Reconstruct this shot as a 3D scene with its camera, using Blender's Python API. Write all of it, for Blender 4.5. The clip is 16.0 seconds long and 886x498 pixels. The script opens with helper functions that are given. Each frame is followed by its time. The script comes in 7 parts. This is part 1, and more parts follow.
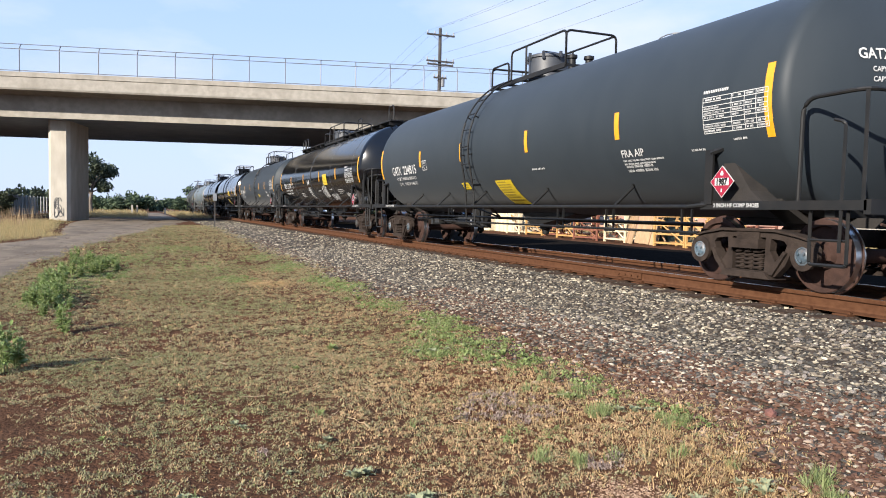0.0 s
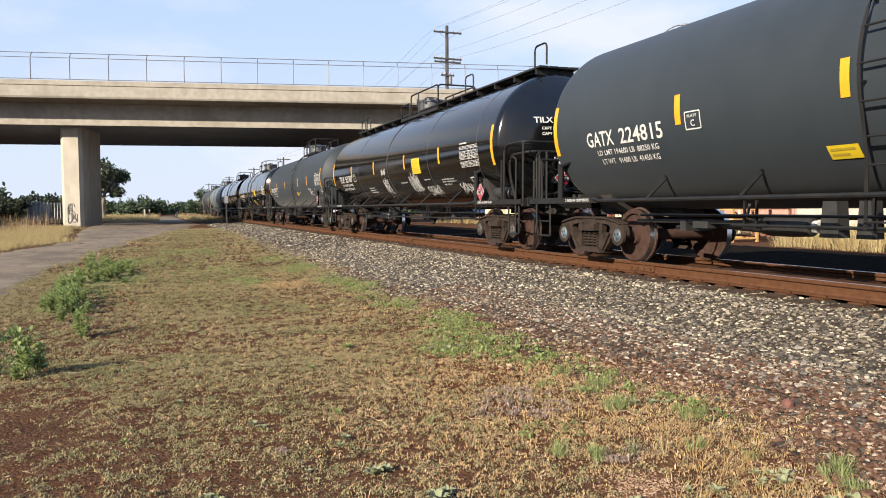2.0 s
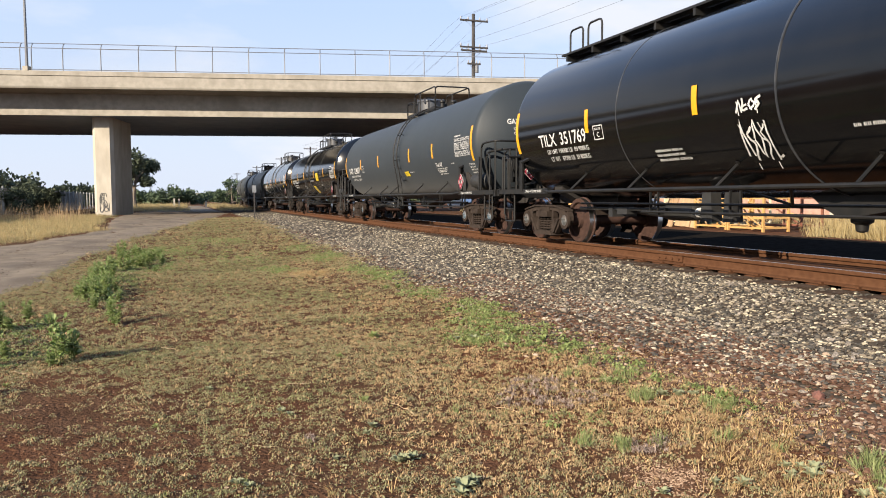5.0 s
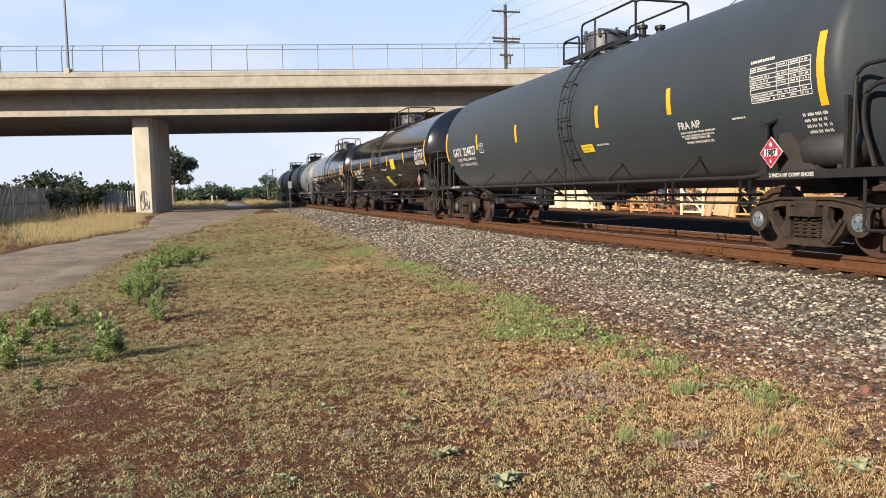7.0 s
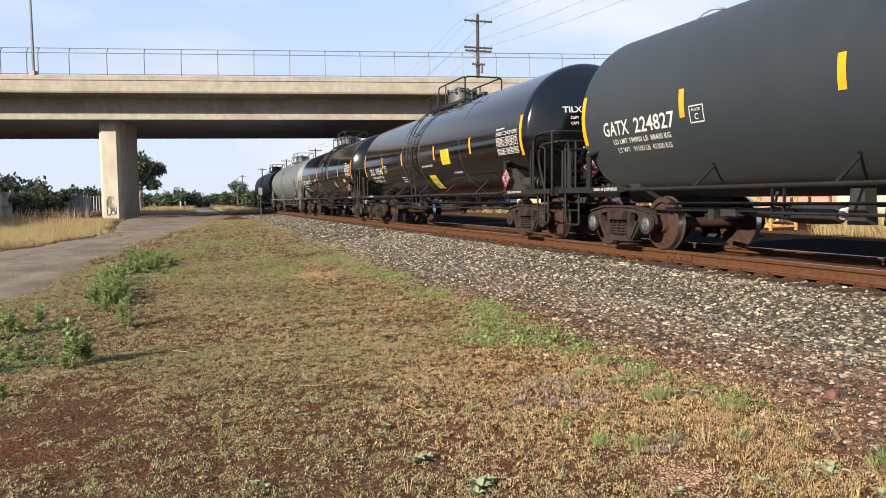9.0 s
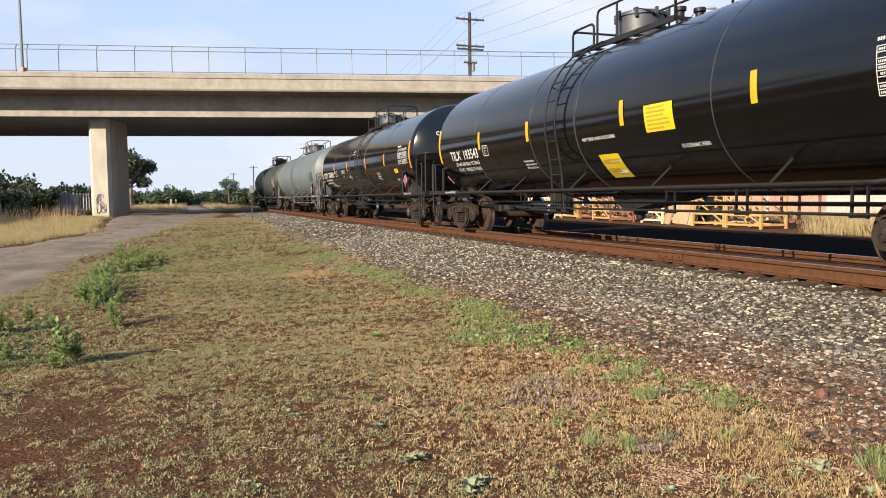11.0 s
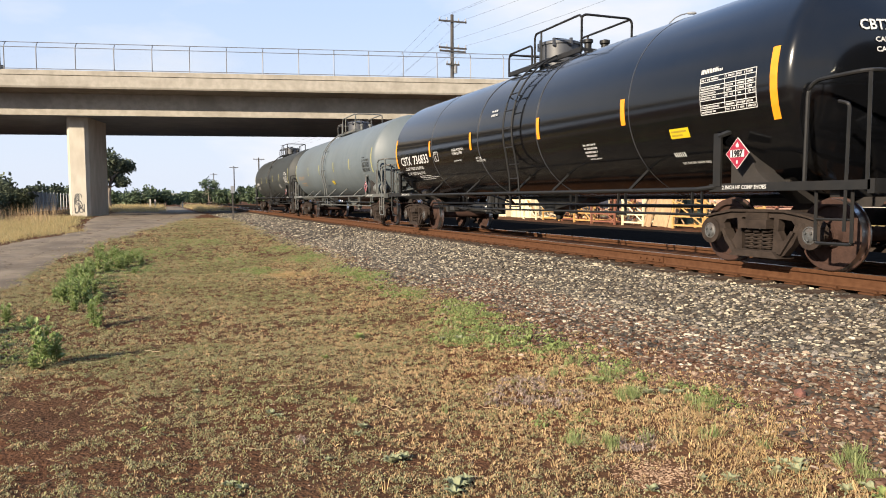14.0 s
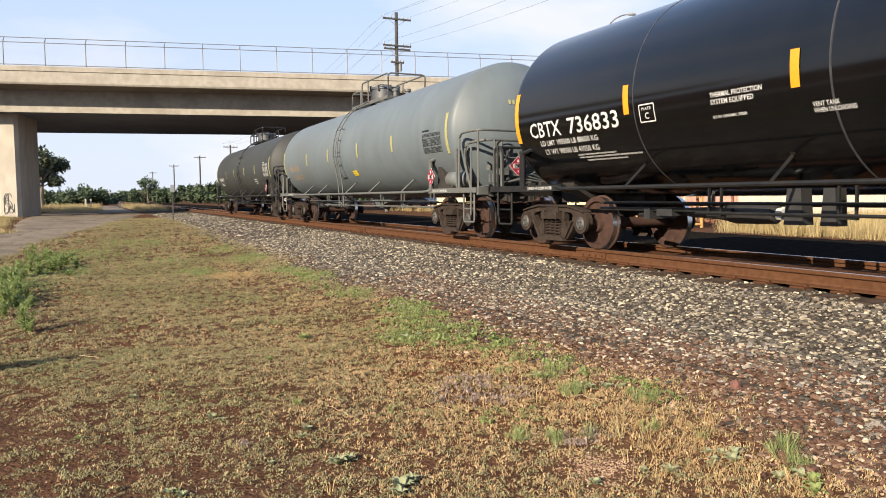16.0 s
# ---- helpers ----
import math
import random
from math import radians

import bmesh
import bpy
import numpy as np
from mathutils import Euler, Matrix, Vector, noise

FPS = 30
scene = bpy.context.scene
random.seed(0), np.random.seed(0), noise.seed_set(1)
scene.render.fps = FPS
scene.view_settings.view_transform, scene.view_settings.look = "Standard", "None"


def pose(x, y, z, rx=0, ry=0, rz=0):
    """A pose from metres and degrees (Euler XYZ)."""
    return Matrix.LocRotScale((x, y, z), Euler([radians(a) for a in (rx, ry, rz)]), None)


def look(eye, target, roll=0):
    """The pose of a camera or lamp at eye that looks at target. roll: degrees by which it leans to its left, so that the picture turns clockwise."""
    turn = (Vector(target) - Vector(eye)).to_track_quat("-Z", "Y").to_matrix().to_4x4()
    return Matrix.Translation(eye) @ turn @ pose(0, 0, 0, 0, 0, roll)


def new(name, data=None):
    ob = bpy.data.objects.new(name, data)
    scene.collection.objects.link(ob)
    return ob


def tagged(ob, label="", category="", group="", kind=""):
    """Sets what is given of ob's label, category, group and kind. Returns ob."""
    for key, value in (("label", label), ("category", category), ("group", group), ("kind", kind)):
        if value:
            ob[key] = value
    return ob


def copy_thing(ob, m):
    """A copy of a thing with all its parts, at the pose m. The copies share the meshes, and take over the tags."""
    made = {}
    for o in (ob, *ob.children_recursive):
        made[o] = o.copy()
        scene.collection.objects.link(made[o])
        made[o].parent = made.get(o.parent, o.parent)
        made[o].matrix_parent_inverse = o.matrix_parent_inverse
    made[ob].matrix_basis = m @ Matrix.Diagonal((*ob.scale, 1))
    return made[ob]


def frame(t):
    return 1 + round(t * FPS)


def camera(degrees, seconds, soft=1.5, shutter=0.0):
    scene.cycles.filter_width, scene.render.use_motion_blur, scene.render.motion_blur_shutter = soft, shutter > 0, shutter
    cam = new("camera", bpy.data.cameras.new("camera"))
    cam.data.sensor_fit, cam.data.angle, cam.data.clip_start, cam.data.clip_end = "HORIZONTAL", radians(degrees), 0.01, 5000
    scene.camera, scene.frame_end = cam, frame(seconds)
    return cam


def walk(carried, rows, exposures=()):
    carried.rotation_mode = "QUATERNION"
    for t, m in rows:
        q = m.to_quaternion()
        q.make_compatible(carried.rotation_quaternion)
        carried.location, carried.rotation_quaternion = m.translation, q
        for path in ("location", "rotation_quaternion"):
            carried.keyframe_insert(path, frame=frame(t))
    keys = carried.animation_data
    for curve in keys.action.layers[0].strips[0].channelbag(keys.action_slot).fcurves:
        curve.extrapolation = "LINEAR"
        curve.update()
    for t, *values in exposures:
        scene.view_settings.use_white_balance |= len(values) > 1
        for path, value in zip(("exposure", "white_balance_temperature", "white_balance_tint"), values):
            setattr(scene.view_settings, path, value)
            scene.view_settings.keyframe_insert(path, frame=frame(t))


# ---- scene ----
cam = camera(62.5, 16.0, soft=1.0)
PATH = [
    (0, 0.062, 0.019, 1.647, 87.09, -1.08, -22.34),
    (0.5, 0.055, 0.007, 1.642, 86.07, 0.27, -23.33),
    (1, 0.036, 0.006, 1.642, 85.96, 0.46, -23.01),
    (1.5, 0.036, 0.005, 1.650, 86.74, 0.05, -21.96),
    (2, 0.038, 0.001, 1.646, 86.89, 0.19, -21.53),
    (2.5, 0.031, 0.001, 1.650, 86.95, -0.17, -20.60),
    (3, 0.033, -0.002, 1.641, 86.86, -0.04, -20.38),
    (3.5, 0.036, -0.004, 1.648, 86.54, 0.18, -19.82),
    (6, 0.031, -0.008, 1.647, 85.92, 0.18, -19.49),
    (6.5, 0.035, -0.010, 1.653, 85.82, 0.05, -19.59),
    (7, 0.022, -0.000, 1.669, 85.52, 1.15, -16.85),
    (7.5, 0.004, 0.011, 1.657, 85.08, 1.08, -15.96),
    (8, 0.003, 0.016, 1.656, 86.67, 0.34, -18.19),
    (8.5, -0.009, 0.007, 1.650, 86.15, 0.76, -19.16),
    (9, -0.017, -0.000, 1.654, 86.11, 0.66, -19.10),
    (11.5, -0.018, 0.004, 1.663, 85.92, 0.51, -19.87),
    (12, -0.024, 0.003, 1.660, 85.90, 0.43, -19.97),
    (12.5, -0.028, -0.000, 1.661, 85.91, 0.49, -20.44),
    (13, -0.034, -0.001, 1.657, 85.90, 0.53, -20.77),
    (13.5, -0.048, -0.012, 1.660, 85.97, 0.32, -20.97),
    (14, -0.052, -0.014, 1.661, 86.08, 0.24, -21.18),
    (14.5, -0.051, -0.007, 1.662, 85.97, 0.20, -21.62),
    (15, -0.048, -0.005, 1.666, 85.99, 0.31, -22.56),
    (15.5, -0.048, -0.004, 1.664, 85.69, 1.05, -23.45),
    (16, -0.033, -0.010, 1.663, 85.91, 0.48, -25.40),
]
walk(cam, [(t, pose(*p)) for t, *p in PATH], exposures=[(0.0, 1.38, 5900, 10), (0.6, 1.38, 6200, 10), (2.0, 1.37, 6480, 10), (6.0, 1.37, 6600, 10), (9.0, 1.36, 6580, 10), (13.0, 1.38, 6700, 10), (16.0, 1.42, 6740, 10)])

# ---- world and sun ----
SUN_ELEV, SUN_TO = radians(24.0), (-0.885, -0.465)
world = bpy.data.worlds.new("sky")
scene.world = world
world.use_nodes = True
wn, wl = world.node_tree.nodes, world.node_tree.links
wn.clear()
w_out = wn.new("ShaderNodeOutputWorld")
w_bg = wn.new("ShaderNodeBackground")
sky = wn.new("ShaderNodeTexSky")
sky.sky_type = "NISHITA"
sky.sun_disc = False
sky.sun_elevation = SUN_ELEV
sky.sun_rotation = math.atan2(SUN_TO[0], SUN_TO[1])
sky.dust_density = 1.5
w_bg.inputs["Strength"].default_value = 0.0495
# thin bright cloud over pale blue, whiter towards the horizon
tc = wn.new("ShaderNodeTexCoord")
mp = wn.new("ShaderNodeMapping")
mp.inputs["Scale"].default_value = (1.0, 1.0, 2.6)
mp.inputs["Location"].default_value = (0.35, 0.1, 0.0)
cl = wn.new("ShaderNodeTexNoise")
cl.inputs["Scale"].default_value = 2.3
cl.inputs["Detail"].default_value = 6.0
cl.inputs["Roughness"].default_value = 0.52
cr = wn.new("ShaderNodeMapRange")
cr.inputs[1].default_value, cr.inputs[2].default_value = 0.43, 0.62
sx = wn.new("ShaderNodeSeparateXYZ")
hz = wn.new("ShaderNodeMapRange")
hz.inputs[1].default_value, hz.inputs[2].default_value = 0.02, 0.24
hz.inputs[3].default_value, hz.inputs[4].default_value = 0.6, 0.05
mxf = wn.new("ShaderNodeMath"); mxf.operation = "MAXIMUM"
blue = wn.new("ShaderNodeMix"); blue.data_type = "RGBA"; blue.inputs["Factor"].default_value = 0.72
blue.inputs["B"].default_value = (5.2, 6.7, 9.6, 1)
mix = wn.new("ShaderNodeMix"); mix.data_type = "RGBA"
mix.inputs["B"].default_value = (6.85, 7.2, 7.95, 1)
wl.new(tc.outputs["Generated"], mp.inputs["Vector"]); wl.new(mp.outputs[0], cl.inputs["Vector"])
wl.new(cl.outputs["Fac"], cr.inputs[0])
wl.new(tc.outputs["Generated"], sx.inputs[0]); wl.new(sx.outputs["Z"], hz.inputs[0])
wl.new(hz.outputs[0], mxf.inputs[0]); wl.new(cr.outputs[0], mxf.inputs[1])
wl.new(sky.outputs[0], blue.inputs["A"])
wl.new(mxf.outputs[0], mix.inputs["Factor"]); wl.new(blue.outputs["Result"], mix.inputs["A"])
# the sky deepens towards the zenith
zd = wn.new("ShaderNodeMapRange")
zd.inputs[1].default_value, zd.inputs[2].default_value = 0.26, 0.72
zd.inputs[3].default_value, zd.inputs[4].default_value = 0.0, 0.7
zs = wn.new("ShaderNodeMix"); zs.data_type = "RGBA"
zs.inputs["B"].default_value = (2.2, 4.4, 9.2, 1)
wl.new(sx.outputs["Z"], zd.inputs[0]); wl.new(mix.outputs["Result"], zs.inputs["A"]); wl.new(zd.outputs[0], zs.inputs["Factor"])
wl.new(zs.outputs["Result"], w_bg.inputs["Color"]); wl.new(w_bg.outputs[0], w_out.inputs[0])

sun_data = bpy.data.lights.new("sun", "SUN")
sun_data.energy, sun_data.angle, sun_data.color = 5.0, radians(0.6), (1.0, 0.87, 0.70)
sun = new("sun", sun_data)
sun.matrix_world = look((SUN_TO[0] * 50, SUN_TO[1] * 50, 50 * math.tan(SUN_ELEV)), (0, 0, 0))


# ---- materials ----
def node_mat(name):
    m = bpy.data.materials.new(name)
    m.use_nodes = True
    nt = m.node_tree
    return m, nt, nt.nodes["Principled BSDF"]


def surface(name, col, col2=None, scale=6.0, rough=0.7, metal=0.0, bump=0.0, bscale=None, col3=None, scale3=0.6, amount3=0.5,
            coords="Object", spec=0.5, detail=6.0, stretch=(1, 1, 1), coat=0.0, rand=0.0, sheen=0.0):
    """Procedural surface: two-colour noise, a larger stain layer in col3, optional bump, per-object variation."""
    m, nt, b = node_mat(name)
    n, l = nt.nodes, nt.links
    c = n.new("ShaderNodeTexCoord")
    mpg = n.new("ShaderNodeMapping"); mpg.inputs["Scale"].default_value = stretch
    l.new(c.outputs[coords], mpg.inputs[0])
    b.inputs["Roughness"].default_value, b.inputs["Metallic"].default_value = rough, metal
    b.inputs["Specular IOR Level"].default_value = spec
    b.inputs["Coat Weight"].default_value = coat
    b.inputs["Sheen Weight"].default_value = sheen
    b.inputs["Sheen Roughness"].default_value = 0.4
    src = None
    if col2:
        t = n.new("ShaderNodeTexNoise"); t.inputs["Scale"].default_value = scale; t.inputs["Detail"].default_value = detail
        l.new(mpg.outputs[0], t.inputs[0])
        r = n.new("ShaderNodeValToRGB")
        r.color_ramp.elements[0].position, r.color_ramp.elements[1].position = 0.35, 0.65
        r.color_ramp.elements[0].color, r.color_ramp.elements[1].color = (*col, 1), (*col2, 1)
        l.new(t.outputs["Fac"], r.inputs[0]); src = r.outputs[0]
    if col3:
        t3 = n.new("ShaderNodeTexNoise"); t3.inputs["Scale"].default_value = scale3; t3.inputs["Detail"].default_value = 4
        l.new(mpg.outputs[0], t3.inputs[0])
        r3 = n.new("ShaderNodeMapRange"); r3.inputs[1].default_value, r3.inputs[2].default_value = 0.45, 0.68
        r3.inputs[4].default_value = amount3
        l.new(t3.outputs["Fac"], r3.inputs[0])
        mx = n.new("ShaderNodeMix"); mx.data_type = "RGBA"
        l.new(r3.outputs[0], mx.inputs["Factor"]); mx.inputs["B"].default_value = (*col3, 1)
        if src: l.new(src, mx.inputs["A"])
        else: mx.inputs["A"].default_value = (*col, 1)
        src = mx.outputs["Result"]
    if rand:
        oi = n.new("ShaderNodeObjectInfo")
        mr = n.new("ShaderNodeMapRange"); mr.inputs[3].default_value, mr.inputs[4].default_value = 1 - rand, 1 + rand
        l.new(oi.outputs["Random"], mr.inputs[0])
        mu = n.new("ShaderNodeVectorMath"); mu.operation = "SCALE"
        if src: l.new(src, mu.inputs[0])
        else: mu.inputs[0].default_value = col
        l.new(mr.outputs[0], mu.inputs["Scale"]); src = mu.outputs[0]
    if src: l.new(src, b.inputs["Base Color"])
    else: b.inputs["Base Color"].default_value = (*col, 1)
    if bump:
        tb = n.new("ShaderNodeTexNoise"); tb.inputs["Scale"].default_value = bscale or scale * 3; tb.inputs["Detail"].default_value = 5
        l.new(mpg.outputs[0], tb.inputs[0])
        bp = n.new("ShaderNodeBump"); bp.inputs["Strength"].default_value = bump; bp.inputs["Distance"].default_value = 0.03
        l.new(tb.outputs["Fac"], bp.inputs["Height"]); l.new(bp.outputs[0], b.inputs["Normal"])
    return m


MAT_TANK_GREY = surface("grey_black_tank_paint", (0.0176, 0.0228, 0.0280), (0.0204, 0.0258, 0.0310), 3, rough=0.52, spec=0.16, sheen=0.05, bump=0.012, bscale=1.2, col3=(0.0255, 0.0312, 0.0362), scale3=0.5, amount3=0.45, stretch=(1, 1, 0.35))
# weld colour is lightened to stand in for the highlight along the seams
MAT_WELD = surface("weld_highlight_paint", (0.018, 0.020, 0.024), (0.035, 0.036, 0.039), 8, rough=0.4)
MAT_TANK_BLACK = surface("gloss_black_tank_paint", (0.0016, 0.0018, 0.0023), (0.0026, 0.0027, 0.0031), 3, rough=0.13, spec=0.5, bump=0.010, bscale=1.2, col3=(0.0042, 0.0046, 0.0055), scale3=0.5, amount3=0.4, stretch=(1, 1, 0.35))
MAT_TANK_LIGHT = surface("light_grey_tank_paint", (0.074, 0.092, 0.102), (0.088, 0.106, 0.115), 3, rough=0.5, spec=0.3, col3=(0.066, 0.074, 0.075), scale3=0.6, amount3=0.5, stretch=(1, 1, 0.3))
MAT_TANK_GREEN = surface("dull_dark_grey_tank_paint", (0.022, 0.025, 0.0245), (0.028, 0.031, 0.03), 3, rough=0.6, spec=0.25, col3=(0.02, 0.019, 0.017), scale3=0.6, amount3=0.5, stretch=(1, 1, 0.3))
MAT_STEEL_BLACK = surface("dull_black_steel", (0.0065, 0.007, 0.0075), (0.011, 0.0108, 0.0105), 6, rough=0.5, spec=0.25, col3=(0.016, 0.0135, 0.011), scale3=2.0, amount3=0.4)
MAT_TRUCK = surface("dirty_cast_steel", (0.0155, 0.0112, 0.0090), (0.0265, 0.0190, 0.0152), 9, rough=0.85, bump=0.3, bscale=40, spec=0.15, col3=(0.040, 0.030, 0.024), scale3=3, amount3=0.5)
MAT_WHEEL = surface("rusty_wheel_steel", (0.026, 0.0140, 0.0108), (0.042, 0.0225, 0.0170), 8, rough=0.8, spec=0.2, bump=0.15, bscale=30)
MAT_RAIL = surface("rusty_rail", (0.052, 0.0220, 0.0102), (0.070, 0.0315, 0.0150), 14, rough=0.85, bump=0.2, bscale=60, spec=0.12)
MAT_SHINE = surface("polished_steel", (0.5, 0.5, 0.5), (0.6, 0.6, 0.6), 20, rough=0.3, metal=1.0)
MAT_TIE = surface("tie_wood", (0.035, 0.024, 0.018), (0.06, 0.042, 0.032), 8, rough=0.95, bump=0.5, bscale=25, spec=0.1)
MAT_CONC = surface("weathered_concrete", (0.235, 0.217, 0.184), (0.285, 0.264, 0.225), 3.0, rough=0.9, bump=0.15, bscale=30, spec=0.15, col3=(0.17, 0.152, 0.124), scale3=0.8, amount3=0.55)
MAT_YELLOW = surface("yellow_reflective_tape", (0.50, 0.24, 0.008), (0.45, 0.21, 0.007), 12, rough=0.4)
MAT_WHITE = surface("white_stencil_paint", (0.40, 0.40, 0.39), (0.34, 0.34, 0.33), 18, rough=0.6)
MAT_DIRT = surface("dry_dirt", (0.054, 0.027, 0.0145), (0.084, 0.045, 0.025), 3, rough=1.0, bump=1.0, bscale=28, spec=0.05, col3=(0.078, 0.028, 0.0135), scale3=0.5, amount3=0.8)
MAT_BALLAST = surface("ballast", (0.028, 0.0225, 0.018), (0.058, 0.046, 0.036), 12, rough=0.95, bump=0.8, bscale=20, spec=0.08)
MAT_GALV = surface("galvanised_steel", (0.10, 0.105, 0.115), (0.15, 0.155, 0.165), 10, rough=0.55, metal=0.3)


# ---- mesh helpers ----
def box(bm, c, s, rot=None, taper=None):
    """A box round c of size s; taper: x, y factors for its top."""
    vs = []
    for dz in (-.5, .5):
        for dx, dy in ((-.5, -.5), (.5, -.5), (.5, .5), (-.5, .5)):
            kx, ky = taper if taper and dz > 0 else (1, 1)
            p = Vector((dx * s[0] * kx, dy * s[1] * ky, dz * s[2]))
            if rot: p = rot @ p
            vs.append(bm.verts.new(p + Vector(c)))
    for f in ((3, 2, 1, 0), (4, 5, 6, 7), (0, 1, 5, 4), (1, 2, 6, 5), (2, 3, 7, 6), (3, 0, 4, 7)):
        bm.faces.new([vs[i] for i in f])
    return vs


def tube(bm, pts, r, seg=8, caps=True, closed=False):
    """A round bar along the points pts."""
    pts = [Vector(p) for p in pts]
    rings = []
    n = len(pts)
    for i, p in enumerate(pts):
        a = pts[(i - 1) % n] if (i or closed) else p
        b = pts[(i + 1) % n] if (i < n - 1 or closed) else p
        d = (b - a).normalized()
        up = Vector((0, 0, 1)) if abs(d.z) < 0.9 else Vector((1, 0, 0))
        u = d.cross(up).normalized(); v = u.cross(d)
        rr = r[i] if isinstance(r, (list, tuple)) else r
        rings.append([bm.verts.new(p + rr * (math.cos(2 * math.pi * k / seg) * u + math.sin(2 * math.pi * k / seg) * v)) for k in range(seg)])
    for i in range(n if closed else n - 1):
        a, b = rings[i], rings[(i + 1) % n]
        for k in range(seg):
            bm.faces.new((a[k], a[(k + 1) % seg], b[(k + 1) % seg], b[k]))
    if caps and not closed:
        bm.faces.new(rings[0][::-1]); bm.faces.new(rings[-1])


def lathe(bm, prof, seg, axis="y", c=(0, 0, 0)):
    """Turn a profile of (along, radius) round the axis."""
    rings = []
    for a, r in prof:
        ring = []
        for k in range(seg):
            t = 2 * math.pi * k / seg
            p, q = r * math.cos(t), r * math.sin(t)
            v = {"y": (p, a, q), "x": (a, p, q), "z": (p, q, a)}[axis]
            ring.append(bm.verts.new(Vector(v) + Vector(c)))
        rings.append(ring)
    for a, b in zip(rings, rings[1:]):
        for k in range(seg):
            bm.faces.new((a[k], b[k], b[(k + 1) % seg], a[(k + 1) % seg]))
    bm.faces.new(rings[0]); bm.faces.new(rings[-1][::-1])


def prism(bm, poly, a, b, axis="x"):
    """Extrude a closed outline from a to b along the axis; the outline is in the other two axes, in order."""
    def v(p, d):
        return {"x": (d, p[0], p[1]), "y": (p[0], d, p[1]), "z": (p[0], p[1], d)}[axis]
    A = [bm.verts.new(v(p, a)) for p in poly]; B = [bm.verts.new(v(p, b)) for p in poly]
    for i in range(len(poly)):
        j = (i + 1) % len(poly)
        bm.faces.new((A[i], A[j], B[j], B[i]))
    bm.faces.new(A[::-1]); bm.faces.new(B)


def mesh_of(name, bm, mats, smooth=None):
    bmesh.ops.recalc_face_normals(bm, faces=bm.faces)
    me = bpy.data.meshes.new(name)
    bm.to_mesh(me); bm.free()
    for m in mats if isinstance(mats, (list, tuple)) else [mats]:
        me.materials.append(m)
    if smooth is not None:
        me.shade_smooth()
        me.set_sharp_from_angle(angle=radians(smooth))
    return me


def part(name, bm, material, parent, label="", smooth=None):
    ob = new(name, mesh_of(name, bm, material, smooth))
    ob.parent = parent
    return tagged(ob, label)


def thing(name, label, category, group="", kind="", at=(0, 0, 0), rz=0):
    ob = new(name)
    ob.matrix_basis = pose(*at, 0, 0, rz)
    return tagged(ob, label, category, group, kind)


RAIL_Z, TRACK_X = 0.805, 8.0


def ground_z(x, y):
    """Height of the land."""
    s = min(max((y - 8) / 42, 0), 1); s = s * s * (3 - 2 * s)
    z = 0.5 * s
    e = min(max((x - 2.5) / 3.0, 0), 1)
    z += 0.30 * e * (1 - s)
    if x > 11: z += 0.08 * (1 - s) * min((x - 11) / 3, 1)
    return z


# ---- land ----
def axis_steps(stops):
    """Coordinates from (start, step) stops to the last one."""
    out = []
    for (a, st), (b, _) in zip(stops, stops[1:]):
        n = max(1, round((b - a) / st))
        out += [a + (b - a) * i / n for i in range(n)]
    return out + [stops[-1][0]]


def sheet(name, xs, ys, height, material, mask=None):
    verts = [(x, y, height(x, y)) for y in ys for x in xs]
    nx = len(xs)
    faces = [(j * nx + i, j * nx + i + 1, (j + 1) * nx + i + 1, (j + 1) * nx + i)
             for j in range(len(ys) - 1) for i in range(nx - 1)]
    me = bpy.data.meshes.new(name)
    me.from_pydata(verts, [], faces)
    me.materials.append(material)
    me.shade_smooth()
    return new(name, me)


def rough_ground(x, y):
    z = ground_z(x, y)
    if abs(x) < 30 and y < 70:
        z += 0.035 * noise.noise((x * 0.5, y * 0.5, 0)) + 0.02 * noise.noise((x * 2.3, y * 2.3, 5)) + 0.014 * noise.noise((x * 6, y * 6, 9))
    return z


GX = axis_steps([(-900, 150), (-300, 60), (-60, 8), (-16, 0.7), (-7, 0.11), (6.4, 1.2), (28, 8), (60, 60), (300, 150), (900, 1)])
GY = axis_steps([(-300, 60), (-20, 4), (1.5, 0.10), (16, 0.22), (34, 0.6), (62, 4), (120, 20), (300, 100), (1500, 1)])
ground = tagged(sheet("ground", GX, GY, rough_ground, MAT_DIRT), "dry reddish-brown earth with thin dry grass", "ground", kind="structure")


# ---- gravel road beside the track ----
def road_edges(y):
    pts = [(-5, -10.6, -3.6), (9, -8.0, -3.0), (15.5, -6.9, -2.6), (22, -6.4, -2.2), (26, -5.6, -1.8), (30, -4.3, -1.3), (34, -3.5, -0.5), (38, -3.6, 0.3), (50, -4.3, 2.2), (62, -4.4, 3.4), (140, -3.5, 3.2)]
    for (a, l0, r0), (b, l1, r1) in zip(pts, pts[1:]):
        if y <= b:
            k = (y - a) / (b - a)
            return l0 + (l1 - l0) * k, r0 + (r1 - r0) * k
    return pts[-1][1:]


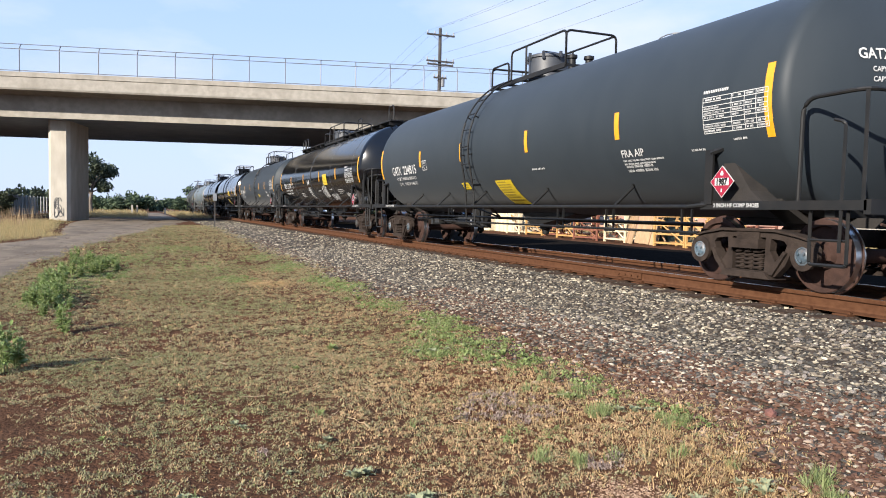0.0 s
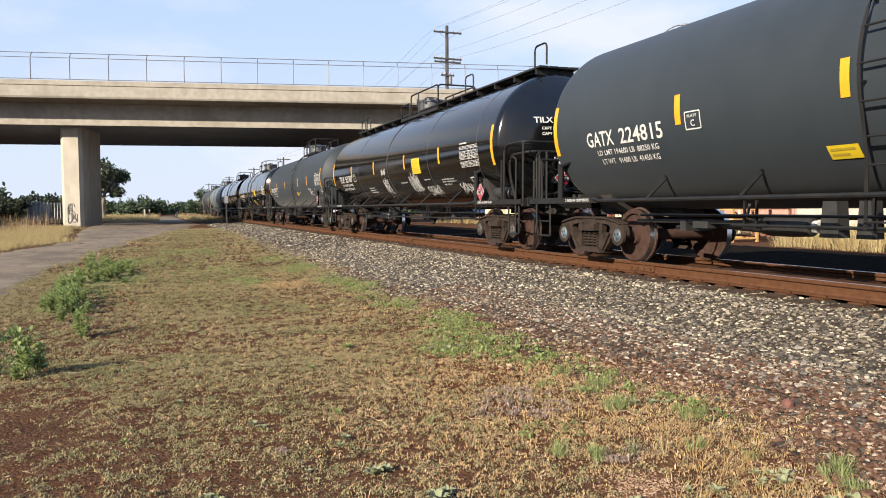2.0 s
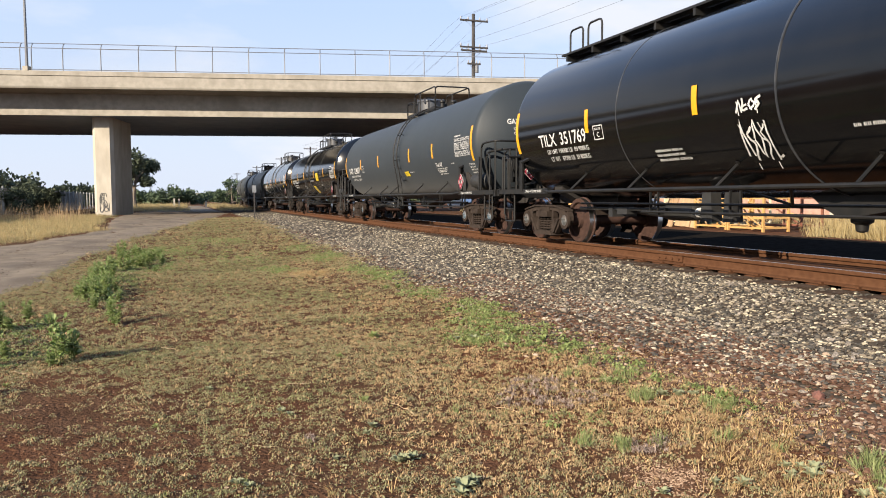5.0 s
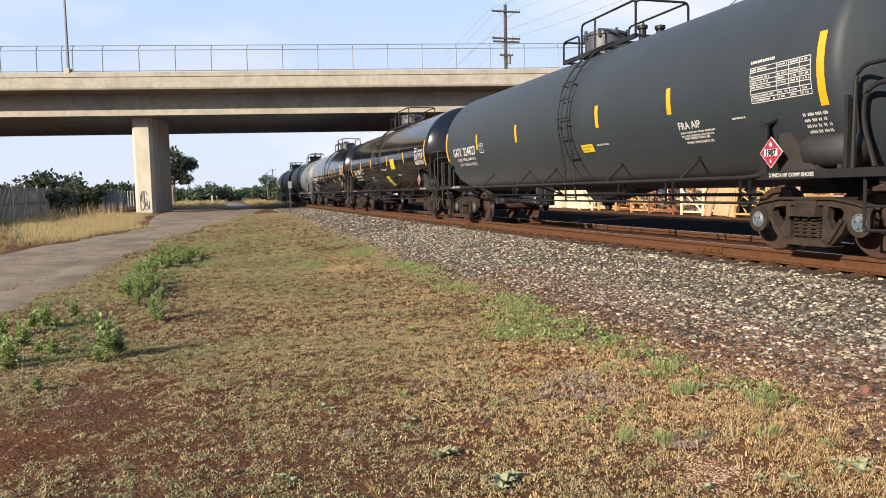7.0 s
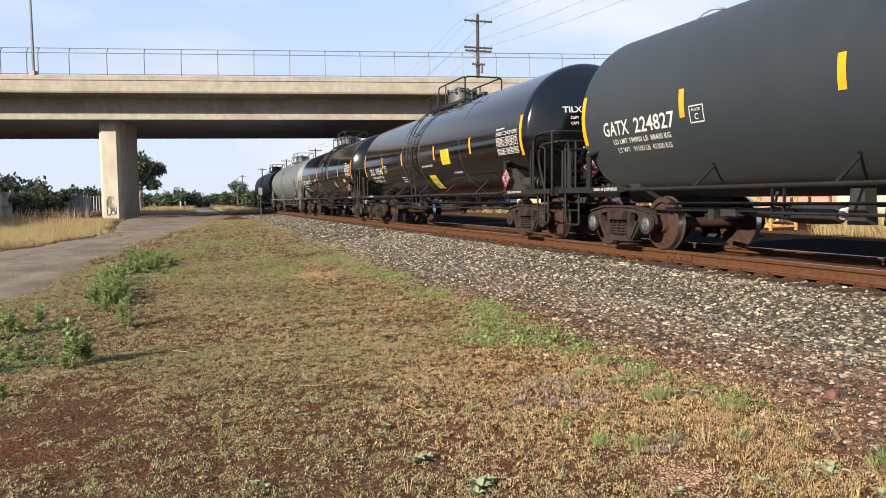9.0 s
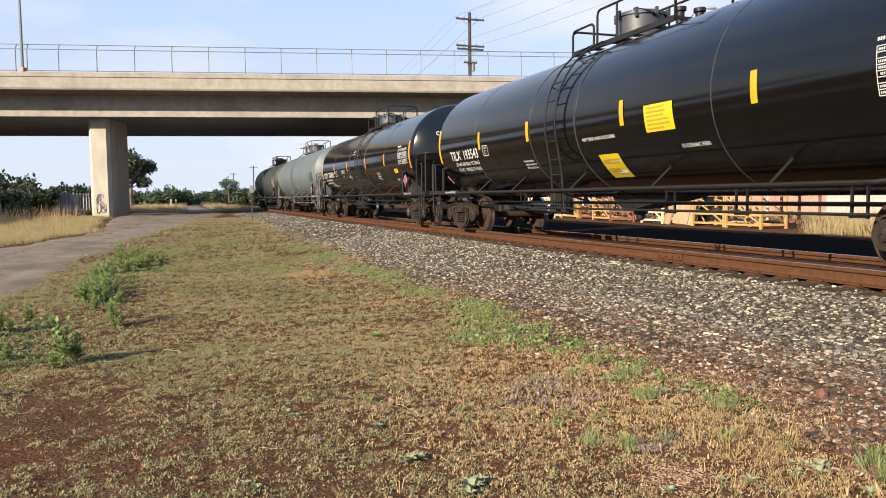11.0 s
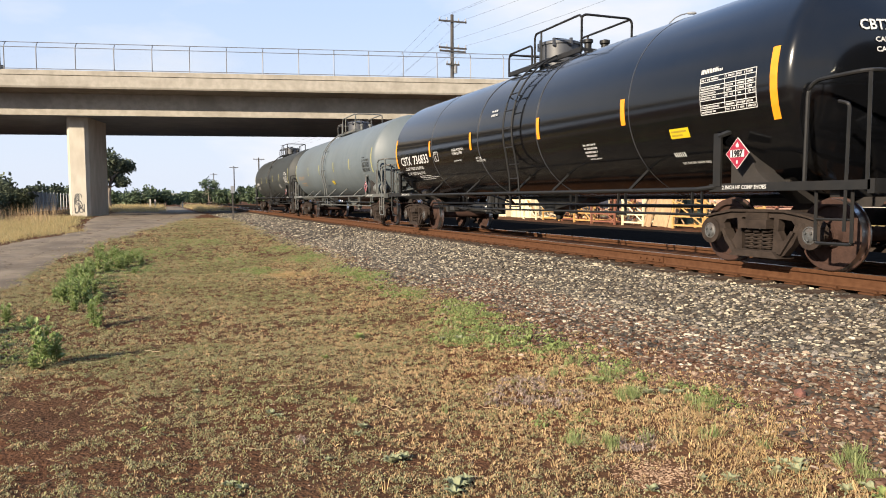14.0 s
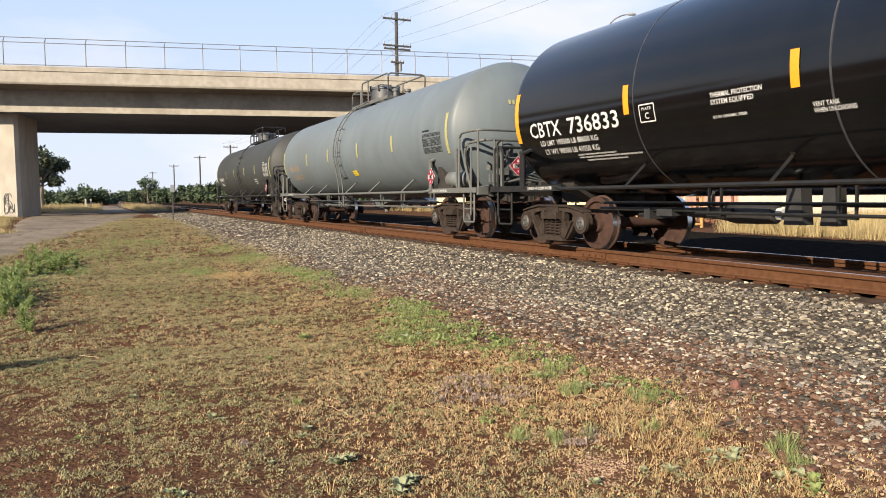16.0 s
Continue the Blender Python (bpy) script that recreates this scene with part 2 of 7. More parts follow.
def build_road():
    ys = axis_steps([(-5, 0.6), (8, 0.25), (40, 0.6), (140, 1)])
    verts, faces, m = [], [], 24
    for y in ys:
        l, r = road_edges(y)
        l += 0.35 * noise.noise((y * 0.35, 3, 0)) + 0.12 * noise.noise((y * 1.7, 8, 0))
        r += 0.5 * noise.noise((y * 0.4, 13, 0)) + 0.2 * noise.noise((y * 1.9, 18, 0))
        for i in range(m + 1):
            k = i / m
            x = l + (r - l) * k
            edge = min(k, 1 - k) * (r - l)
            z = rough_ground(x, y) + (-0.03 + min(edge, 0.35) / 0.35 * 0.055) - 0.02 * math.exp(-((k - 0.35) / 0.07) ** 2) - 0.02 * math.exp(-((k - 0.72) / 0.07) ** 2)
            verts.append((x, y, z))
    for j in range(len(ys) - 1):
        for i in range(m):
            a = j * (m + 1) + i
            faces.append((a, a + 1, a + m + 2, a + m + 1))
    me = bpy.data.meshes.new("road")
    me.from_pydata(verts, [], faces)
    me.materials.append(MAT_ROAD); me.shade_smooth()
    return tagged(new("road", me), "grey-brown compacted gravel service road with wheel ruts", "road", kind="structure")


MAT_ROAD = surface("compacted_gravel", (0.135, 0.106, 0.077), (0.18, 0.146, 0.108), 2.2, rough=0.95, bump=0.5, bscale=35, spec=0.08, col3=(0.085, 0.068, 0.052), scale3=0.5, amount3=0.75)
build_road()


# ---- track ----
def ballast_z(x, y):
    pts = [(3.7, -0.05), (4.3, 0.06), (5.4, 0.30), (6.3, 0.545), (6.65, 0.575), (7.15, 0.570), (7.4, 0.56), (8.6, 0.56), (9.3, 0.58), (10.2, 0.52), (12.0, 0.48), (17.4, 0.47), (18.4, 0.30)]
    for (a, za), (b, zb) in zip(pts, pts[1:]):
        if x <= b:
            z = za + (zb - za) * max(0, (x - a) / (b - a))
            break
    else:
        z = zb
    g = ground_z(x, y)
    lift = max(0, min(1, (6.6 - x) / 2.5))
    z = max(z, g + 0.03 * (z > 0.1)) if x < 6.6 else max(z, g + 0.03 * (x < 17.9) - 0.05 * (x > 18.2)) if x > 9.3 else z
    return z + 0.02 * noise.noise((x * 3, y * 3, 2)) + 0.012 * noise.noise((x * 9, y * 9, 4))


BX = axis_steps([(3.7, 0.12), (6.8, 0.2), (9.3, 1)])
BY = axis_steps([(-6, 0.5), (2, 0.12), (20, 0.3), (60, 2), (160, 10), (420, 1)])
ballast = tagged(sheet("ballast_bed", BX, BY, ballast_z, MAT_BALLAST), "grey crushed-stone ballast bed under the track", "ballast", kind="structure")
# ground beyond the track, blackened to deepen the shadow that the train casts there
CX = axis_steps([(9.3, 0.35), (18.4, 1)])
MAT_TRAIN_SHADE = surface("train_shade_black", (0.0088, 0.0076, 0.0066), (0.015, 0.013, 0.0112), 6, rough=1.0, bump=0.5, bscale=30, spec=0.0)
tagged(sheet("cinder_bed", CX, BY, ballast_z, MAT_TRAIN_SHADE), "flat ground beyond the track, coloured black for the train's shadow", "ground", kind="structure")


def rail_outline():
    h = 0.186
    half = [(0.076, 0), (0.076, 0.012), (0.02, 0.03), (0.0095, 0.05), (0.0095, 0.125), (0.034, 0.142), (0.037, 0.175), (0.026, h)]
    return [(x, z) for x, z in half] + [(-x, z) for x, z in half[::-1]]


def build_track():
    track = thing("railway_track", "rust-brown railway track on weathered wooden ties", "railway track", kind="structure", at=(TRACK_X, 0, RAIL_Z))
    for side in (-1, 1):
        bm = bmesh.new()
        prism(bm, [(side * 0.754 + x, z - 0.186) for x, z in rail_outline()], -8, 420, axis="y")
        rail = part("rail", bm, [MAT_RAIL, MAT_SHINE], track)
        for p in rail.data.polygons: p.material_index = int(p.normal.z > 0.9 and p.center.z > -0.01)
    bm = bmesh.new(); box(bm, (0, 0, -0.29), (2.6, 0.23, 0.18))
    tie_mesh = mesh_of("tie", bm, MAT_TIE)
    bm = bmesh.new(); box(bm, (0, 0, -0.193), (0.36, 0.19, 0.02)); box(bm, (0.1, 0.06, -0.175), (0.04, 0.04, 0.03)); box(bm, (-0.1, -0.06, -0.175), (0.04, 0.04, 0.03))
    plate_mesh = mesh_of("tie_plate", bm, MAT_RAIL)
    rng = random.Random(4)
    for i in range(250):
        y = -3 + i * 0.51
        tie = new("tie", tie_mesh); tie.parent = track
        tie.matrix_basis = pose(rng.uniform(-.03, .03), y + rng.uniform(-.02, .02), rng.uniform(-.008, .004), 0, 0, rng.uniform(-.8, .8))
        if y < 40:
            pl = new("tie_plate", plate_mesh); pl.parent = track; pl.matrix_basis = pose(-0.754, y, 0)
    # joint bars where two lengths of rail meet
    for y in (9.6, 21.0):
        bm = bmesh.new(); box(bm, (-0.754 - 0.025, y, -0.1), (0.025, 0.62, 0.09))
        for k in range(4): tube(bm, [(-0.754 - 0.06, y - 0.24 + 0.16 * k, -0.1), (-0.754 - 0.03, y - 0.24 + 0.16 * k, -0.1)], 0.016, 6)
        part("joint_bar", bm, MAT_RAIL, track)
    return track


build_track()
MAT_FINES = surface("rust_stained_fines", (0.050, 0.0225, 0.0115), (0.078, 0.036, 0.0185), 9, rough=0.95, bump=0.8, bscale=30, spec=0.05, col3=(0.036, 0.021, 0.014), scale3=1.4, amount3=0.6)
tagged(sheet("track_bed", axis_steps([(7.33, 0.1), (8.68, 1)]), BY, lambda x, y: 0.71 + 0.012 * noise.noise((x * 5, y * 3, 6)), MAT_FINES), "rust-stained fines packed between the rails", "ballast", kind="structure")


# ---- road bridge over the track ----
BR_Z0, BR_SOFFIT, BR_DECK, BR_TOP = 9.36, 7.71, 9.5, 10.57
BR_L, BR_R, BR_W, OVER = -70.0, 62.0, 20.5, 1.85


def bm_long(outline, a, b):
    bm = bmesh.new(); prism(bm, outline, a, b, axis="x"); return bm


def build_bridge():
    br = thing("road_bridge", "weathered beige concrete road bridge crossing over the track", "bridge", at=(1.25, 55.0, 0), rz=-12.5)
    part("box_girder", bm_long([(OVER, BR_SOFFIT), (OVER, BR_Z0 + .02), (BR_W - OVER, BR_Z0 + .02), (BR_W - OVER, BR_SOFFIT)], BR_L, BR_R), MAT_CONC, br)
    part("deck", bm_long([(0.0, BR_Z0 + 0.12), (0.06, BR_Z0), (OVER, BR_Z0 - 0.12), (BR_W - OVER, BR_Z0 - 0.12), (BR_W, BR_Z0), (BR_W, BR_DECK + .15), (0.0, BR_DECK + .15)], BR_L, BR_R), MAT_CONC, br)
    for y0, s in ((0, 1), (BR_W, -1)):
        o = [(0.03, BR_DECK + .15), (0.03, 10.16), (0.07, 10.18), (0.07, 10.22), (0.01, 10.24), (0.01, BR_TOP - .03), (0.05, BR_TOP), (0.30, BR_TOP), (0.32, BR_DECK + .15)]
        part("parapet", bm_long([(y0 + s * y, z) for y, z in o], BR_L, BR_R), MAT_CONC, br)
    # thin sheet under the girder that carries the underside's shade in its colour
    part("soffit", bm_long([(OVER + 0.05, BR_SOFFIT - 0.004), (OVER + 0.05, BR_SOFFIT + 0.02), (BR_W - OVER - 0.05, BR_SOFFIT + 0.02), (BR_W - OVER - 0.05, BR_SOFFIT - 0.004)], BR_L, BR_R), MAT_SOFFIT_SHADE, br, "grey concrete underside with blue shade in its colour")
    # pedestrian fence with curved tops
    def fence(y0, s, us):
        f = new("fence"); f.parent = br
        tagged(f, "galvanised chain-link fence with curved top")
        bm = bmesh.new()
        pts = [(0, y0 + s * 0.12, BR_TOP - 0.05), (0, y0 + s * 0.12, 11.85)] + [(0, y0 + s * (0.12 + 0.75 * (1 - math.cos(a))), 11.85 + 0.75 * math.sin(a)) for a in (0.25, 0.5, 0.75, 1.0)]
        tube(bm, pts, 0.035, 6)
        me = mesh_of("post", bm, MAT_GALV, 40)
        for u in us:
            p = new("post", me); p.parent = f; p.matrix_basis = pose(u, 0, 0)
        for yy, zz in ((pts[-1][1], pts[-1][2]), (y0 + s * 0.14, 12.1), (y0 + s * 0.12, BR_TOP + 0.08)):
            bm = bmesh.new(); tube(bm, [(BR_L, yy, zz), (BR_R, yy, zz)], 0.026, 6)
            part("rail", bm, MAT_GALV, f)
        bm = bmesh.new()
        for (xa, ya, za), (xb, yb, zb) in zip(pts, pts[1:]):
            vs = [bm.verts.new(p) for p in ((BR_L, ya + .01, za), (BR_R, ya + .01, za), (BR_R, yb + .01, zb), (BR_L, yb + .01, zb))]
            bm.faces.new(vs)
        part("chain_link", bm, MAT_LINK, f, "fine galvanised wire mesh")
    us = [-9.11 + 2.51 * k for k in range(28)] + [-11.89, -11.15] + [-13.6 - 2.44 * k for k in range(20)]
    fence(0, 1, us)
    fence(BR_W, -1, [u + 1.1 for u in us])
    # chamfered piers
    def pier(u, y, length, zg):
        hw, c = 0.74, 0.22
        o = [(-hw, -length / 2 + c), (-hw + c, -length / 2), (hw - c, -length / 2), (hw, -length / 2 + c), (hw, length / 2 - c), (hw - c, length / 2), (-hw + c, length / 2), (-hw, length / 2 - c)]
        bm = bmesh.new(); prism(bm, [(u + a, y + b) for a, b in o], zg - 0.3, BR_SOFFIT + 0.002, axis="z")
        return part("pier", bm, MAT_PIER, br, "beige concrete pier with chamfered corners")
    front = pier(-7.6, 5.3, 4.7, 0.4)
    rg = random.Random(8); y0 = 5.3 - 4.7 / 2 - 0.012
    for k in range(9):
        bm = bmesh.new(); cx, cz, rr = -7.6 + rg.uniform(-0.25, 0.25), rg.uniform(0.9, 2.0), rg.uniform(0.12, 0.32)
        pts = [(cx + rr * math.cos(a * 0.9 + k), y0, cz + rr * 1.3 * math.sin(a * (1 + 0.12 * (k % 3)))) for a in [i * 0.45 for i in range(14)]]
        pts = [(min(max(x, -7.92), -7.28), y, z) for x, y, z in pts]; tube(bm, pts, 0.022, 4)
        g = new("spray_line", mesh_of("spray_line", bm, MAT_SPRAY)); g.parent = front
    pier(26.0, 8.0, 4.6, 0.4)
    return br


def link_material():
    m, nt, b = node_mat("chain_link_wire")
    tr = nt.nodes.new("ShaderNodeBsdfTransparent"); mx = nt.nodes.new("ShaderNodeMixShader"); out = nt.nodes["Material Output"]
    b.inputs["Base Color"].default_value = (0.12, 0.125, 0.13, 1); b.inputs["Roughness"].default_value = 0.6
    mx.inputs[0].default_value = 0.05
    nt.links.new(tr.outputs[0], mx.inputs[1]); nt.links.new(b.outputs[0], mx.inputs[2]); nt.links.new(mx.outputs[0], out.inputs[0])
    return m


MAT_LINK = link_material()
# bridge concrete tinted blue-grey: the shade below the deck is put into the colour
MAT_SOFFIT_SHADE = surface("shade_tinted_concrete", (0.19, 0.228, 0.285), (0.23, 0.268, 0.325), 1.5, rough=0.9, spec=0.1, col3=(0.15, 0.18, 0.225), scale3=0.4, amount3=0.6)
MAT_SPRAY = surface("black_spray_paint", (0.085, 0.085, 0.085), rough=0.8)
MAT_PIER = surface("pale_concrete", (0.30, 0.272, 0.222), (0.36, 0.33, 0.275), 2.0, rough=0.9, bump=0.12, bscale=30, col3=(0.22, 0.195, 0.16), scale3=0.7, amount3=0.5, stretch=(1, 1, 0.4))
build_bridge()


# ---- scatter helper ----
def scattered(name, templates, places, material, label, category, kind="stuff", smooth=False):
    """One object out of many copies of small templates (verts, faces). places: arrays x, y, z, turn, size, tilt."""
    V, F, nv = [], [], 0
    rng = np.random.default_rng(11)
    pick = rng.integers(0, len(templates), len(places))
    P = np.asarray(places, float)
    loops = []
    for ti, (tv, tf) in enumerate(templates):
        sel = P[pick == ti]
        if not len(sel): continue
        tv = np.asarray(tv, float)
        c, s = np.cos(sel[:, 3]), np.sin(sel[:, 3])
        ct, st = np.cos(sel[:, 5]), np.sin(sel[:, 5])
        x0, y0, z0 = tv[:, 0], tv[:, 1], tv[:, 2]
        y1 = y0[None] * ct[:, None] - z0[None] * st[:, None]
        z1 = y0[None] * st[:, None] + z0[None] * ct[:, None]
        X = (x0[None] * c[:, None] - y1 * s[:, None]) * sel[:, 4:5] + sel[:, 0:1]
        Y = (x0[None] * s[:, None] + y1 * c[:, None]) * sel[:, 4:5] + sel[:, 1:2]
        Z = z1 * sel[:, 4:5] + sel[:, 2:3]
        V.append(np.stack([X, Y, Z], -1).reshape(-1, 3))
        tf = np.asarray(tf)
        F.append((tf[None] + (np.arange(len(sel)) * len(tv))[:, None, None] + nv).reshape(-1, tf.shape[1]))
        nv += len(sel) * len(tv)
    me = bpy.data.meshes.new(name)
    me.from_pydata(np.concatenate(V).tolist(), [], np.concatenate(F).tolist())
    me.materials.append(material)
    if smooth: me.shade_smooth()
    return tagged(new(name, me), label, category, kind=kind)


def island_ramp(name, stops, rough=0.9, spec=0.06, bump=0.0, translucent=0.0, patch=None):
    """A colour for each separate piece from a ramp; patch: (scale, second ramp) chosen by a large noise."""
    m, nt, b = node_mat(name); n, l = nt.nodes, nt.links
    geo = n.new("ShaderNodeNewGeometry")
    def ramp(st):
        r = n.new("ShaderNodeValToRGB"); e = r.color_ramp.elements
        while len(e) < len(st): e.new(0.5)
        for el, (p, c) in zip(e, st): el.position, el.color = p, (*c, 1)
        l.new(geo.outputs["Random Per Island"], r.inputs[0]); return r.outputs[0]
    src = ramp(stops)
    if patch:
        t = n.new("ShaderNodeTexNoise"); t.inputs["Scale"].default_value = patch[0]; t.inputs["Detail"].default_value = 3
        l.new(geo.outputs["Position"], t.inputs[0])
        mr = n.new("ShaderNodeMapRange"); mr.inputs[1].default_value, mr.inputs[2].default_value = 0.45, 0.58
        l.new(t.outputs["Fac"], mr.inputs[0])
        mx = n.new("ShaderNodeMix"); mx.data_type = "RGBA"; l.new(mr.outputs[0], mx.inputs["Factor"]); l.new(src, mx.inputs["A"]); l.new(ramp(patch[1]), mx.inputs["B"]); src = mx.outputs["Result"]
    l.new(src, b.inputs["Base Color"]); b.inputs["Roughness"].default_value = rough; b.inputs["Specular IOR Level"].default_value = spec
    if translucent:
        tr = n.new("ShaderNodeBsdfTranslucent"); l.new(src, tr.inputs[0]); ms = n.new("ShaderNodeMixShader"); ms.inputs[0].default_value = translucent
        l.new(b.outputs[0], ms.inputs[1]); l.new(tr.outputs[0], ms.inputs[2]); l.new(ms.outputs[0], n["Material Output"].inputs[0])
    return m


def blade_tuft(seed, n, h, w, lean):
    """n bent blades of grass, two triangles... each as three stacked points."""
    r = np.random.default_rng(seed); V, F = [], []
    for i in range(n):
        a = r.uniform(0, 6.283); d = r.uniform(0, 0.35) * h; hh = h * r.uniform(0.55, 1.15); le = lean * r.uniform(0.3, 1.2) * hh
        bx, by = d * math.cos(a), d * math.sin(a); q = a + r.uniform(-0.8, 0.8)
        px, py = -math.sin(q) * w / 2, math.cos(q) * w / 2; k = len(V)
        V += [(bx - px, by - py, -0.01), (bx + px, by + py, -0.01), (bx + le * .45 * math.cos(q) - px * .7, by + le * .45 * math.sin(q) - py * .7, hh * .6), (bx + le * .45 * math.cos(q) + px * .7, by + le * .45 * math.sin(q) + py * .7, hh * .6), (bx + le * math.cos(q), by + le * math.sin(q), hh)]
        F += [(k, k + 1, k + 3), (k, k + 3, k + 2), (k + 2, k + 3, k + 4)]
    return V, F


def leaf_clump(seed, n, size, spread, slim=0.38, up=(-0.3, 1.6)):
    """Low plant: n small leaves at different tilts; slim: half width to length; up: how steeply they stand."""
    r = np.random.default_rng(seed); V, F = [], []
    for i in range(n):
        a, q = r.uniform(0, 6.283), r.uniform(0, 6.283); d = spread * math.sqrt(r.uniform(0, 1)); s = size * r.uniform(0.6, 1.4)
        c = Vector((d * math.cos(a), d * math.sin(a), s * 0.35 + r.uniform(0.0, 0.7) * spread * (1.1 - d / spread))); u = Vector((math.cos(q), math.sin(q), r.uniform(*up))).normalized() * s
        v = u.cross(Vector((0, 0, 1))).normalized() * s * slim; k = len(V)
        V += [tuple(c - u * .5), tuple(c + v), tuple(c + u * .5), tuple(c - v)]; F += [(k, k + 1, k + 2), (k, k + 2, k + 3)]
    return V, F


def stone_template(seed):
    r = np.random.default_rng(seed); bm = bmesh.new()
    bmesh.ops.create_icosphere(bm, subdivisions=1, radius=1.0)
    sc = (r.uniform(0.95, 1.6), r.uniform(0.65, 0.95), r.uniform(0.4, 0.7))
    for v in bm.verts:
        k = r.uniform(0.72, 1.18); v.co = Vector((v.co.x * sc[0] * k, v.co.y * sc[1] * k, v.co.z * sc[2] * k))
    V = [tuple(v.co) for v in bm.verts]; F = [tuple(q.index for q in f.verts) for f in bm.faces]; bm.free()
    return V, F


RNG = np.random.default_rng(5)


def spots(n, x0, x1, y0, y1, keep):
    out = []
    xs, ys = RNG.uniform(x0, x1, n), RNG.uniform(y0, y1, n)
    for x, y in zip(xs, ys):
        if keep(x, y): out.append((x, y))
    return out


def left_of_view(y):
    return -0.27 * y - 3.0


def bare_soil(x, y):
    """How bare the red earth lies."""
    r = 1.25 * math.exp(-(((x + 0.9) / 0.9) ** 2 + ((y - 6.2) / 1.6) ** 2)) + 0.5 * math.exp(-(((x - 0.2) / 0.6) ** 2 + ((y - 4.6) / 0.8) ** 2)) + 1.3 * sandy(x, y)
    return r + 0.6 * math.exp(-(((x - 3.05) / 0.45) ** 2 + ((y - 12.9) / 0.9) ** 2)) + 0.5 * math.exp(-(((x - 1.6) / 0.5) ** 2 + ((y - 11.5) / 1.6) ** 2)) + 0.5 * math.exp(-(((x + 0.1) / 0.7) ** 2 + ((y - 9.0) / 0.7) ** 2))


def sandy(x, y):
    """A pale sandy spot by the ballast."""
    return math.exp(-(((x - 2.68) / 0.26) ** 2 + ((y - 3.5) / 0.28) ** 2))


def in_grass(x, y):
    l, r = road_edges(y)
    if x > 3.95 + 0.45 * noise.noise((y * 0.6, 1, 0)) + RNG.normal(0, 0.22): return False
    if x < r - 0.35 + 0.4 * noise.noise((y * 0.4, 13, 0)) + RNG.normal(0, 0.12) or x < left_of_view(y): return False
    bare = noise.noise((x * 0.55 + 3, y * 0.32, 7)) + 0.5 * noise.noise((x * 1.6, y * 1.3, 3)) + 0.8 * noise.noise((x * 5.5, y * 5.5, 6))
    return bare - bare_soil(x, y) + RNG.normal(0, 0.42) > -0.50 - 0.3 * min(1, max(0, (y - 7) / 4))


def dryness(x, y):
    """0 where the plants are olive, 1 where they have turned to straw."""
    d = 1 / (1 + math.exp(-(x - 1.9 - 0.09 * (y - 6)) / 0.45)) * math.exp(-((y - 5) / 5.2) ** 2) + 0.7 * math.exp(-(((x - 2.45) / 0.6) ** 2 + ((y - 15.3) / 1.6) ** 2))
    return min(1, max(0, d + 0.35 * noise.noise((x * 0.9, y * 0.7, 15)))) * 0.74 + 0.04


def place(pts, smin, smax, tilt=0.25, lift=0.0):
    return [(x, y, rough_ground(x, y) + lift, RNG.uniform(0, 6.283), RNG.uniform(smin, smax), RNG.normal(0, tilt)) for x, y in pts]


STRAW = (0.48, 0.34, 0.18); TAN = (0.355, 0.245, 0.138); OLIVE = (0.185, 0.180, 0.090); BROWN = (0.18, 0.10, 0.056); GREEN = (0.17, 0.21, 0.07); SAGE = (0.275, 0.257, 0.152)
MAT_MAT = island_ramp("olive_mat_plants", [(0.0, BROWN), (0.18, TAN), (0.4, OLIVE), (0.7, SAGE), (1.0, (0.15, 0.158, 0.06))], translucent=0.2,
                      patch=(0.45, [(0.0, BROWN), (0.3, OLIVE), (0.6, (0.155, 0.165, 0.068)), (0.85, SAGE), (1.0, GREEN)]))
MAT_DRYMAT = island_ramp("dry_mat_plants", [(0.0, BROWN), (0.25, TAN), (0.6, STRAW), (0.8, TAN), (1.0, OLIVE)], translucent=0.2)
near = spots(48000, -3.5, 4.6, 2.2, 9, in_grass)
mid = spots(36000, -6, 4.6, 9, 20, in_grass)
far = spots(22000, -9, 4.6, 20, 48, in_grass)
clumps = [leaf_clump(i, 20, 0.0125, 0.024, 0.2, (0.1, 2.4)) for i in range(8)] + [leaf_clump(40 + i, 18, 0.010, 0.030, 0.3, (0.0, 1.6)) for i in range(3)]
tufts = [leaf_clump(10 + i, 18, 0.0145, 0.023, 0.17, (0.2, 2.6)) for i in range(7)] + [blade_tuft(120 + i, 9, 0.024, 0.003, 0.9) for i in range(4)]
blades = [blade_tuft(20 + i, 6, 0.027, 0.003, 1.0) for i in range(8)]
behind = spots(7000, -3.5, 4.6, -6, 2.2, in_grass)
whole = place(behind, 0.8, 1.8) + place(near, 0.6, 1.6) + place(mid, 0.9, 2.1) + place(far, 1.5, 3.3)
dry = [p for p in whole if RNG.uniform() < dryness(p[0], p[1])]; dry_set = set(dry)
scattered("low_ground_plants", clumps, [p for p in whole if p not in dry_set], MAT_MAT, "low mat of olive and brown ground plants", "ground plants")
scattered("dry_ground_plants", tufts, dry, MAT_DRYMAT, "low dry mat of straw-brown ground plants", "ground plants")
def dry_spot(x, y):
    return in_grass(x, y) and RNG.uniform() < dryness(x, y) + 0.12
g1 = spots(9000, -3.5, 4.6, 2.2, 9, dry_spot); g2 = spots(7000, -6, 4.6, 9, 22, dry_spot); g3 = spots(6000, -9, 4.6, 22, 50, dry_spot)
MAT_DRY = island_ramp("dry_grass_blades", [(0.0, TAN), (0.45, (0.42, 0.29, 0.15)), (0.8, (0.50, 0.365, 0.19)), (1.0, (0.24, 0.21, 0.09))], translucent=0.25)
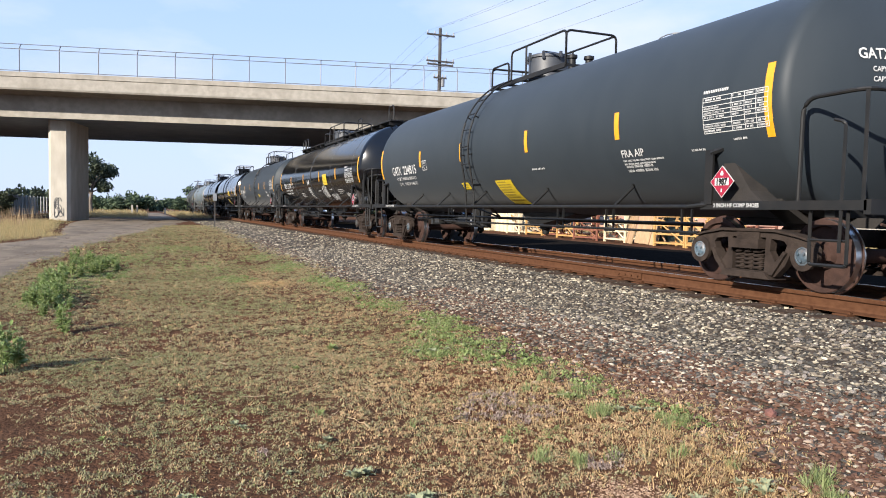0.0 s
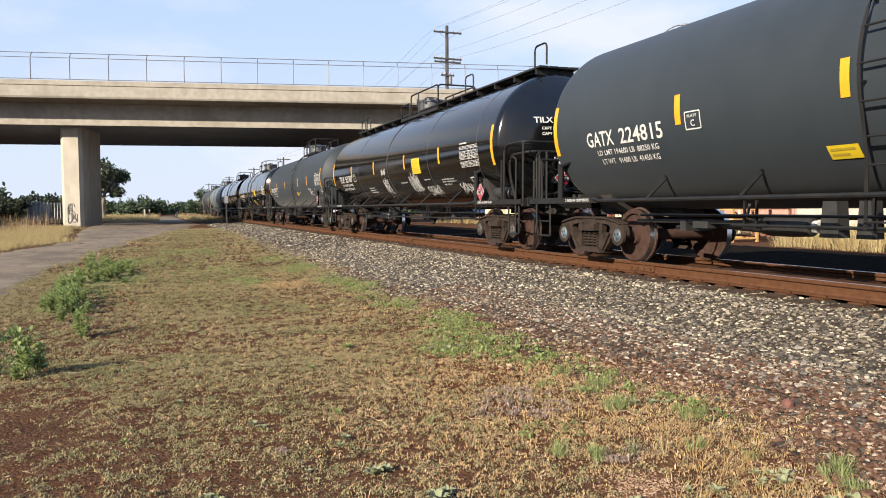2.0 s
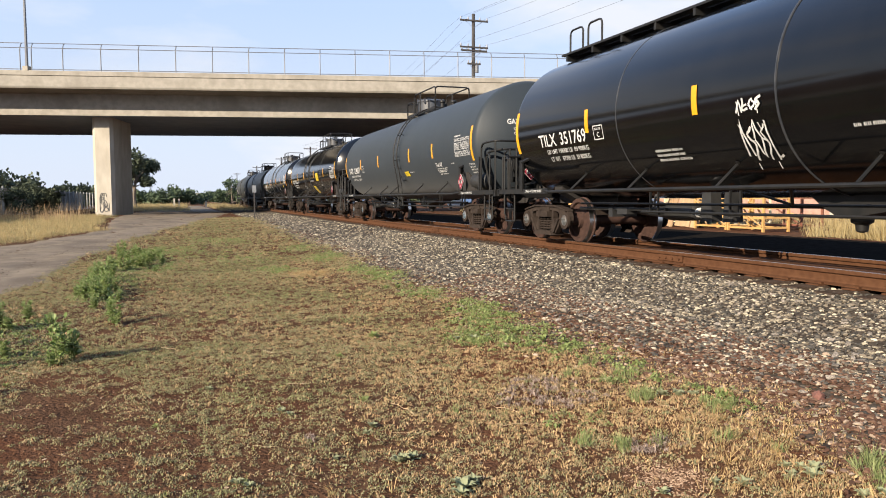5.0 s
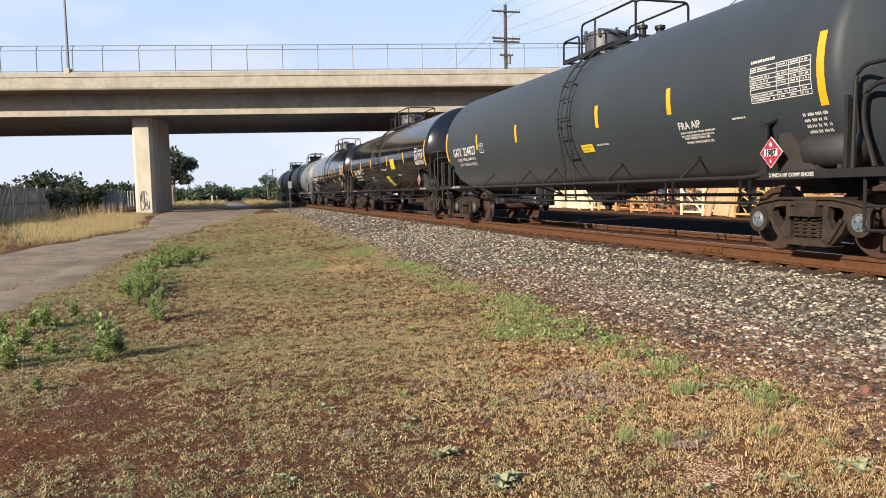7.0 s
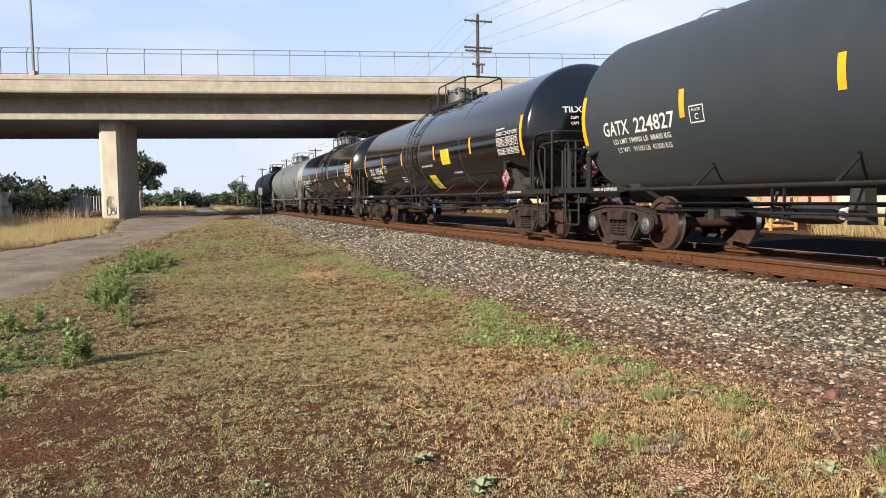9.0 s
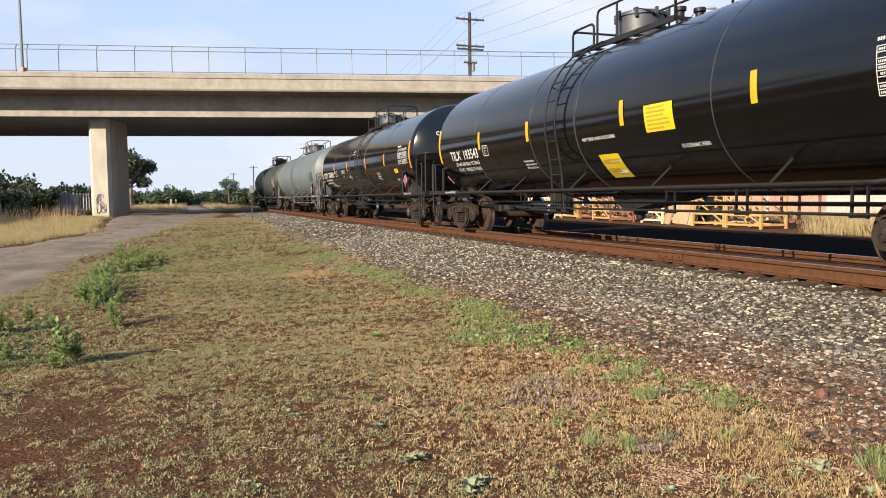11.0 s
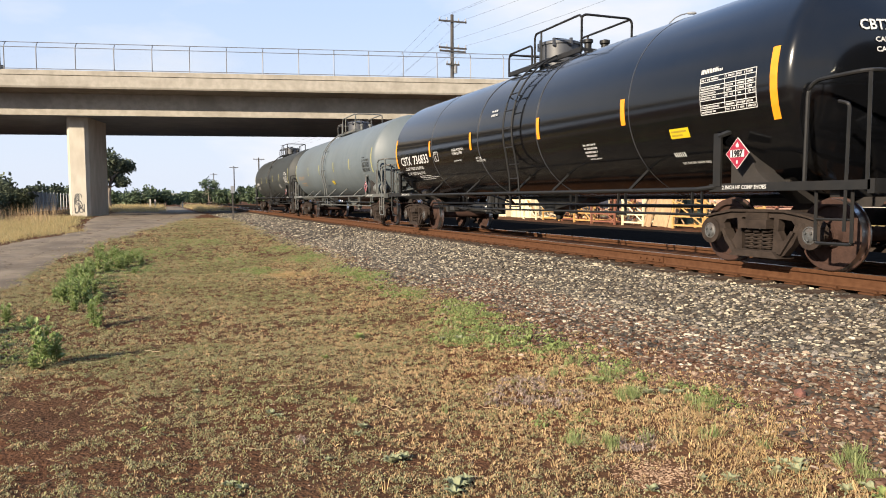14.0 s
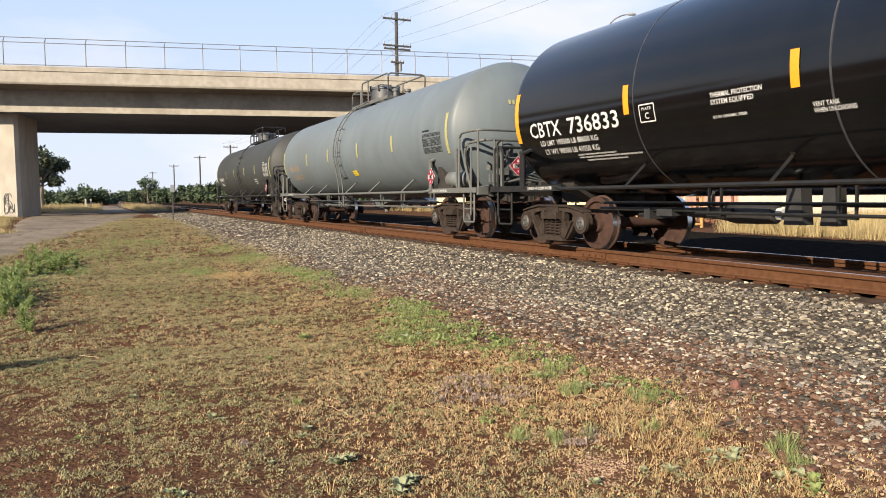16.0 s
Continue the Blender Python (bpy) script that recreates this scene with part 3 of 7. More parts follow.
scattered("dry_grass", blades, place(g1, 0.6, 1.6, 0.4) + place(g2, 0.8, 2.0, 0.4) + place(g3, 1.2, 2.6), MAT_DRY, "short dry straw-coloured grass", "grass")


def straw_zone(x, y):
    """Taller dry grass at the foot of the ballast and in a few pale patches."""
    d = 0.55 * math.exp(-((x - 3.2) / 0.7) ** 2) * (1 if y < 5.5 else 0.15) + math.exp(-(((x - 2.55) / 0.5) ** 2 + ((y - 15.4) / 0.9) ** 2)) + 0.5 * math.exp(-(((x - 1.1) / 0.12) ** 2 + ((y - 3.9) / 0.15) ** 2))
    return d > RNG.uniform(0.15, 1.5)


tall = [blade_tuft(50 + i, 7, 0.10, 0.005, 0.7) for i in range(6)]
scattered("tall_dry_grass", tall, place(spots(4000, 0.5, 4.6, 2.2, 18, straw_zone), 0.5, 1.2, 0.35), MAT_DRY, "taller dry grass at the foot of the ballast", "grass")


GREEN_AT = [(3.62, 7.4, 0.45, 1.5), (3.70, 6.65, 0.32, 1.5), (3.4, 8.1, 0.5, 1.1), (3.62, 8.7, 0.35, 0.9), (3.05, 7.65, 0.3, 0.8), (3.76, 5.61, 0.25, 0.5), (3.55, 5.2, 0.3, 0.4), (3.83, 4.43, 0.15, 0.7), (3.93, 9.57, 0.4, 1.0), (3.57, 11.12, 0.4, 0.9), (3.76, 13.82, 0.5, 1.0), (3.54, 15.42, 0.5, 0.9), (3.32, 18.36, 0.6, 0.9), (1.99, 16.66, 0.5, 0.9), (-0.63, 22.8, 1.4, 0.55), (1.1, 26.8, 1.8, 0.4), (-1.35, 13.3, 0.55, 0.8), (-1.4, 15.5, 0.8, 0.8), (-1.9, 10.3, 0.7, 0.5), (-0.9, 18.5, 1.1, 0.8), (-1.7, 8.6, 0.5, 0.4), (2.6, 4.6, 0.4, 0.25), (0.3, 12.5, 1.6, 0.12), (1.0, 8.0, 1.6, 0.08), (1.5, 20.0, 2.0, 0.25), (3.2, 22.0, 0.7, 0.6)]
def green_zone(x, y):
    d = sum(k * math.exp(-((x - a) / (0.6 * r + 0.05)) ** 2 - ((y - b) / (1.3 * r)) ** 2) for a, b, r, k in GREEN_AT)
    d += math.exp(-((x - 3.8 + 0.012 * (y - 8)) / 0.22) ** 2) * max(0, 0.16 + 0.8 * noise.noise((y * 0.6, 4, 0))) * (4 < y < 26)
    return d > RNG.uniform(0.1, 1.2)


MAT_GREEN = island_ramp("fresh_green_leaves", [(0.0, (0.105, 0.138, 0.046)), (0.5, (0.175, 0.215, 0.074)), (1.0, (0.27, 0.30, 0.13))], translucent=0.3, rough=0.6)
gclump = [leaf_clump(70 + i, 26, 0.024, 0.05, 0.25, (0.0, 2.0)) for i in range(5)]
scattered("green_ground_weeds", gclump, place(spots(44000, -2.5, 4.6, 3.5, 28, green_zone), 0.6, 1.5), MAT_GREEN, "fresh green weeds along the ballast edge", "weeds")


# feathery pale-green plants, golden tufts, grey withered plants, a sandy spot, fallen stems
def near_any(centres, spread):
    def keep(x, y):
        return sum(k * math.exp(-((x - a) ** 2 + (y - b) ** 2) / (r * spread) ** 2) for a, b, r, k in centres) > RNG.uniform(0.12, 1.0)
    return keep


MAT_SAGE = island_ramp("pale_green_stalks", [(0.0, (0.13, 0.165, 0.06)), (0.5, (0.20, 0.235, 0.095)), (1.0, (0.28, 0.30, 0.145))], translucent=0.3)
FEATHER = [(2.68, 4.0, 0.10, 1), (2.51, 4.17, 0.09, 1), (2.92, 3.95, 0.07, 0.6), (3.69, 4.27, 0.12, 1), (3.57, 2.87, 0.12, 1), (3.72, 3.05, 0.1, 0.8), (3.36, 4.72, 0.16, 0.8), (3.45, 5.3, 0.16, 0.7), (3.2, 5.6, 0.12, 0.6), (3.55, 5.9, 0.12, 0.6), (3.28, 3.75, 0.12, 0.5), (3.42, 3.4, 0.1, 0.5), (1.38, 5.71, 0.06, 0.8), (0.34, 4.22, 0.06, 0.7), (1.9, 5.1, 0.07, 0.5)]
scattered("feathery_weeds", [blade_tuft(140 + i, 22, 0.085, 0.0045, 0.75) for i in range(5)], place(spots(9000, 0.1, 4.3, 2.4, 6.6, near_any(FEATHER, 0.85)), 0.5, 1.2), MAT_SAGE, "soft feathery pale-green plants in the dry grass", "weeds")
GOLD = [(3.45, 4.07, 0.28, 0.9), (3.55, 3.46, 0.3, 1), (3.25, 3.65, 0.25, 0.9), (3.15, 3.2, 0.3, 0.9), (3.3, 2.7, 0.3, 0.9), (2.3, 3.2, 0.3, 0.5), (2.56, 15.23, 0.5, 1), (2.35, 15.6, 0.4, 0.8), (3.0, 4.5, 0.2, 0.5), (1.6, 3.3, 0.25, 0.4), (0.75, 3.95, 0.15, 0.6)]
MAT_GOLD = island_ramp("golden_grass", [(0.0, (0.25, 0.16, 0.07)), (0.5, (0.36, 0.25, 0.115)), (1.0, (0.46, 0.34, 0.18))], translucent=0.3)
scattered("golden_grass", [blade_tuft(160 + i, 11, 0.07, 0.0028, 1.0) for i in range(6)], place(spots(9000, 0.4, 4.1, 2.3, 17, near_any(GOLD, 0.9)), 0.5, 1.3, 0.4), MAT_GOLD, "golden dry grass at the foot of the ballast", "grass")
LILAC = [(2.84, 3.9, 0.2, 0.9), (2.85, 5.58, 0.35, 0.7), (2.9, 4.98, 0.3, 0.7), (2.55, 5.2, 0.25, 0.4), (0.75, 4.9, 0.2, 0.4)]
MAT_LILAC = island_ramp("grey_withered_stalks", [(0.0, (0.12, 0.085, 0.068)), (0.5, (0.22, 0.165, 0.135)), (1.0, (0.34, 0.27, 0.22))], translucent=0.15)
scattered("withered_plants", [leaf_clump(180 + i, 26, 0.028, 0.035, 0.14, (0.1, 2.0)) for i in range(4)], place(spots(5000, 0.2, 3.8, 3.2, 6.6, near_any(LILAC, 0.8)), 0.6, 1.4), MAT_LILAC, "grey withered stalks of dead plants", "weeds")
MAT_SAND = island_ramp("pale_sand_grains", [(0.0, (0.17, 0.105, 0.066)), (0.6, (0.26, 0.175, 0.115)), (1.0, (0.36, 0.265, 0.185))])
scattered("sand", [stone_template(340 + i) for i in range(3)], place(spots(24000, 1.9, 3.4, 2.8, 4.2, lambda x, y: sandy(x, y) * (1 + 0.5 * noise.noise((x * 9, y * 9, 2))) > RNG.uniform(0.25, 1.1)), 0.003, 0.0075, 0.3, 0.0), MAT_SAND, "pale sandy grit in a bare spot", "sand")
MAT_STEMS = island_ramp("fallen_stems", [(0.0, (0.26, 0.18, 0.11)), (0.6, (0.42, 0.32, 0.21)), (1.0, (0.55, 0.46, 0.34))])
def stem_template(seed):
    r = random.Random(seed); bm = bmesh.new(); x = y = 0.0; a = 0.0; pts = [(0, 0, 0.012)]
    for i in range(4):
        a += r.uniform(-0.35, 0.35); x += 0.05 * math.cos(a); y += 0.05 * math.sin(a); pts.append((x, y, 0.014 + r.uniform(0, 0.016)))
    tube(bm, pts, 0.0014, 3); V = [tuple(v.co) for v in bm.verts]; F = [tuple(v.index for v in f.verts) for f in bmesh.ops.triangulate(bm, faces=bm.faces)["faces"]]; bm.free()
    return V, F
scattered("fallen_stems", [stem_template(i) for i in range(5)], place(spots(170, -2.5, 4.0, 2.4, 10, in_grass), 0.4, 1.5, 0.04), MAT_STEMS, "thin pale dry stems lying on the earth", "dry stems")
MAT_CLOD = island_ramp("earth_clods", [(0.0, (0.05, 0.024, 0.013)), (0.6, (0.10, 0.052, 0.029)), (0.93, (0.15, 0.088, 0.05)), (1.0, (0.33, 0.26, 0.19))])
clods = [stone_template(300 + i) for i in range(6)]
def open_ground(x, y):
    l, r = road_edges(y); return r - 0.1 < x < 4.3 and x > left_of_view(y)
scattered("earth_clods", clods, place(spots(15000, -3, 4.3, 2.4, 9, open_ground), 0.004, 0.013, 0.4) + place(spots(9000, -4, 4.3, 9, 20, open_ground), 0.007, 0.018, 0.4), MAT_CLOD, "crumbs of red-brown earth and grit", "earth")


# ---- weeds that stand singly ----
def oval_leaf(bm, c, u, s, wide=0.46, curl=0.16, root=None):
    """A broad oval leaf from c along u, folded along its midrib and drooping at the tip."""
    v = u.cross(Vector((0, 0, 1))).normalized(); n = v.cross(u).normalized()
    mid = [c, c + u * s * 0.35 + n * s * 0.05, c + u * s * 0.72 + n * s * 0.02, c + u * s - n * s * curl]
    rim = [(0.12, 0.45), (0.42, 1.0), (0.78, 0.75)]
    M = [root if root and not i else bm.verts.new(p) for i, p in enumerate(mid)]
    for g in (-1, 1):
        R = [bm.verts.new(c + u * s * a + v * g * s * wide * 0.5 * b + n * s * 0.10) for a, b in rim]
        for f in ((M[0], M[1], R[0]), (M[1], R[1], R[0]), (M[1], M[2], R[1]), (M[2], R[2], R[1]), (M[2], M[3], R[2])):
            bm.faces.new(f if g > 0 else f[::-1])


def weed_base(seed, h, stems, leaves):
    """An upright weed: a few stems set with broad leaves to their tips."""
    r = random.Random(seed); w = thing("weed", "leafy grey-green weed in dry earth", "weed", group="weeds beside the road")
    sb, lb = bmesh.new(), bmesh.new()
    for i in range(stems):
        a = r.uniform(0, 6.283); t = r.uniform(0.04, 0.21); top = Vector((math.cos(a) * h * t, math.sin(a) * h * t, h * r.uniform(0.55, 1.0)))
        foot = Vector((math.cos(a), math.sin(a), 0)) * 0.02
        tube(sb, [tuple(foot - Vector((0, 0, 0.02))), tuple(foot + top * 0.5 + Vector((0, 0, h * 0.05))), tuple(top)], [0.006, 0.005, 0.003], 5)
        for k in range(leaves):
            f = 0.12 + 0.9 * (k + r.uniform(0, 0.8)) / leaves; c = foot + top * f; q = k * 2.4 + r.uniform(-0.5, 0.5); s = r.uniform(0.07, 0.115) * (1.25 - 0.65 * f)
            oval_leaf(lb, c, Vector((math.cos(q), math.sin(q), r.uniform(0.1, 1.2) * (0.5 + f))).normalized(), s, r.uniform(0.42, 0.6))
    tagged(part("stem", sb, MAT_STEM, w), kind="stuff"); tagged(part("leaves", lb, MAT_WEED, w, "broad grey-green leaves"), kind="stuff")
    return w


MAT_STEM = surface("green_stem", (0.14, 0.17, 0.06), (0.18, 0.19, 0.08), 20, rough=0.7)
MAT_WEED = island_ramp("weed_leaves", [(0.0, (0.115, 0.165, 0.05)), (0.5, (0.185, 0.245, 0.082)), (1.0, (0.28, 0.33, 0.14))], translucent=0.25, rough=0.6)
MAT_PALE = island_ramp("pale_weed_leaves", [(0.0, (0.14, 0.155, 0.085)), (0.5, (0.20, 0.215, 0.125)), (1.0, (0.275, 0.285, 0.18))], translucent=0.2, rough=0.7)
bases = [weed_base(0, 0.42, 8, 11), weed_base(1, 0.36, 10, 10), weed_base(2, 0.28, 9, 8)]
wr = random.Random(9)
# x, y, size, which of the three forms
WEEDS = [(-1.18, 8.14, 1.1, 0), (-1.10, 8.30, 0.8, 1), (-1.26, 8.02, 0.55, 2), (-2.22, 10.41, 1.0, 1), (-2.36, 10.5, 0.8, 2), (-2.1, 10.36, 0.7, 2), (-2.02, 11.21, 0.75, 1), (-1.66, 10.8, 0.6, 2), (-1.79, 8.61, 0.75, 2), (-1.92, 8.7, 0.5, 2), (-2.04, 8.04, 0.9, 1), (-2.2, 8.2, 0.7, 2), (-1.6, 7.0, 0.55, 2),
         (-0.88, 10.5, 0.85, 0), (-0.84, 10.38, 0.6, 2), (-0.96, 11.0, 0.7, 1), (-2.58, 9.9, 0.8, 1), (-2.21, 9.24, 0.8, 1), (-2.45, 9.3, 0.7, 2),
         (-1.34, 12.78, 1.0, 1), (-1.54, 12.99, 0.9, 1), (-1.26, 13.42, 1.0, 0), (-1.15, 12.9, 0.8, 2), (-1.45, 13.6, 0.9, 1), (-1.6, 14.3, 1.0, 0), (-1.3, 14.3, 0.9, 1), (-1.64, 15.2, 1.0, 1), (-1.4, 15.0, 0.9, 0), (-1.52, 15.89, 1.0, 1), (-1.25, 13.9, 0.7, 2), (-1.7, 13.6, 0.7, 2),
         (-1.51, 17.38, 0.9, 1), (-1.39, 18.04, 1.0, 0), (-1.18, 17.7, 0.8, 1), (-0.98, 18.11, 0.9, 1), (-0.83, 18.7, 0.9, 0), (-0.61, 17.2, 0.5, 2), (-1.55, 21.34, 1.0, 0), (-1.23, 20.85, 1.0, 1), (-0.75, 19.3, 0.9, 1), (-0.5, 18.9, 0.7, 1), (-1.3, 19.2, 0.9, 1), (-1.05, 19.8, 1.0, 0), (-0.62, 20.3, 0.8, 1), (-1.6, 18.6, 0.8, 1), (-1.75, 16.6, 0.8, 2)]
rw = random.Random(21)
for x, y, k, form in list(WEEDS):
    if y > 12.5: WEEDS += [(x + rw.gauss(0, 0.16), y + rw.gauss(0, 0.4), k * rw.uniform(0.6, 0.95), rw.choice((0, 1, 1, 2)))]
used = set()
for x, y, k, form in WEEDS:
    m = pose(x, y, rough_ground(x, y), 0, 0, wr.uniform(0, 360)) @ Matrix.Scale(k * wr.uniform(1.0, 1.2), 4)
    if form not in used: used.add(form); bases[form].matrix_basis = m
    else:
        c = copy_thing(bases[form], Matrix()); c.matrix_basis = m


def small_weed(seed, pale):
    r = random.Random(seed); lb = bmesh.new(); root = lb.verts.new((0, 0, -0.004))
    for i in range(15):
        q = i * 2.4 + r.uniform(-0.4, 0.4); e = r.uniform(0.15, 1.6)
        oval_leaf(lb, Vector((0, 0, -0.004)), Vector((math.cos(q), math.sin(q), e)).normalized(), r.uniform(0.045, 0.085), r.uniform(0.38, 0.55), 0.16, root)
    ob = new("small_weed", mesh_of("small_weed", lb, MAT_PALE if pale else MAT_GREEN))
    return tagged(ob, "small pale grey-green rosette weed in dry grass" if pale else "small bright-green weed in dry grass", "weed", group="small weeds in the grass")


sw = [small_weed(i, i % 2 == 0) for i in range(4)]
PALE_AT = [(1.26, 4.98, 0.8), (1.19, 4.87, 0.7), (1.27, 4.3, 1.1), (1.36, 4.33, 0.9), (1.49, 3.79, 1.2), (1.58, 3.85, 1.0), (1.44, 3.7, 0.9), (2.46, 7.6, 0.6), (3.58, 4.6, 1.1), (3.5, 4.68, 0.9), (3.68, 4.55, 0.8), (2.95, 3.19, 1.0), (3.32, 3.08, 0.95), (3.24, 3.15, 0.75), (3.4, 3.14, 0.85), (3.3, 3.25, 0.7), (3.36, 3.2, 0.6), (3.37, 2.79, 0.9), (3.46, 2.72, 0.9), (0.34, 4.22, 0.7), (0.28, 4.3, 0.8), (0.7, 5.61, 0.8), (0.75, 5.5, 0.7), (2.52, 3.35, 0.8), (3.1, 7.62, 1.1), (3.25, 7.6, 0.9), (2.95, 7.75, 0.9), (2.84, 3.3, 0.7), (0.2, 6.6, 0.6), (2.2, 6.9, 0.5), (0.9, 4.5, 0.5)]
GREEN_SPOT = [(2.1, 8.36, 1.3), (2.14, 8.44, 1.0), (3.6, 7.59, 1.2), (3.67, 7.03, 1.4), (3.55, 7.2, 1.1), (3.69, 6.56, 1.2), (3.75, 6.75, 1.0), (3.67, 8.6, 1.0), (3.57, 9.33, 1.2), (3.46, 9.5, 1.0), (3.46, 12.0, 1.4), (3.3, 12.2, 1.2), (3.53, 14.29, 1.5), (3.6, 14.0, 1.3), (3.52, 10.8, 1.2), (3.09, 17.9, 1.4), (1.89, 15.9, 1.2), (1.38, 5.71, 0.7), (1.5, 7.39, 0.8), (-0.2, 5.53, 0.5), (3.83, 4.43, 0.6), (1.3, 3.55, 0.5), (3.43, 2.62, 1.1), (3.35, 2.55, 1.0), (-1.5, 7.3, 0.6), (3.4, 6.9, 0.9)]
count = [0, 0, 0, 0]
for pale, spots_w in ((True, PALE_AT), (False, GREEN_SPOT)):
    for i, (x, y, k) in enumerate(spots_w):
        j = (0, 2)[i % 2] if pale else (1, 3)[i % 2]
        m = pose(x, y, max(rough_ground(x, y), ballast_z(x, y) if x > 3.7 else -1), 0, 0, wr.uniform(0, 360)) @ Matrix.Scale(k, 4)
        if not count[j]: sw[j].matrix_basis = m
        else:
            c = copy_thing(sw[j], Matrix()); c.matrix_basis = m
        count[j] += 1


# ---- ballast stones ----
MAT_STONE = island_ramp("crushed_stone", [(0.0, (0.02, 0.019, 0.017)), (0.40, (0.058, 0.052, 0.043)), (0.60, (0.105, 0.084, 0.062)), (0.80, (0.165, 0.140, 0.102)), (0.92, (0.27, 0.235, 0.172)), (1.0, (0.39, 0.35, 0.265))], rough=0.85, spec=0.3)
MAT_STONE_RED = island_ramp("dirty_stone", [(0.0, (0.035, 0.019, 0.012)), (0.5, (0.075, 0.038, 0.024)), (0.85, (0.12, 0.072, 0.047)), (1.0, (0.30, 0.235, 0.175))], rough=0.9, spec=0.2)
stones = [stone_template(100 + i) for i in range(10)]


def stone_places(n, x0, x1, y0, y1, lo, hi, edge=3.95):
    out = []
    for x, y in zip(RNG.uniform(x0, x1, n), RNG.uniform(y0, y1, n)):
        e = edge + 0.4 * noise.noise((y * 0.6, 1, 0))
        if x < e and RNG.uniform() > math.exp((x - e) / 0.28): continue
        z = max(ballast_z(x, y), rough_ground(x, y))
        out.append((x, y, z + RNG.uniform(-0.012, 0.012), RNG.uniform(0, 6.283), RNG.uniform(lo, hi) ** 1.0, RNG.normal(0, 0.5)))
    return out


scattered("ballast_stones", stones, stone_places(38000, 3.6, 6.75, 1.2, 10, 0.010, 0.026, 4.6) + stone_places(27000, 3.5, 6.75, 10, 24, 0.016, 0.033, 4.35) + stone_places(10000, 3.6, 6.75, 24, 62, 0.028, 0.05) + stone_places(7000, 3.6, 6.75, -6, 1.2, 0.018, 0.034, 4.6) + stone_places(4500, 6.7, 7.14, 1.2, 30, 0.016, 0.032) , MAT_STONE, "grey and cream crushed-stone ballast", "ballast")
scattered("dirty_gravel", stones, stone_places(19000, 3.2, 5.2, 1.6, 12, 0.010, 0.026, 3.95) + stone_places(9000, 3.5, 4.9, 1.6, 5.5, 0.008, 0.022, 3.85) + stone_places(3000, 3.0, 4.6, 12, 30, 0.014, 0.03, 3.9), MAT_STONE_RED, "reddish dirty gravel at the ballast edge", "gravel")
MAT_SINGLE = surface("single_stone", (0.07, 0.062, 0.053), (0.19, 0.16, 0.13), 3.0, rough=0.85, rand=0.6, bump=0.3, bscale=20)
sm = []
for V, F in stones[:6]:
    me = bpy.data.meshes.new("stone"); me.from_pydata(V, [], F); me.materials.append(MAT_SINGLE); sm.append(me)
for i in range(280):
    x, y = RNG.uniform(4.2, 6.6), RNG.uniform(1.8, 8.5); s = RNG.uniform(0.024, 0.04)
    st = new("stone", sm[i % 6]); st.parent = ballast
    st.matrix_basis = pose(x, y, ballast_z(x, y) + 0.01, RNG.uniform(-30, 30), RNG.uniform(-30, 30), RNG.uniform(0, 360)) @ Matrix.Scale(s, 4)
red = new("rock", sm[2]); red.data = sm[2].copy(); red.data.materials[0] = surface("red_rock", (0.10, 0.040, 0.028), (0.14, 0.058, 0.042), 4, rough=0.9, bump=0.3, bscale=15)
red.matrix_basis = pose(4.34, 4.0, ballast_z(4.34, 4.0) + 0.025, 0, 0, 40) @ Matrix.Scale(0.06, 4); tagged(red, "dull red rock on the ballast edge", "rock")


# ---- dry grass beyond the road and beyond the track ----
tall2 = [blade_tuft(90 + i, 9, 0.75, 0.014, 0.35) for i in range(6)]
def left_field(x, y):
    l, r = road_edges(y); return x < l - 0.3 + 0.9 * noise.noise((y * 0.25, 31, 0)) + RNG.normal(0, 0.3) and x > -0.34 * y - 1 and noise.noise((x * 0.5, y * 0.35, 21)) > RNG.uniform(-0.9, 0.1)
MAT_FIELD = island_ramp("tall_straw", [(0.0, (0.24, 0.175, 0.08)), (0.5, (0.37, 0.29, 0.14)), (1.0, (0.46, 0.38, 0.21))], translucent=0.35)
def straw_patch(x, y):
    return y > 27.5 + RNG.normal(0, 0.8) and x > -0.229 * y + 0.5 * noise.noise((y * 0.5, 3, 0)) + RNG.normal(0, 0.35) and (y < 34 or x < -0.098 * y + RNG.normal(0, 0.2)) and left_field(x, y)
scattered("straw_grass", tall2, [p for p in place(spots(30000, -13, -2.4, 26, 54, straw_patch), 0.16, 0.40)], MAT_FIELD, "tall straw-yellow dry grass beside the road", "grass")
scattered("low_field_grass", tall, place(spots(16000, -16, -2.5, 14, 56, left_field), 0.7, 2.6), MAT_MAT, "low patchy weeds beside the road", "weeds")
scattered("seed_stalks", [blade_tuft(195 + i, 3, 1.15, 0.018, 0.25) for i in range(4)], place(spots(420, -13, -5.6, 42, 54, straw_patch), 0.55, 0.95), island_ramp("brown_seed_stalks", [(0.0, (0.15, 0.10, 0.06)), (1.0, (0.30, 0.22, 0.13))]), "tall brown seed stalks behind the straw grass", "grass")
scattered("far_side_grass", tall2, place(spots(9000, 18.9, 33, 2, 18.5, lambda x, y: True), 0.5, 1.1) + place(spots(1800, 22.5, 33, 18.5, 60, lambda x, y: True), 0.3, 0.7), MAT_FIELD, "straw-yellow dry grass beyond the track", "grass")
scattered("verge_grass", tall2, place(spots(3500, -9, 7, 74, 140, lambda x, y: abs(x - 2) > 1.5), 0.4, 1.0), MAT_FIELD, "dry grass beyond the bridge", "grass")


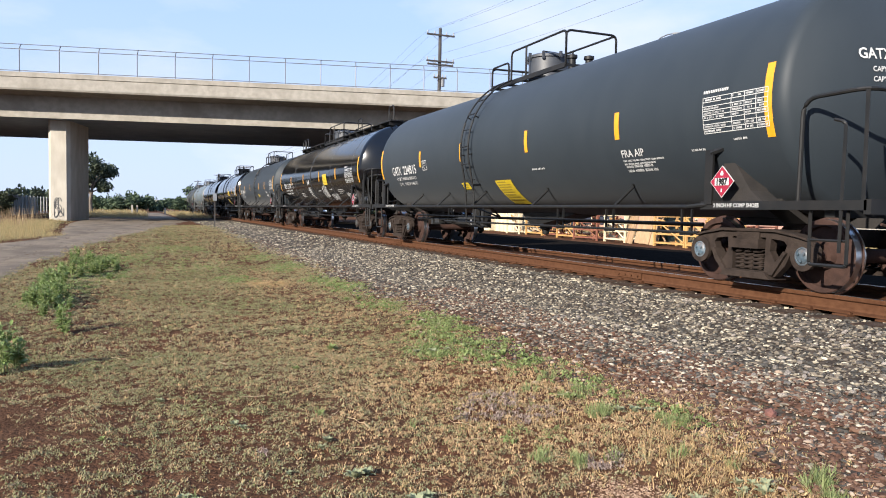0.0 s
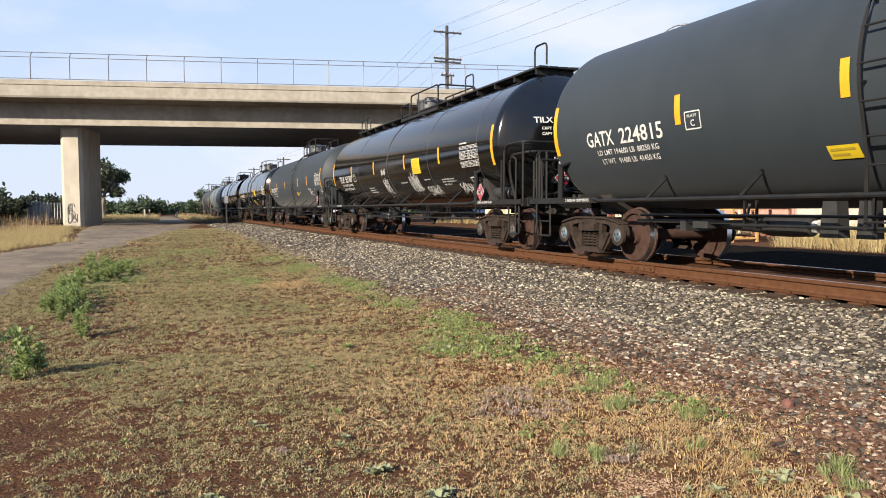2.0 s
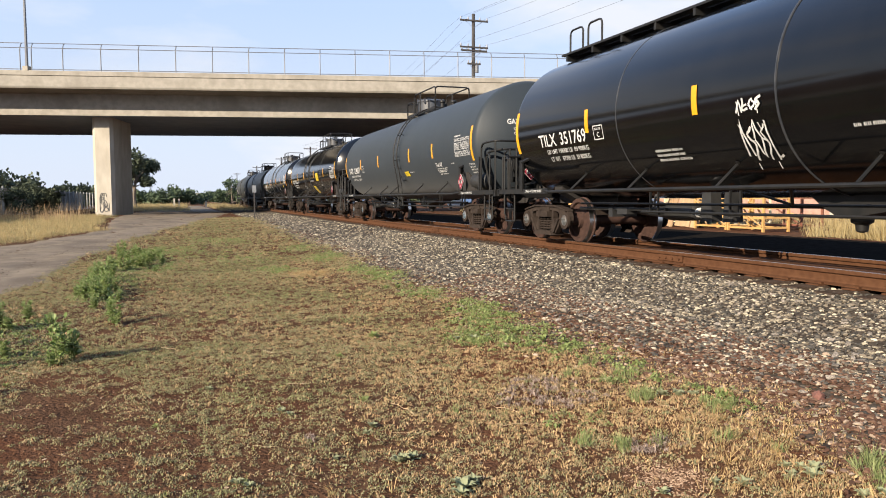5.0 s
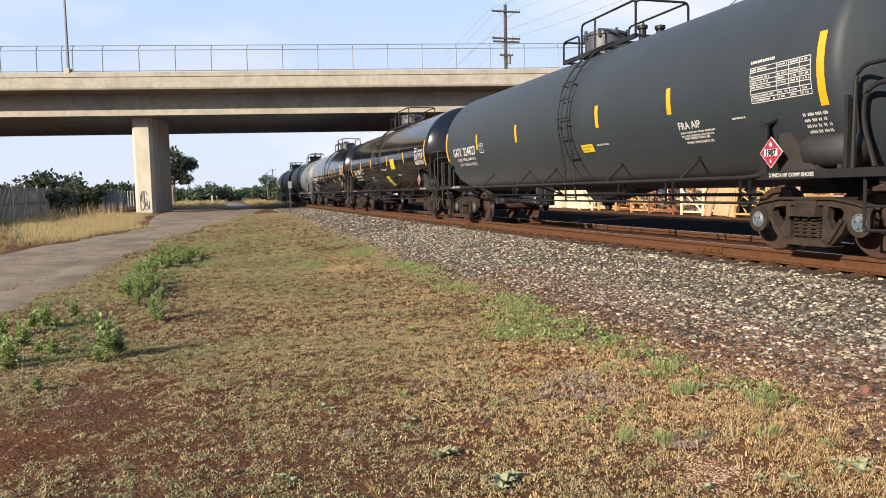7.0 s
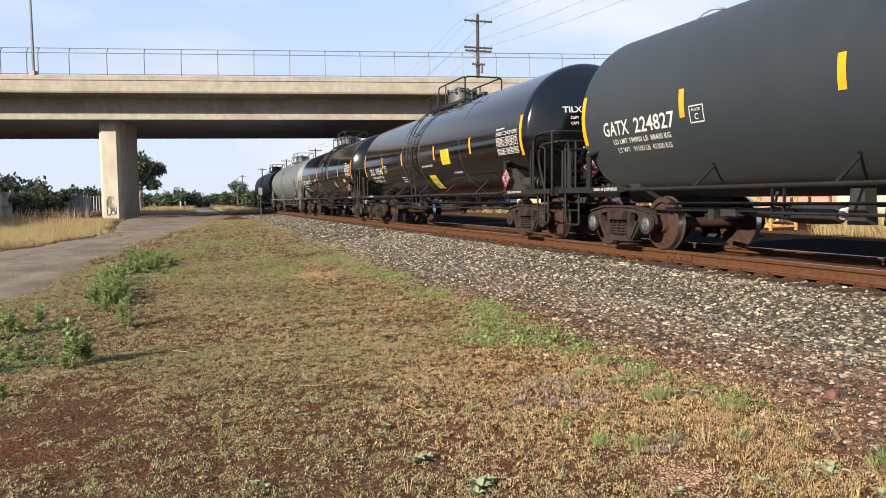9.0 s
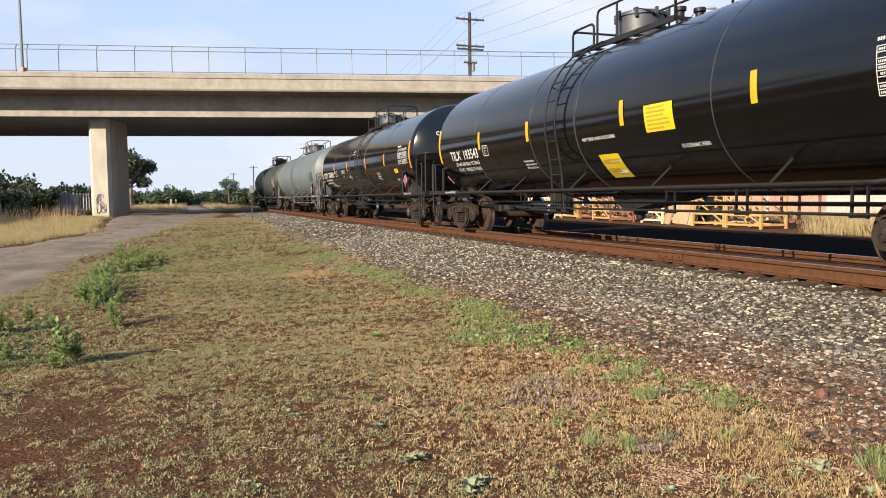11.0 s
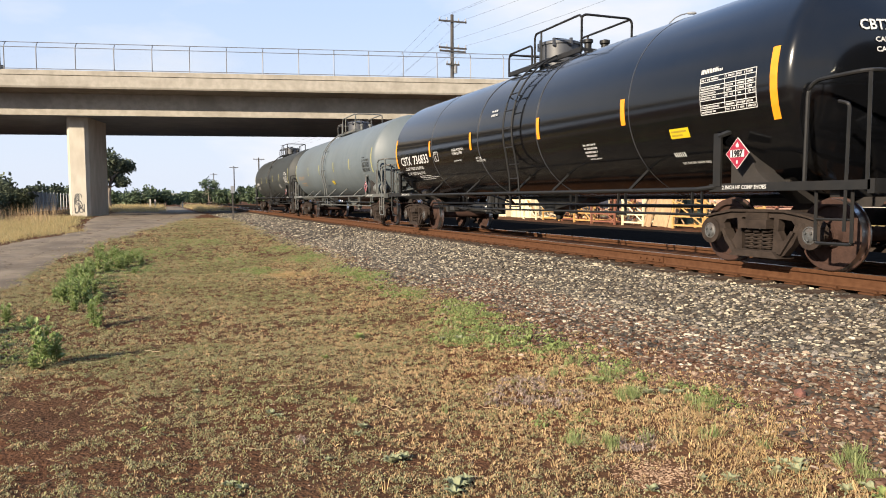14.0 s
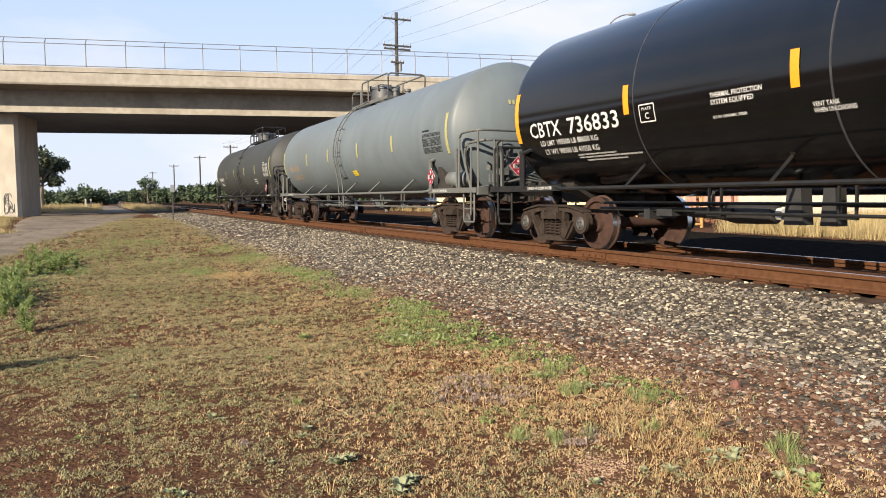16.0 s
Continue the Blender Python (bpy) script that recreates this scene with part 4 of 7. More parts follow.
# ---- trees ----
MAT_BARK = surface("grey_bark", (0.09, 0.075, 0.06), (0.15, 0.125, 0.10), 10, rough=0.95, bump=0.5, bscale=14)
# leaf colours are lifted and greyed, with the haze over far trees mixed in
MAT_LEAF = island_ramp("dark_tree_leaves", [(0.0, (0.036, 0.046, 0.030)), (0.5, (0.052, 0.063, 0.040)), (1.0, (0.075, 0.086, 0.055))], translucent=0.15, rough=0.6)
MAT_LEAF2 = island_ramp("mid_tree_leaves", [(0.0, (0.042, 0.058, 0.033)), (0.5, (0.060, 0.080, 0.044)), (1.0, (0.088, 0.112, 0.062))], translucent=0.15, rough=0.6)


def tree(x, y, h, r, seed, label, lo=0.3, leaf=0.34, n=2600, mat=None, name="tree", shape=1.0):
    """Trunk with limbs; leaf clumps gather round the limb ends, with gaps between."""
    rd = random.Random(seed); t = thing(name, label, name, at=(x, y, ground_z(x, y) - 0.05))
    tb = bmesh.new(); tips = []
    tube(tb, [(0, 0, 0), (0.05 * h * rd.uniform(-.4, .4), 0, h * lo * 0.6), (0.05 * h * rd.uniform(-1, 1), 0.03 * h * rd.uniform(-1, 1), h * 0.55), (0, 0, h * 0.85)], [h * 0.032, h * 0.026, h * 0.018, h * 0.004], 8)
    for i in range(13):
        a = i * 2.4 + rd.uniform(-.4, .4); z0 = h * rd.uniform(lo * 0.8, 0.6); f = rd.uniform(0.55, 1.0)
        e = Vector((math.cos(a) * r * f, math.sin(a) * r * f, h * (lo + (1 - lo) * rd.uniform(0.15, 0.92) * (1.1 - 0.35 * f * shape))))
        m = Vector((e.x * .45, e.y * .45, z0 * .45 + e.z * .55)); tube(tb, [(0, 0, z0), tuple(m), tuple(e)], [h * .012, h * .007, h * .002], 5); tips += [(e, 1.0), (m * 0.4 + e * 0.6, 0.75)]
    tips.append((Vector((0, 0, h * 0.88)), 1.0))
    part("trunk", tb, MAT_BARK, t)
    V, F = [], []
    for i in range(n):
        c, k = tips[rd.randrange(len(tips))]; rr = r * 0.30 * k
        d = Vector((rd.gauss(0, 1), rd.gauss(0, 1), rd.gauss(0, 0.75))); d = d.normalized() * rr * rd.uniform(0.35, 1.08)
        p = c + d; s = leaf * rd.uniform(0.6, 1.3); u = Vector((rd.gauss(0, 1), rd.gauss(0, 1), rd.gauss(0, 1))).normalized() * s; w = u.orthogonal().normalized() * s * 0.6; b = len(V)
        V += [tuple(p - u), tuple(p + w), tuple(p + u), tuple(p - w)]; F += [(b, b + 1, b + 2), (b, b + 2, b + 3)]
    me = bpy.data.meshes.new("crown"); me.from_pydata(V, [], F); me.materials.append(mat or MAT_LEAF)
    child("crown", me, t)
    return t


def child(name, me, parent, m=None, label=""):
    ob = new(name, me); ob.parent = parent
    if m is not None: ob.matrix_basis = m
    return tagged(ob, label)


tree(-6.5, 112, 8.6, 3.3, 1, "large dark oak tree with an open crown", 0.34, 0.24, 4300)
for i, (x, y, h, r) in enumerate([(-2.5, 176, 6.6, 4.2), (1.0, 182, 5.6, 3.6), (-6.5, 180, 5.2, 3.8)]):
    tree(x, y, h * 0.56, r * 1.15, 10 + i, "rounded dark-green tree beyond the bridge", 0.12, 0.34, 2200, MAT_LEAF2)
row = [(16, 225, 7), (19, 210, 7.5), (22, 196, 8), (25, 186, 8.5), (24, 170, 8), (27, 160, 9), (30, 150, 9), (28, 138, 8.5), (33, 130, 9), (13, 250, 13), (14, 262, 7), (10, 275, 7.5), (11, 300, 8), (30, 122, 7.5), (36, 118, 9), (17, 218, 6), (20.5, 203, 6.5), (23.5, 190, 6.5), (25.5, 178, 7), (26, 165, 7.5), (29, 155, 7.5), (29.5, 144, 7.5), (31, 134, 8), (33, 126, 8), (12, 285, 7), (8.5, 310, 7)]
for i, (x, y, h) in enumerate(row):
    tree(x + 2, y, h * 0.62, h * 0.42, 30 + i, "bushy green roadside tree in a row", 0.02, 0.40, 2100, MAT_LEAF2, shape=0.6)
back = [(-20, 150, 8), (-26, 140, 7.5), (-31, 150, 8.5), (-15, 165, 7), (-36, 145, 7.5), (-42, 150, 8), (-13, 140, 6), (-48, 150, 8), (-23.5, 118, 10), (-10.5, 190, 6.5)] + [(-54, 152, 8), (-33.5, 160, 7), (-28.5, 158, 7.5), (-22.5, 156, 7), (-17.5, 158, 6.5), (-45, 160, 7), (-39, 158, 7.5), (-12, 158, 6), (-25, 148, 6), (-38, 166, 8), (-19, 172, 7.5), (-50, 165, 8)]
for i, (x, y, h) in enumerate(back):
    thin = h > 10
    tree(x, y, h * (0.62 if thin else 0.50), h * (0.11 if thin else 0.46), 60 + i, "slim dark cypress behind the fence" if thin else "dark-green tree behind the fence", 0.1, 0.36, 1800, MAT_LEAF, shape=0.6)


for i, (x, y, h) in enumerate([(-10.9, 57.0, 2.1), (-10.8, 59.5, 2.3), (-10.9, 62.5, 2.0), (-10.7, 65.5, 2.2), (-10.8, 69.0, 1.9)]):
    tree(x, y, h, 1.25, 90 + i, "dense dark shrub grown against the slatted fence", 0.03, 0.11, 1500, MAT_LEAF, name="shrub", shape=0.5)


# ---- slatted fence beyond the dry grass ----
MAT_SLAT = surface("grey_fence_slats", (0.07, 0.07, 0.068), (0.10, 0.10, 0.097), 1.5, rough=0.8, rand=0.3)
MAT_FPOST = surface("pale_fence_post", (0.26, 0.26, 0.25), (0.33, 0.33, 0.31), 4, rough=0.7)
def build_fence():
    f = thing("slatted_fence", "grey slatted chain-link fence with steel posts", "fence")
    bm = bmesh.new(); tube(bm, [(0, 0, 0), (0, 0, 2.2)], 0.06, 6); post = mesh_of("post", bm, MAT_FPOST)
    bm = bmesh.new(); box(bm, (0, 0, 1.0), (0.02, 0.20, 1.86)); slat = mesh_of("slat", bm, MAT_SLAT)
    y = 38.0; i = 0
    while y < 120:
        z = ground_z(-11.5, y); p = child("post", post, f, pose(-11.38, y, z - 0.1))
        if y < 98:
            for k in range(12): child("slat", slat, f, pose(-11.5, y + 0.12 + k * 0.247, z))
        y += 3.0
    for zz in (1.95, 1.02, 0.12):
        bm = bmesh.new(); tube(bm, [(-11.44, 38, 0.35 + zz), (-11.44, 50, 0.5 + zz), (-11.44, 120, 0.5 + zz)], 0.025, 6); part("rail", bm, MAT_GALV, f)
build_fence()


# ---- poles, wires, lamps, signs ----
MAT_POLE = surface("weathered_pole_wood", (0.030, 0.027, 0.026), (0.05, 0.045, 0.042), 8, rough=0.95, bump=0.4, bscale=12, stretch=(1, 1, 0.1))
MAT_WIRE = surface("dark_wire", (0.06, 0.06, 0.065), rough=0.6)
MAT_INSUL = surface("grey_insulator", (0.25, 0.25, 0.26), rough=0.3)


def utility_pole(x, y, h, arms, turn=0, transformer=False):
    p = thing("utility_pole", "weathered wooden utility pole with crossarms", "utility pole", group="utility poles", at=(x, y, ground_z(x, y) - 0.34), rz=turn)
    bm = bmesh.new(); tube(bm, [(0, 0, -0.3), (0, 0, h)], [0.24, 0.17], 10); part("pole", bm, MAT_POLE, p)
    for z, w in arms:
        bm = bmesh.new(); box(bm, (0, -0.19, z), (w, 0.14, 0.17)); arm = part("crossarm", bm, MAT_POLE, p)
        for k in (-1, -0.45, 0.45, 1):
            bm = bmesh.new(); lathe(bm, [(z + 0.08, 0.035), (z + 0.14, 0.085), (z + 0.26, 0.075), (z + 0.40, 0.04)], 8, "z", (k * (w / 2 - 0.1), -0.19, 0)); child("insulator", mesh_of("insulator", bm, MAT_INSUL, 40), arm)
        for s in (-1, 1):
            bm = bmesh.new(); tube(bm, [(s * w * 0.3, -0.15, z - 0.05), (0, -0.15, z - 0.75)], 0.02, 5); child("brace", mesh_of("brace", bm, MAT_GALV), arm)
    if transformer:
        bm = bmesh.new(); lathe(bm, [(0, 0.05), (0.02, 0.2), (0.8, 0.2), (0.86, 0.08)], 14, "z", (0.35, -0.1, h - 6.2)); box(bm, (0.15, -0.05, h - 5.8), (0.2, 0.08, 0.3)); part("transformer", bm, MAT_GALV, p, "grey can transformer")
    return p


POLE_AT = (29.75, 74.0)
utility_pole(*POLE_AT, 21.2, [(20.45, 3.2), (17.65, 3.2), (17.3, 3.0), (15.9, 1.5)], 0, True)
for x, y, h in ((27.0, 165.0, 13.2), (25.5, 205.0, 13.0), (24.0, 260.0, 13.0), (31.0, 135.0, 12.0), (22.0, 330.0, 13.0)): utility_pole(x, y, h, [(h - 0.5, 3.0)], 0)


def wires():
    for i, (k, z) in enumerate(((-1.45, 20.8), (0.0, 21.3), (1.45, 20.8), (-1.45, 18.0), (1.45, 18.0))):
        bm = bmesh.new(); pts = []
        for j in range(25):
            t = j / 24; y = 8 + (74 - 8) * t; pts.append((POLE_AT[0] + k + (1 - t) * 3.5, y, ground_z(30, 70) - 0.34 + z - 1.3 * 4 * t * (1 - t)))
        for j in range(1, 25):
            t = j / 24; y = 74 + 90 * t; pts.append((POLE_AT[0] + k - 3.2 * t, y, 0.5 + z + (13.0 - z) * t - 2.2 * 4 * t * (1 - t)))
        tube(bm, pts, 0.010, 5)
        tagged(new("overhead_wire", mesh_of("overhead_wire", bm, MAT_WIRE)), "dark overhead wire strung between utility poles", "wire", group="overhead wires")
wires()


def street_lamp(x, y, z, h, turn):
    p = thing("street_lamp", "galvanised street lamp with a curved arm on the bridge", "street lamp", group="street lamps on the bridge", at=(x, y, z), rz=turn)
    bm = bmesh.new(); pts = [(0, 0, 0), (0, 0, h - 1.6)] + [(1.9 * (1 - math.cos(a)), 0, h - 1.6 + 1.6 * math.sin(a)) for a in (0.3, 0.6, 0.9, 1.2, 1.45)]
    tube(bm, pts, [0.10, 0.075] + [0.06, 0.055, 0.05, 0.05, 0.045], 8); part("pole", bm, MAT_GALV, p, "", 40)
    e = pts[-1]; bm = bmesh.new(); lathe(bm, [(e[0] - 0.05, 0.05), (e[0] + 0.1, 0.11), (e[0] + 0.55, 0.12), (e[0] + 0.7, 0.03)], 12, "x", (0, 0, e[2] + 0.02)); part("lamp_head", bm, MAT_AIRGREY, p, "grey lamp head", 40)
    bm = bmesh.new(); box(bm, (0, 0, 0.15), (0.4, 0.4, 0.3)); part("base", bm, MAT_CONC, p)


MAT_AIRGREY = surface("grey_lamp_housing", (0.16, 0.17, 0.18), (0.2, 0.21, 0.22), 8, rough=0.5)
def on_bridge(u, v):
    a = radians(-12.5); return 1.25 + u * math.cos(a) - v * math.sin(a), 55.0 + u * math.sin(a) + v * math.cos(a)
street_lamp(*on_bridge(-11.5, 0.22), BR_TOP - 0.02, 7.6, 60)
street_lamp(*on_bridge(36.4, 0.22), BR_TOP - 0.02, 5.35, -20)


def milepost():
    p = thing("mile_post", "thin dark post with a small grey plate beside the track", "sign post", at=(4.0, 45.0, ground_z(4.0, 45)))
    bm = bmesh.new(); box(bm, (0, 0, 0.95), (0.07, 0.07, 2.1)); part("post", bm, MAT_POLE, p)
    bm = bmesh.new(); box(bm, (0, -0.05, 1.78), (0.22, 0.02, 0.42)); part("plate", bm, MAT_AIRGREY, p, "weathered grey enamel plate")
milepost()


# ---- loose stones and dirt on the road ----
MAT_PEBBLE = island_ramp("road_pebbles", [(0.0, (0.06, 0.045, 0.034)), (0.6, (0.12, 0.095, 0.072)), (1.0, (0.24, 0.2, 0.155))])
def on_road(x, y):
    l, r = road_edges(y); return l - 0.4 < x < r + 0.6
scattered("road_pebbles", stones, [(x, y, z, a, s, t) for x, y, z, a, s, t in place(spots(12000, -8.5, 3, 8, 40, on_road), 0.005, 0.018, 0.4, 0.015)], MAT_PEBBLE, "loose pebbles on the gravel road", "pebbles")


# ---- storage yard beyond the track ----
MAT_RACK = surface("yellow_painted_steel", (0.34, 0.19, 0.06), (0.42, 0.26, 0.095), 4, rough=0.6, col3=(0.24, 0.11, 0.04), scale3=2, amount3=0.6)
MAT_RUST = surface("rust_red_steel", (0.13, 0.05, 0.032), (0.18, 0.075, 0.048), 4, rough=0.8, spec=0.2)
MAT_CREAM = surface("cream_panel", (0.50, 0.42, 0.27), (0.56, 0.48, 0.33), 2, rough=0.7, col3=(0.38, 0.31, 0.2), scale3=1.0, amount3=0.5)
MAT_BRICK = surface("dusty_pink_wall", (0.26, 0.15, 0.115), (0.34, 0.21, 0.165), 3, rough=0.9, col3=(0.20, 0.11, 0.085), scale3=0.6, amount3=0.5)
MAT_PALEWALL = surface("pale_concrete_wall", (0.30, 0.275, 0.23), (0.36, 0.33, 0.28), 2, rough=0.9, col3=(0.24, 0.22, 0.18), scale3=0.7, amount3=0.5)
MAT_TIMBER = surface("raw_timber", (0.22, 0.14, 0.075), (0.30, 0.20, 0.11), 9, rough=0.85, stretch=(1, 1, 0.15))
MAT_CARWHITE = surface("white_car_paint", (0.55, 0.55, 0.54), (0.6, 0.6, 0.59), 3, rough=0.25, coat=0.5)
MAT_CARDARK = surface("dark_car_paint", (0.03, 0.035, 0.05), (0.04, 0.045, 0.06), 3, rough=0.25, coat=0.5)
MAT_TYRE = surface("black_tyre", (0.015, 0.015, 0.015), (0.025, 0.025, 0.024), 20, rough=0.9)
MAT_GLASS = surface("dark_window_glass", (0.01, 0.012, 0.014), rough=0.08, spec=0.6)
MAT_BIN = surface("dark_green_steel", (0.03, 0.05, 0.035), (0.045, 0.065, 0.045), 4, rough=0.6)


def rack(seed, paint=None, label="yellow steel storage rack standing in a yard"):
    """Stillage: four posts, rails on three levels, a cross brace and a load of bent rods."""
    paint = paint or MAT_RACK; rk = thing("storage_rack", label, "storage rack", group="racks in the yard")
    rd = random.Random(seed); w, d, h = 1.75, 1.15, 1.95
    bm = bmesh.new(); box(bm, (0, 0, h / 2), (0.08, 0.08, h)); post = mesh_of("post", bm, paint)
    for y in (-w / 2, w / 2):
        for x in (-d / 2, d / 2): child("post", post, rk, pose(x, y, 0))
    bm = bmesh.new(); box(bm, (0, 0, 0), (0.05, w, 0.07)); rail = mesh_of("rail", bm, paint)
    bm = bmesh.new(); box(bm, (0, 0, 0), (d, 0.05, 0.06)); side = mesh_of("side_rail", bm, paint)
    for z in (0.14, 0.5, 0.86, 1.22, 1.58, 1.9):
        for x in (-d / 2, d / 2): child("rail", rail, rk, pose(x, 0, z))
        for y in (-w / 2, w / 2): child("side_rail", side, rk, pose(0, y, z))
    bm = bmesh.new(); tube(bm, [(-d / 2 - 0.06, -w / 2, 0.2), (-d / 2 - 0.06, w / 2, 1.15)], 0.03, 6); part("brace", bm, paint, rk)
    for i in range(4):
        bm = bmesh.new(); y0 = rd.uniform(-0.8, 0.6); z0 = rd.choice((0.2, 0.66, 1.21))
        tube(bm, [(-0.3, y0, z0), (-0.45, y0 + 0.1, z0 + 0.35), (-0.4, y0 + 0.5, z0 + 0.42), (-0.2, y0 + 0.6, z0 + 0.05)], 0.035, 6); part("bent_bar", bm, MAT_RACK if i % 2 else MAT_TIMBER, rk)
    return rk


def put_racks():
    rk = [rack(1), rack(2), rack(3, MAT_RUST, "rust-red steel storage rack standing in a yard"), rack(4, MAT_CREAM, "cream steel storage rack standing in a yard")]; ys = [21.6, 23.6, 27.4, 29.3, 31.2, 33.1, 35.0, 37.2]; rd = random.Random(3)
    for i, y in enumerate(ys):
        m = pose(20.2 + rd.uniform(-.3, .3), y, ground_z(20, y), 0, 0, rd.uniform(-6, 6))
        if i < 4: rk[(0, 1, 3, 2)[i]].matrix_basis = m
        else: copy_thing(rk[(0, 2, 1, 3)[i % 4]], m)
    for i in range(7):
        y = 22.6 + i * 2.6; copy_thing(rk[2 + i % 2], pose(22.6 + rd.uniform(-.3, .3), y, ground_z(22, y), 0, 0, rd.uniform(-8, 8)))
put_racks()


def crate(x, y, sx, sy, sz, label, mat, name="crate", turn=0):
    c = thing(name, label, "crate" if name == "crate" else name.replace("_", " "), at=(x, y, ground_z(x, y)), rz=turn)
    bm = bmesh.new(); vs = box(bm, (0, 0, sz / 2), (sx, sy, sz)); bmesh.ops.bevel(bm, geom=list(bm.edges), offset=0.03, segments=1, affect="EDGES"); part("body", bm, mat, c)
    n = max(2, int(sy / 0.6))
    bm = bmesh.new(); box(bm, (0, 0, 0), (0.05, 0.07, sz * 0.94)); rib = mesh_of("rib", bm, mat)
    for i in range(n + 1): child("rib", rib, c, pose(-sx / 2 - 0.02, -sy / 2 + 0.1 + (sy - 0.2) * i / n, sz / 2))
    return c


crate(21.6, 40.2, 1.9, 2.5, 1.6, "cream ribbed steel container in the yard", MAT_CREAM, "container")
crate(21.6, 43.4, 1.9, 2.2, 1.5, "cream ribbed steel container in the yard", MAT_CREAM, "container")
crate(21.2, 25.6, 1.2, 1.3, 1.4, "dark green steel bin between the racks", MAT_BIN, "steel_bin")
for i, (y, t) in enumerate(((24.9, 14), (26.4, -12), (25.3, 10))):
    b = thing("timber_panel", "raw timber panel leaning in the yard", "timber panel", at=(19.6, y, ground_z(19.6, y)), rz=t)
    bm = bmesh.new(); box(bm, (0.2, 0, 0.75), (0.06, 0.9, 1.5), Euler((radians(6), radians(12), 0)).to_matrix()); part("board", bm, MAT_TIMBER, b)
    bm = bmesh.new(); box(bm, (0.16, 0, 0.75), (0.06, 0.12, 1.5), Euler((radians(6), radians(12), 0)).to_matrix()); part("batten", bm, MAT_TIMBER, b)


def parked_car(x, y, turn, mat, label, van=False):
    c = thing("parked_car", label, "car", group="vehicles parked beyond the track", at=(x, y, ground_z(x, y)), rz=turn)
    L = 4.7
    lower = [(-L / 2, 0.35), (-L / 2, 0.75), (-L / 2 + 0.9, 0.92), (-L / 2 + 1.5, 1.45 if not van else 1.9), (L / 2 - 1.2 if not van else L / 2 - 0.1, 1.48 if not van else 1.95), (L / 2 - 0.4 if not van else L / 2, 0.98), (L / 2, 0.85), (L / 2, 0.35)]
    bm = bmesh.new(); prism(bm, lower, -0.86, 0.86, "x"); bmesh.ops.bevel(bm, geom=list(bm.edges), offset=0.06, segments=2, affect="EDGES"); part("body", bm, mat, c, "", 40)
    for s in (-1, 1):
        bm = bmesh.new(); t = 1.4 if not van else 1.8; prism(bm, [(-L / 2 + 1.15, 0.98), (-L / 2 + 1.6, t), (L / 2 - 1.5, t), (L / 2 - 1.1, 0.98)], s * 0.86, s * 0.872, "x"); part("side_window", bm, MAT_GLASS, c)
        for yy in (-L / 2 + 0.9, L / 2 - 0.95):
            bm = bmesh.new(); lathe(bm, [(s * 0.70, 0.2), (s * 0.72, 0.33), (s * 0.86, 0.33), (s * 0.885, 0.24), (s * 0.87, 0.1)], 20, "x", (0, yy, 0.33)); part("wheel", bm, MAT_TYRE, c, "", 40)


for x, y, t, m, lb, v in ((33, 58, 20, MAT_CARWHITE, "white car parked beyond the track", False), (36, 66, 70, MAT_CARWHITE, "white van parked beyond the track", True), (31, 70, 10, MAT_CARDARK, "dark car parked beyond the track", False), (30, 78, 5, MAT_CARWHITE, "white car parked beyond the track", False), (22.5, 100, 0, MAT_CARWHITE, "white van parked near the end of the train", True), (34, 50, 80, MAT_CARDARK, "dark car parked in the yard", False)):
    parked_car(x, y, t, m, lb, v)


def long_wall(name, x, y0, y1, h, t, mat, label, cat):
    w = thing(name, label, cat); n = int((y1 - y0) / 3)
    for i in range(n):
        a = y0 + (y1 - y0) * i / n; b = y0 + (y1 - y0) * (i + 1) / n
        bm = bmesh.new(); box(bm, (x, (a + b) / 2, h / 2), (t, b - a - 0.03, h)); part("panel", bm, mat, w)
    bm = bmesh.new(); box(bm, (x, (y0 + y1) / 2, h + 0.06), (t + 0.12, y1 - y0, 0.12)); part("coping", bm, mat, w)


long_wall("yard_wall", 36, -4, 33, 1.7, 0.25, MAT_PALEWALL, "low pale concrete wall behind dry grass", "wall")
long_wall("yard_building", 42, 33, 88, 4.0, 6.0, MAT_BRICK, "long low dusty-pink building behind the yard", "building")


# ---- beyond the bridge ----
for x, y, h in ((-1.2, 104, 1.3), (-0.6, 104.4, 1.25), (3.2, 118, 0.9)):
    b = thing("marker_post", "short white marker post beside the track", "marker post", at=(x, y, ground_z(x, y)))
    bm = bmesh.new(); box(bm, (0, 0, h / 2), (0.22, 0.22, h), None, (0.85, 0.85)); part("post", bm, MAT_PALEWALL, b)


def far_overpass():
    o = thing("far_overpass", "pale distant overpass crossing the track", "bridge", at=(10, 620, 0))
    bm = bmesh.new(); box(bm, (0, 0, 6.2), (90, 9, 1.6)); part("deck", bm, MAT_CONC, o)
    for x in (-30, -14, 14, 30):
        bm = bmesh.new(); box(bm, (x, 0, 2.7), (1.6, 5, 5.6)); part("pier", bm, MAT_CONC, o)
far_overpass()


# ---- tank cars ----
TANK_R, TANK_ZC, TANK_HALF = 1.515, 2.205, 7.12
WHEEL_R, TRUCK_Y, AXLE = 0.42, 6.55, 0.81
CACHE = {}


def cached(key, make):
    if key not in CACHE: CACHE[key] = make()
    return CACHE[key]


HEAD_K, HEAD_D = 0.22, 2.35
HEAD_A = math.asin((TANK_R - HEAD_K) / (HEAD_D - HEAD_K))


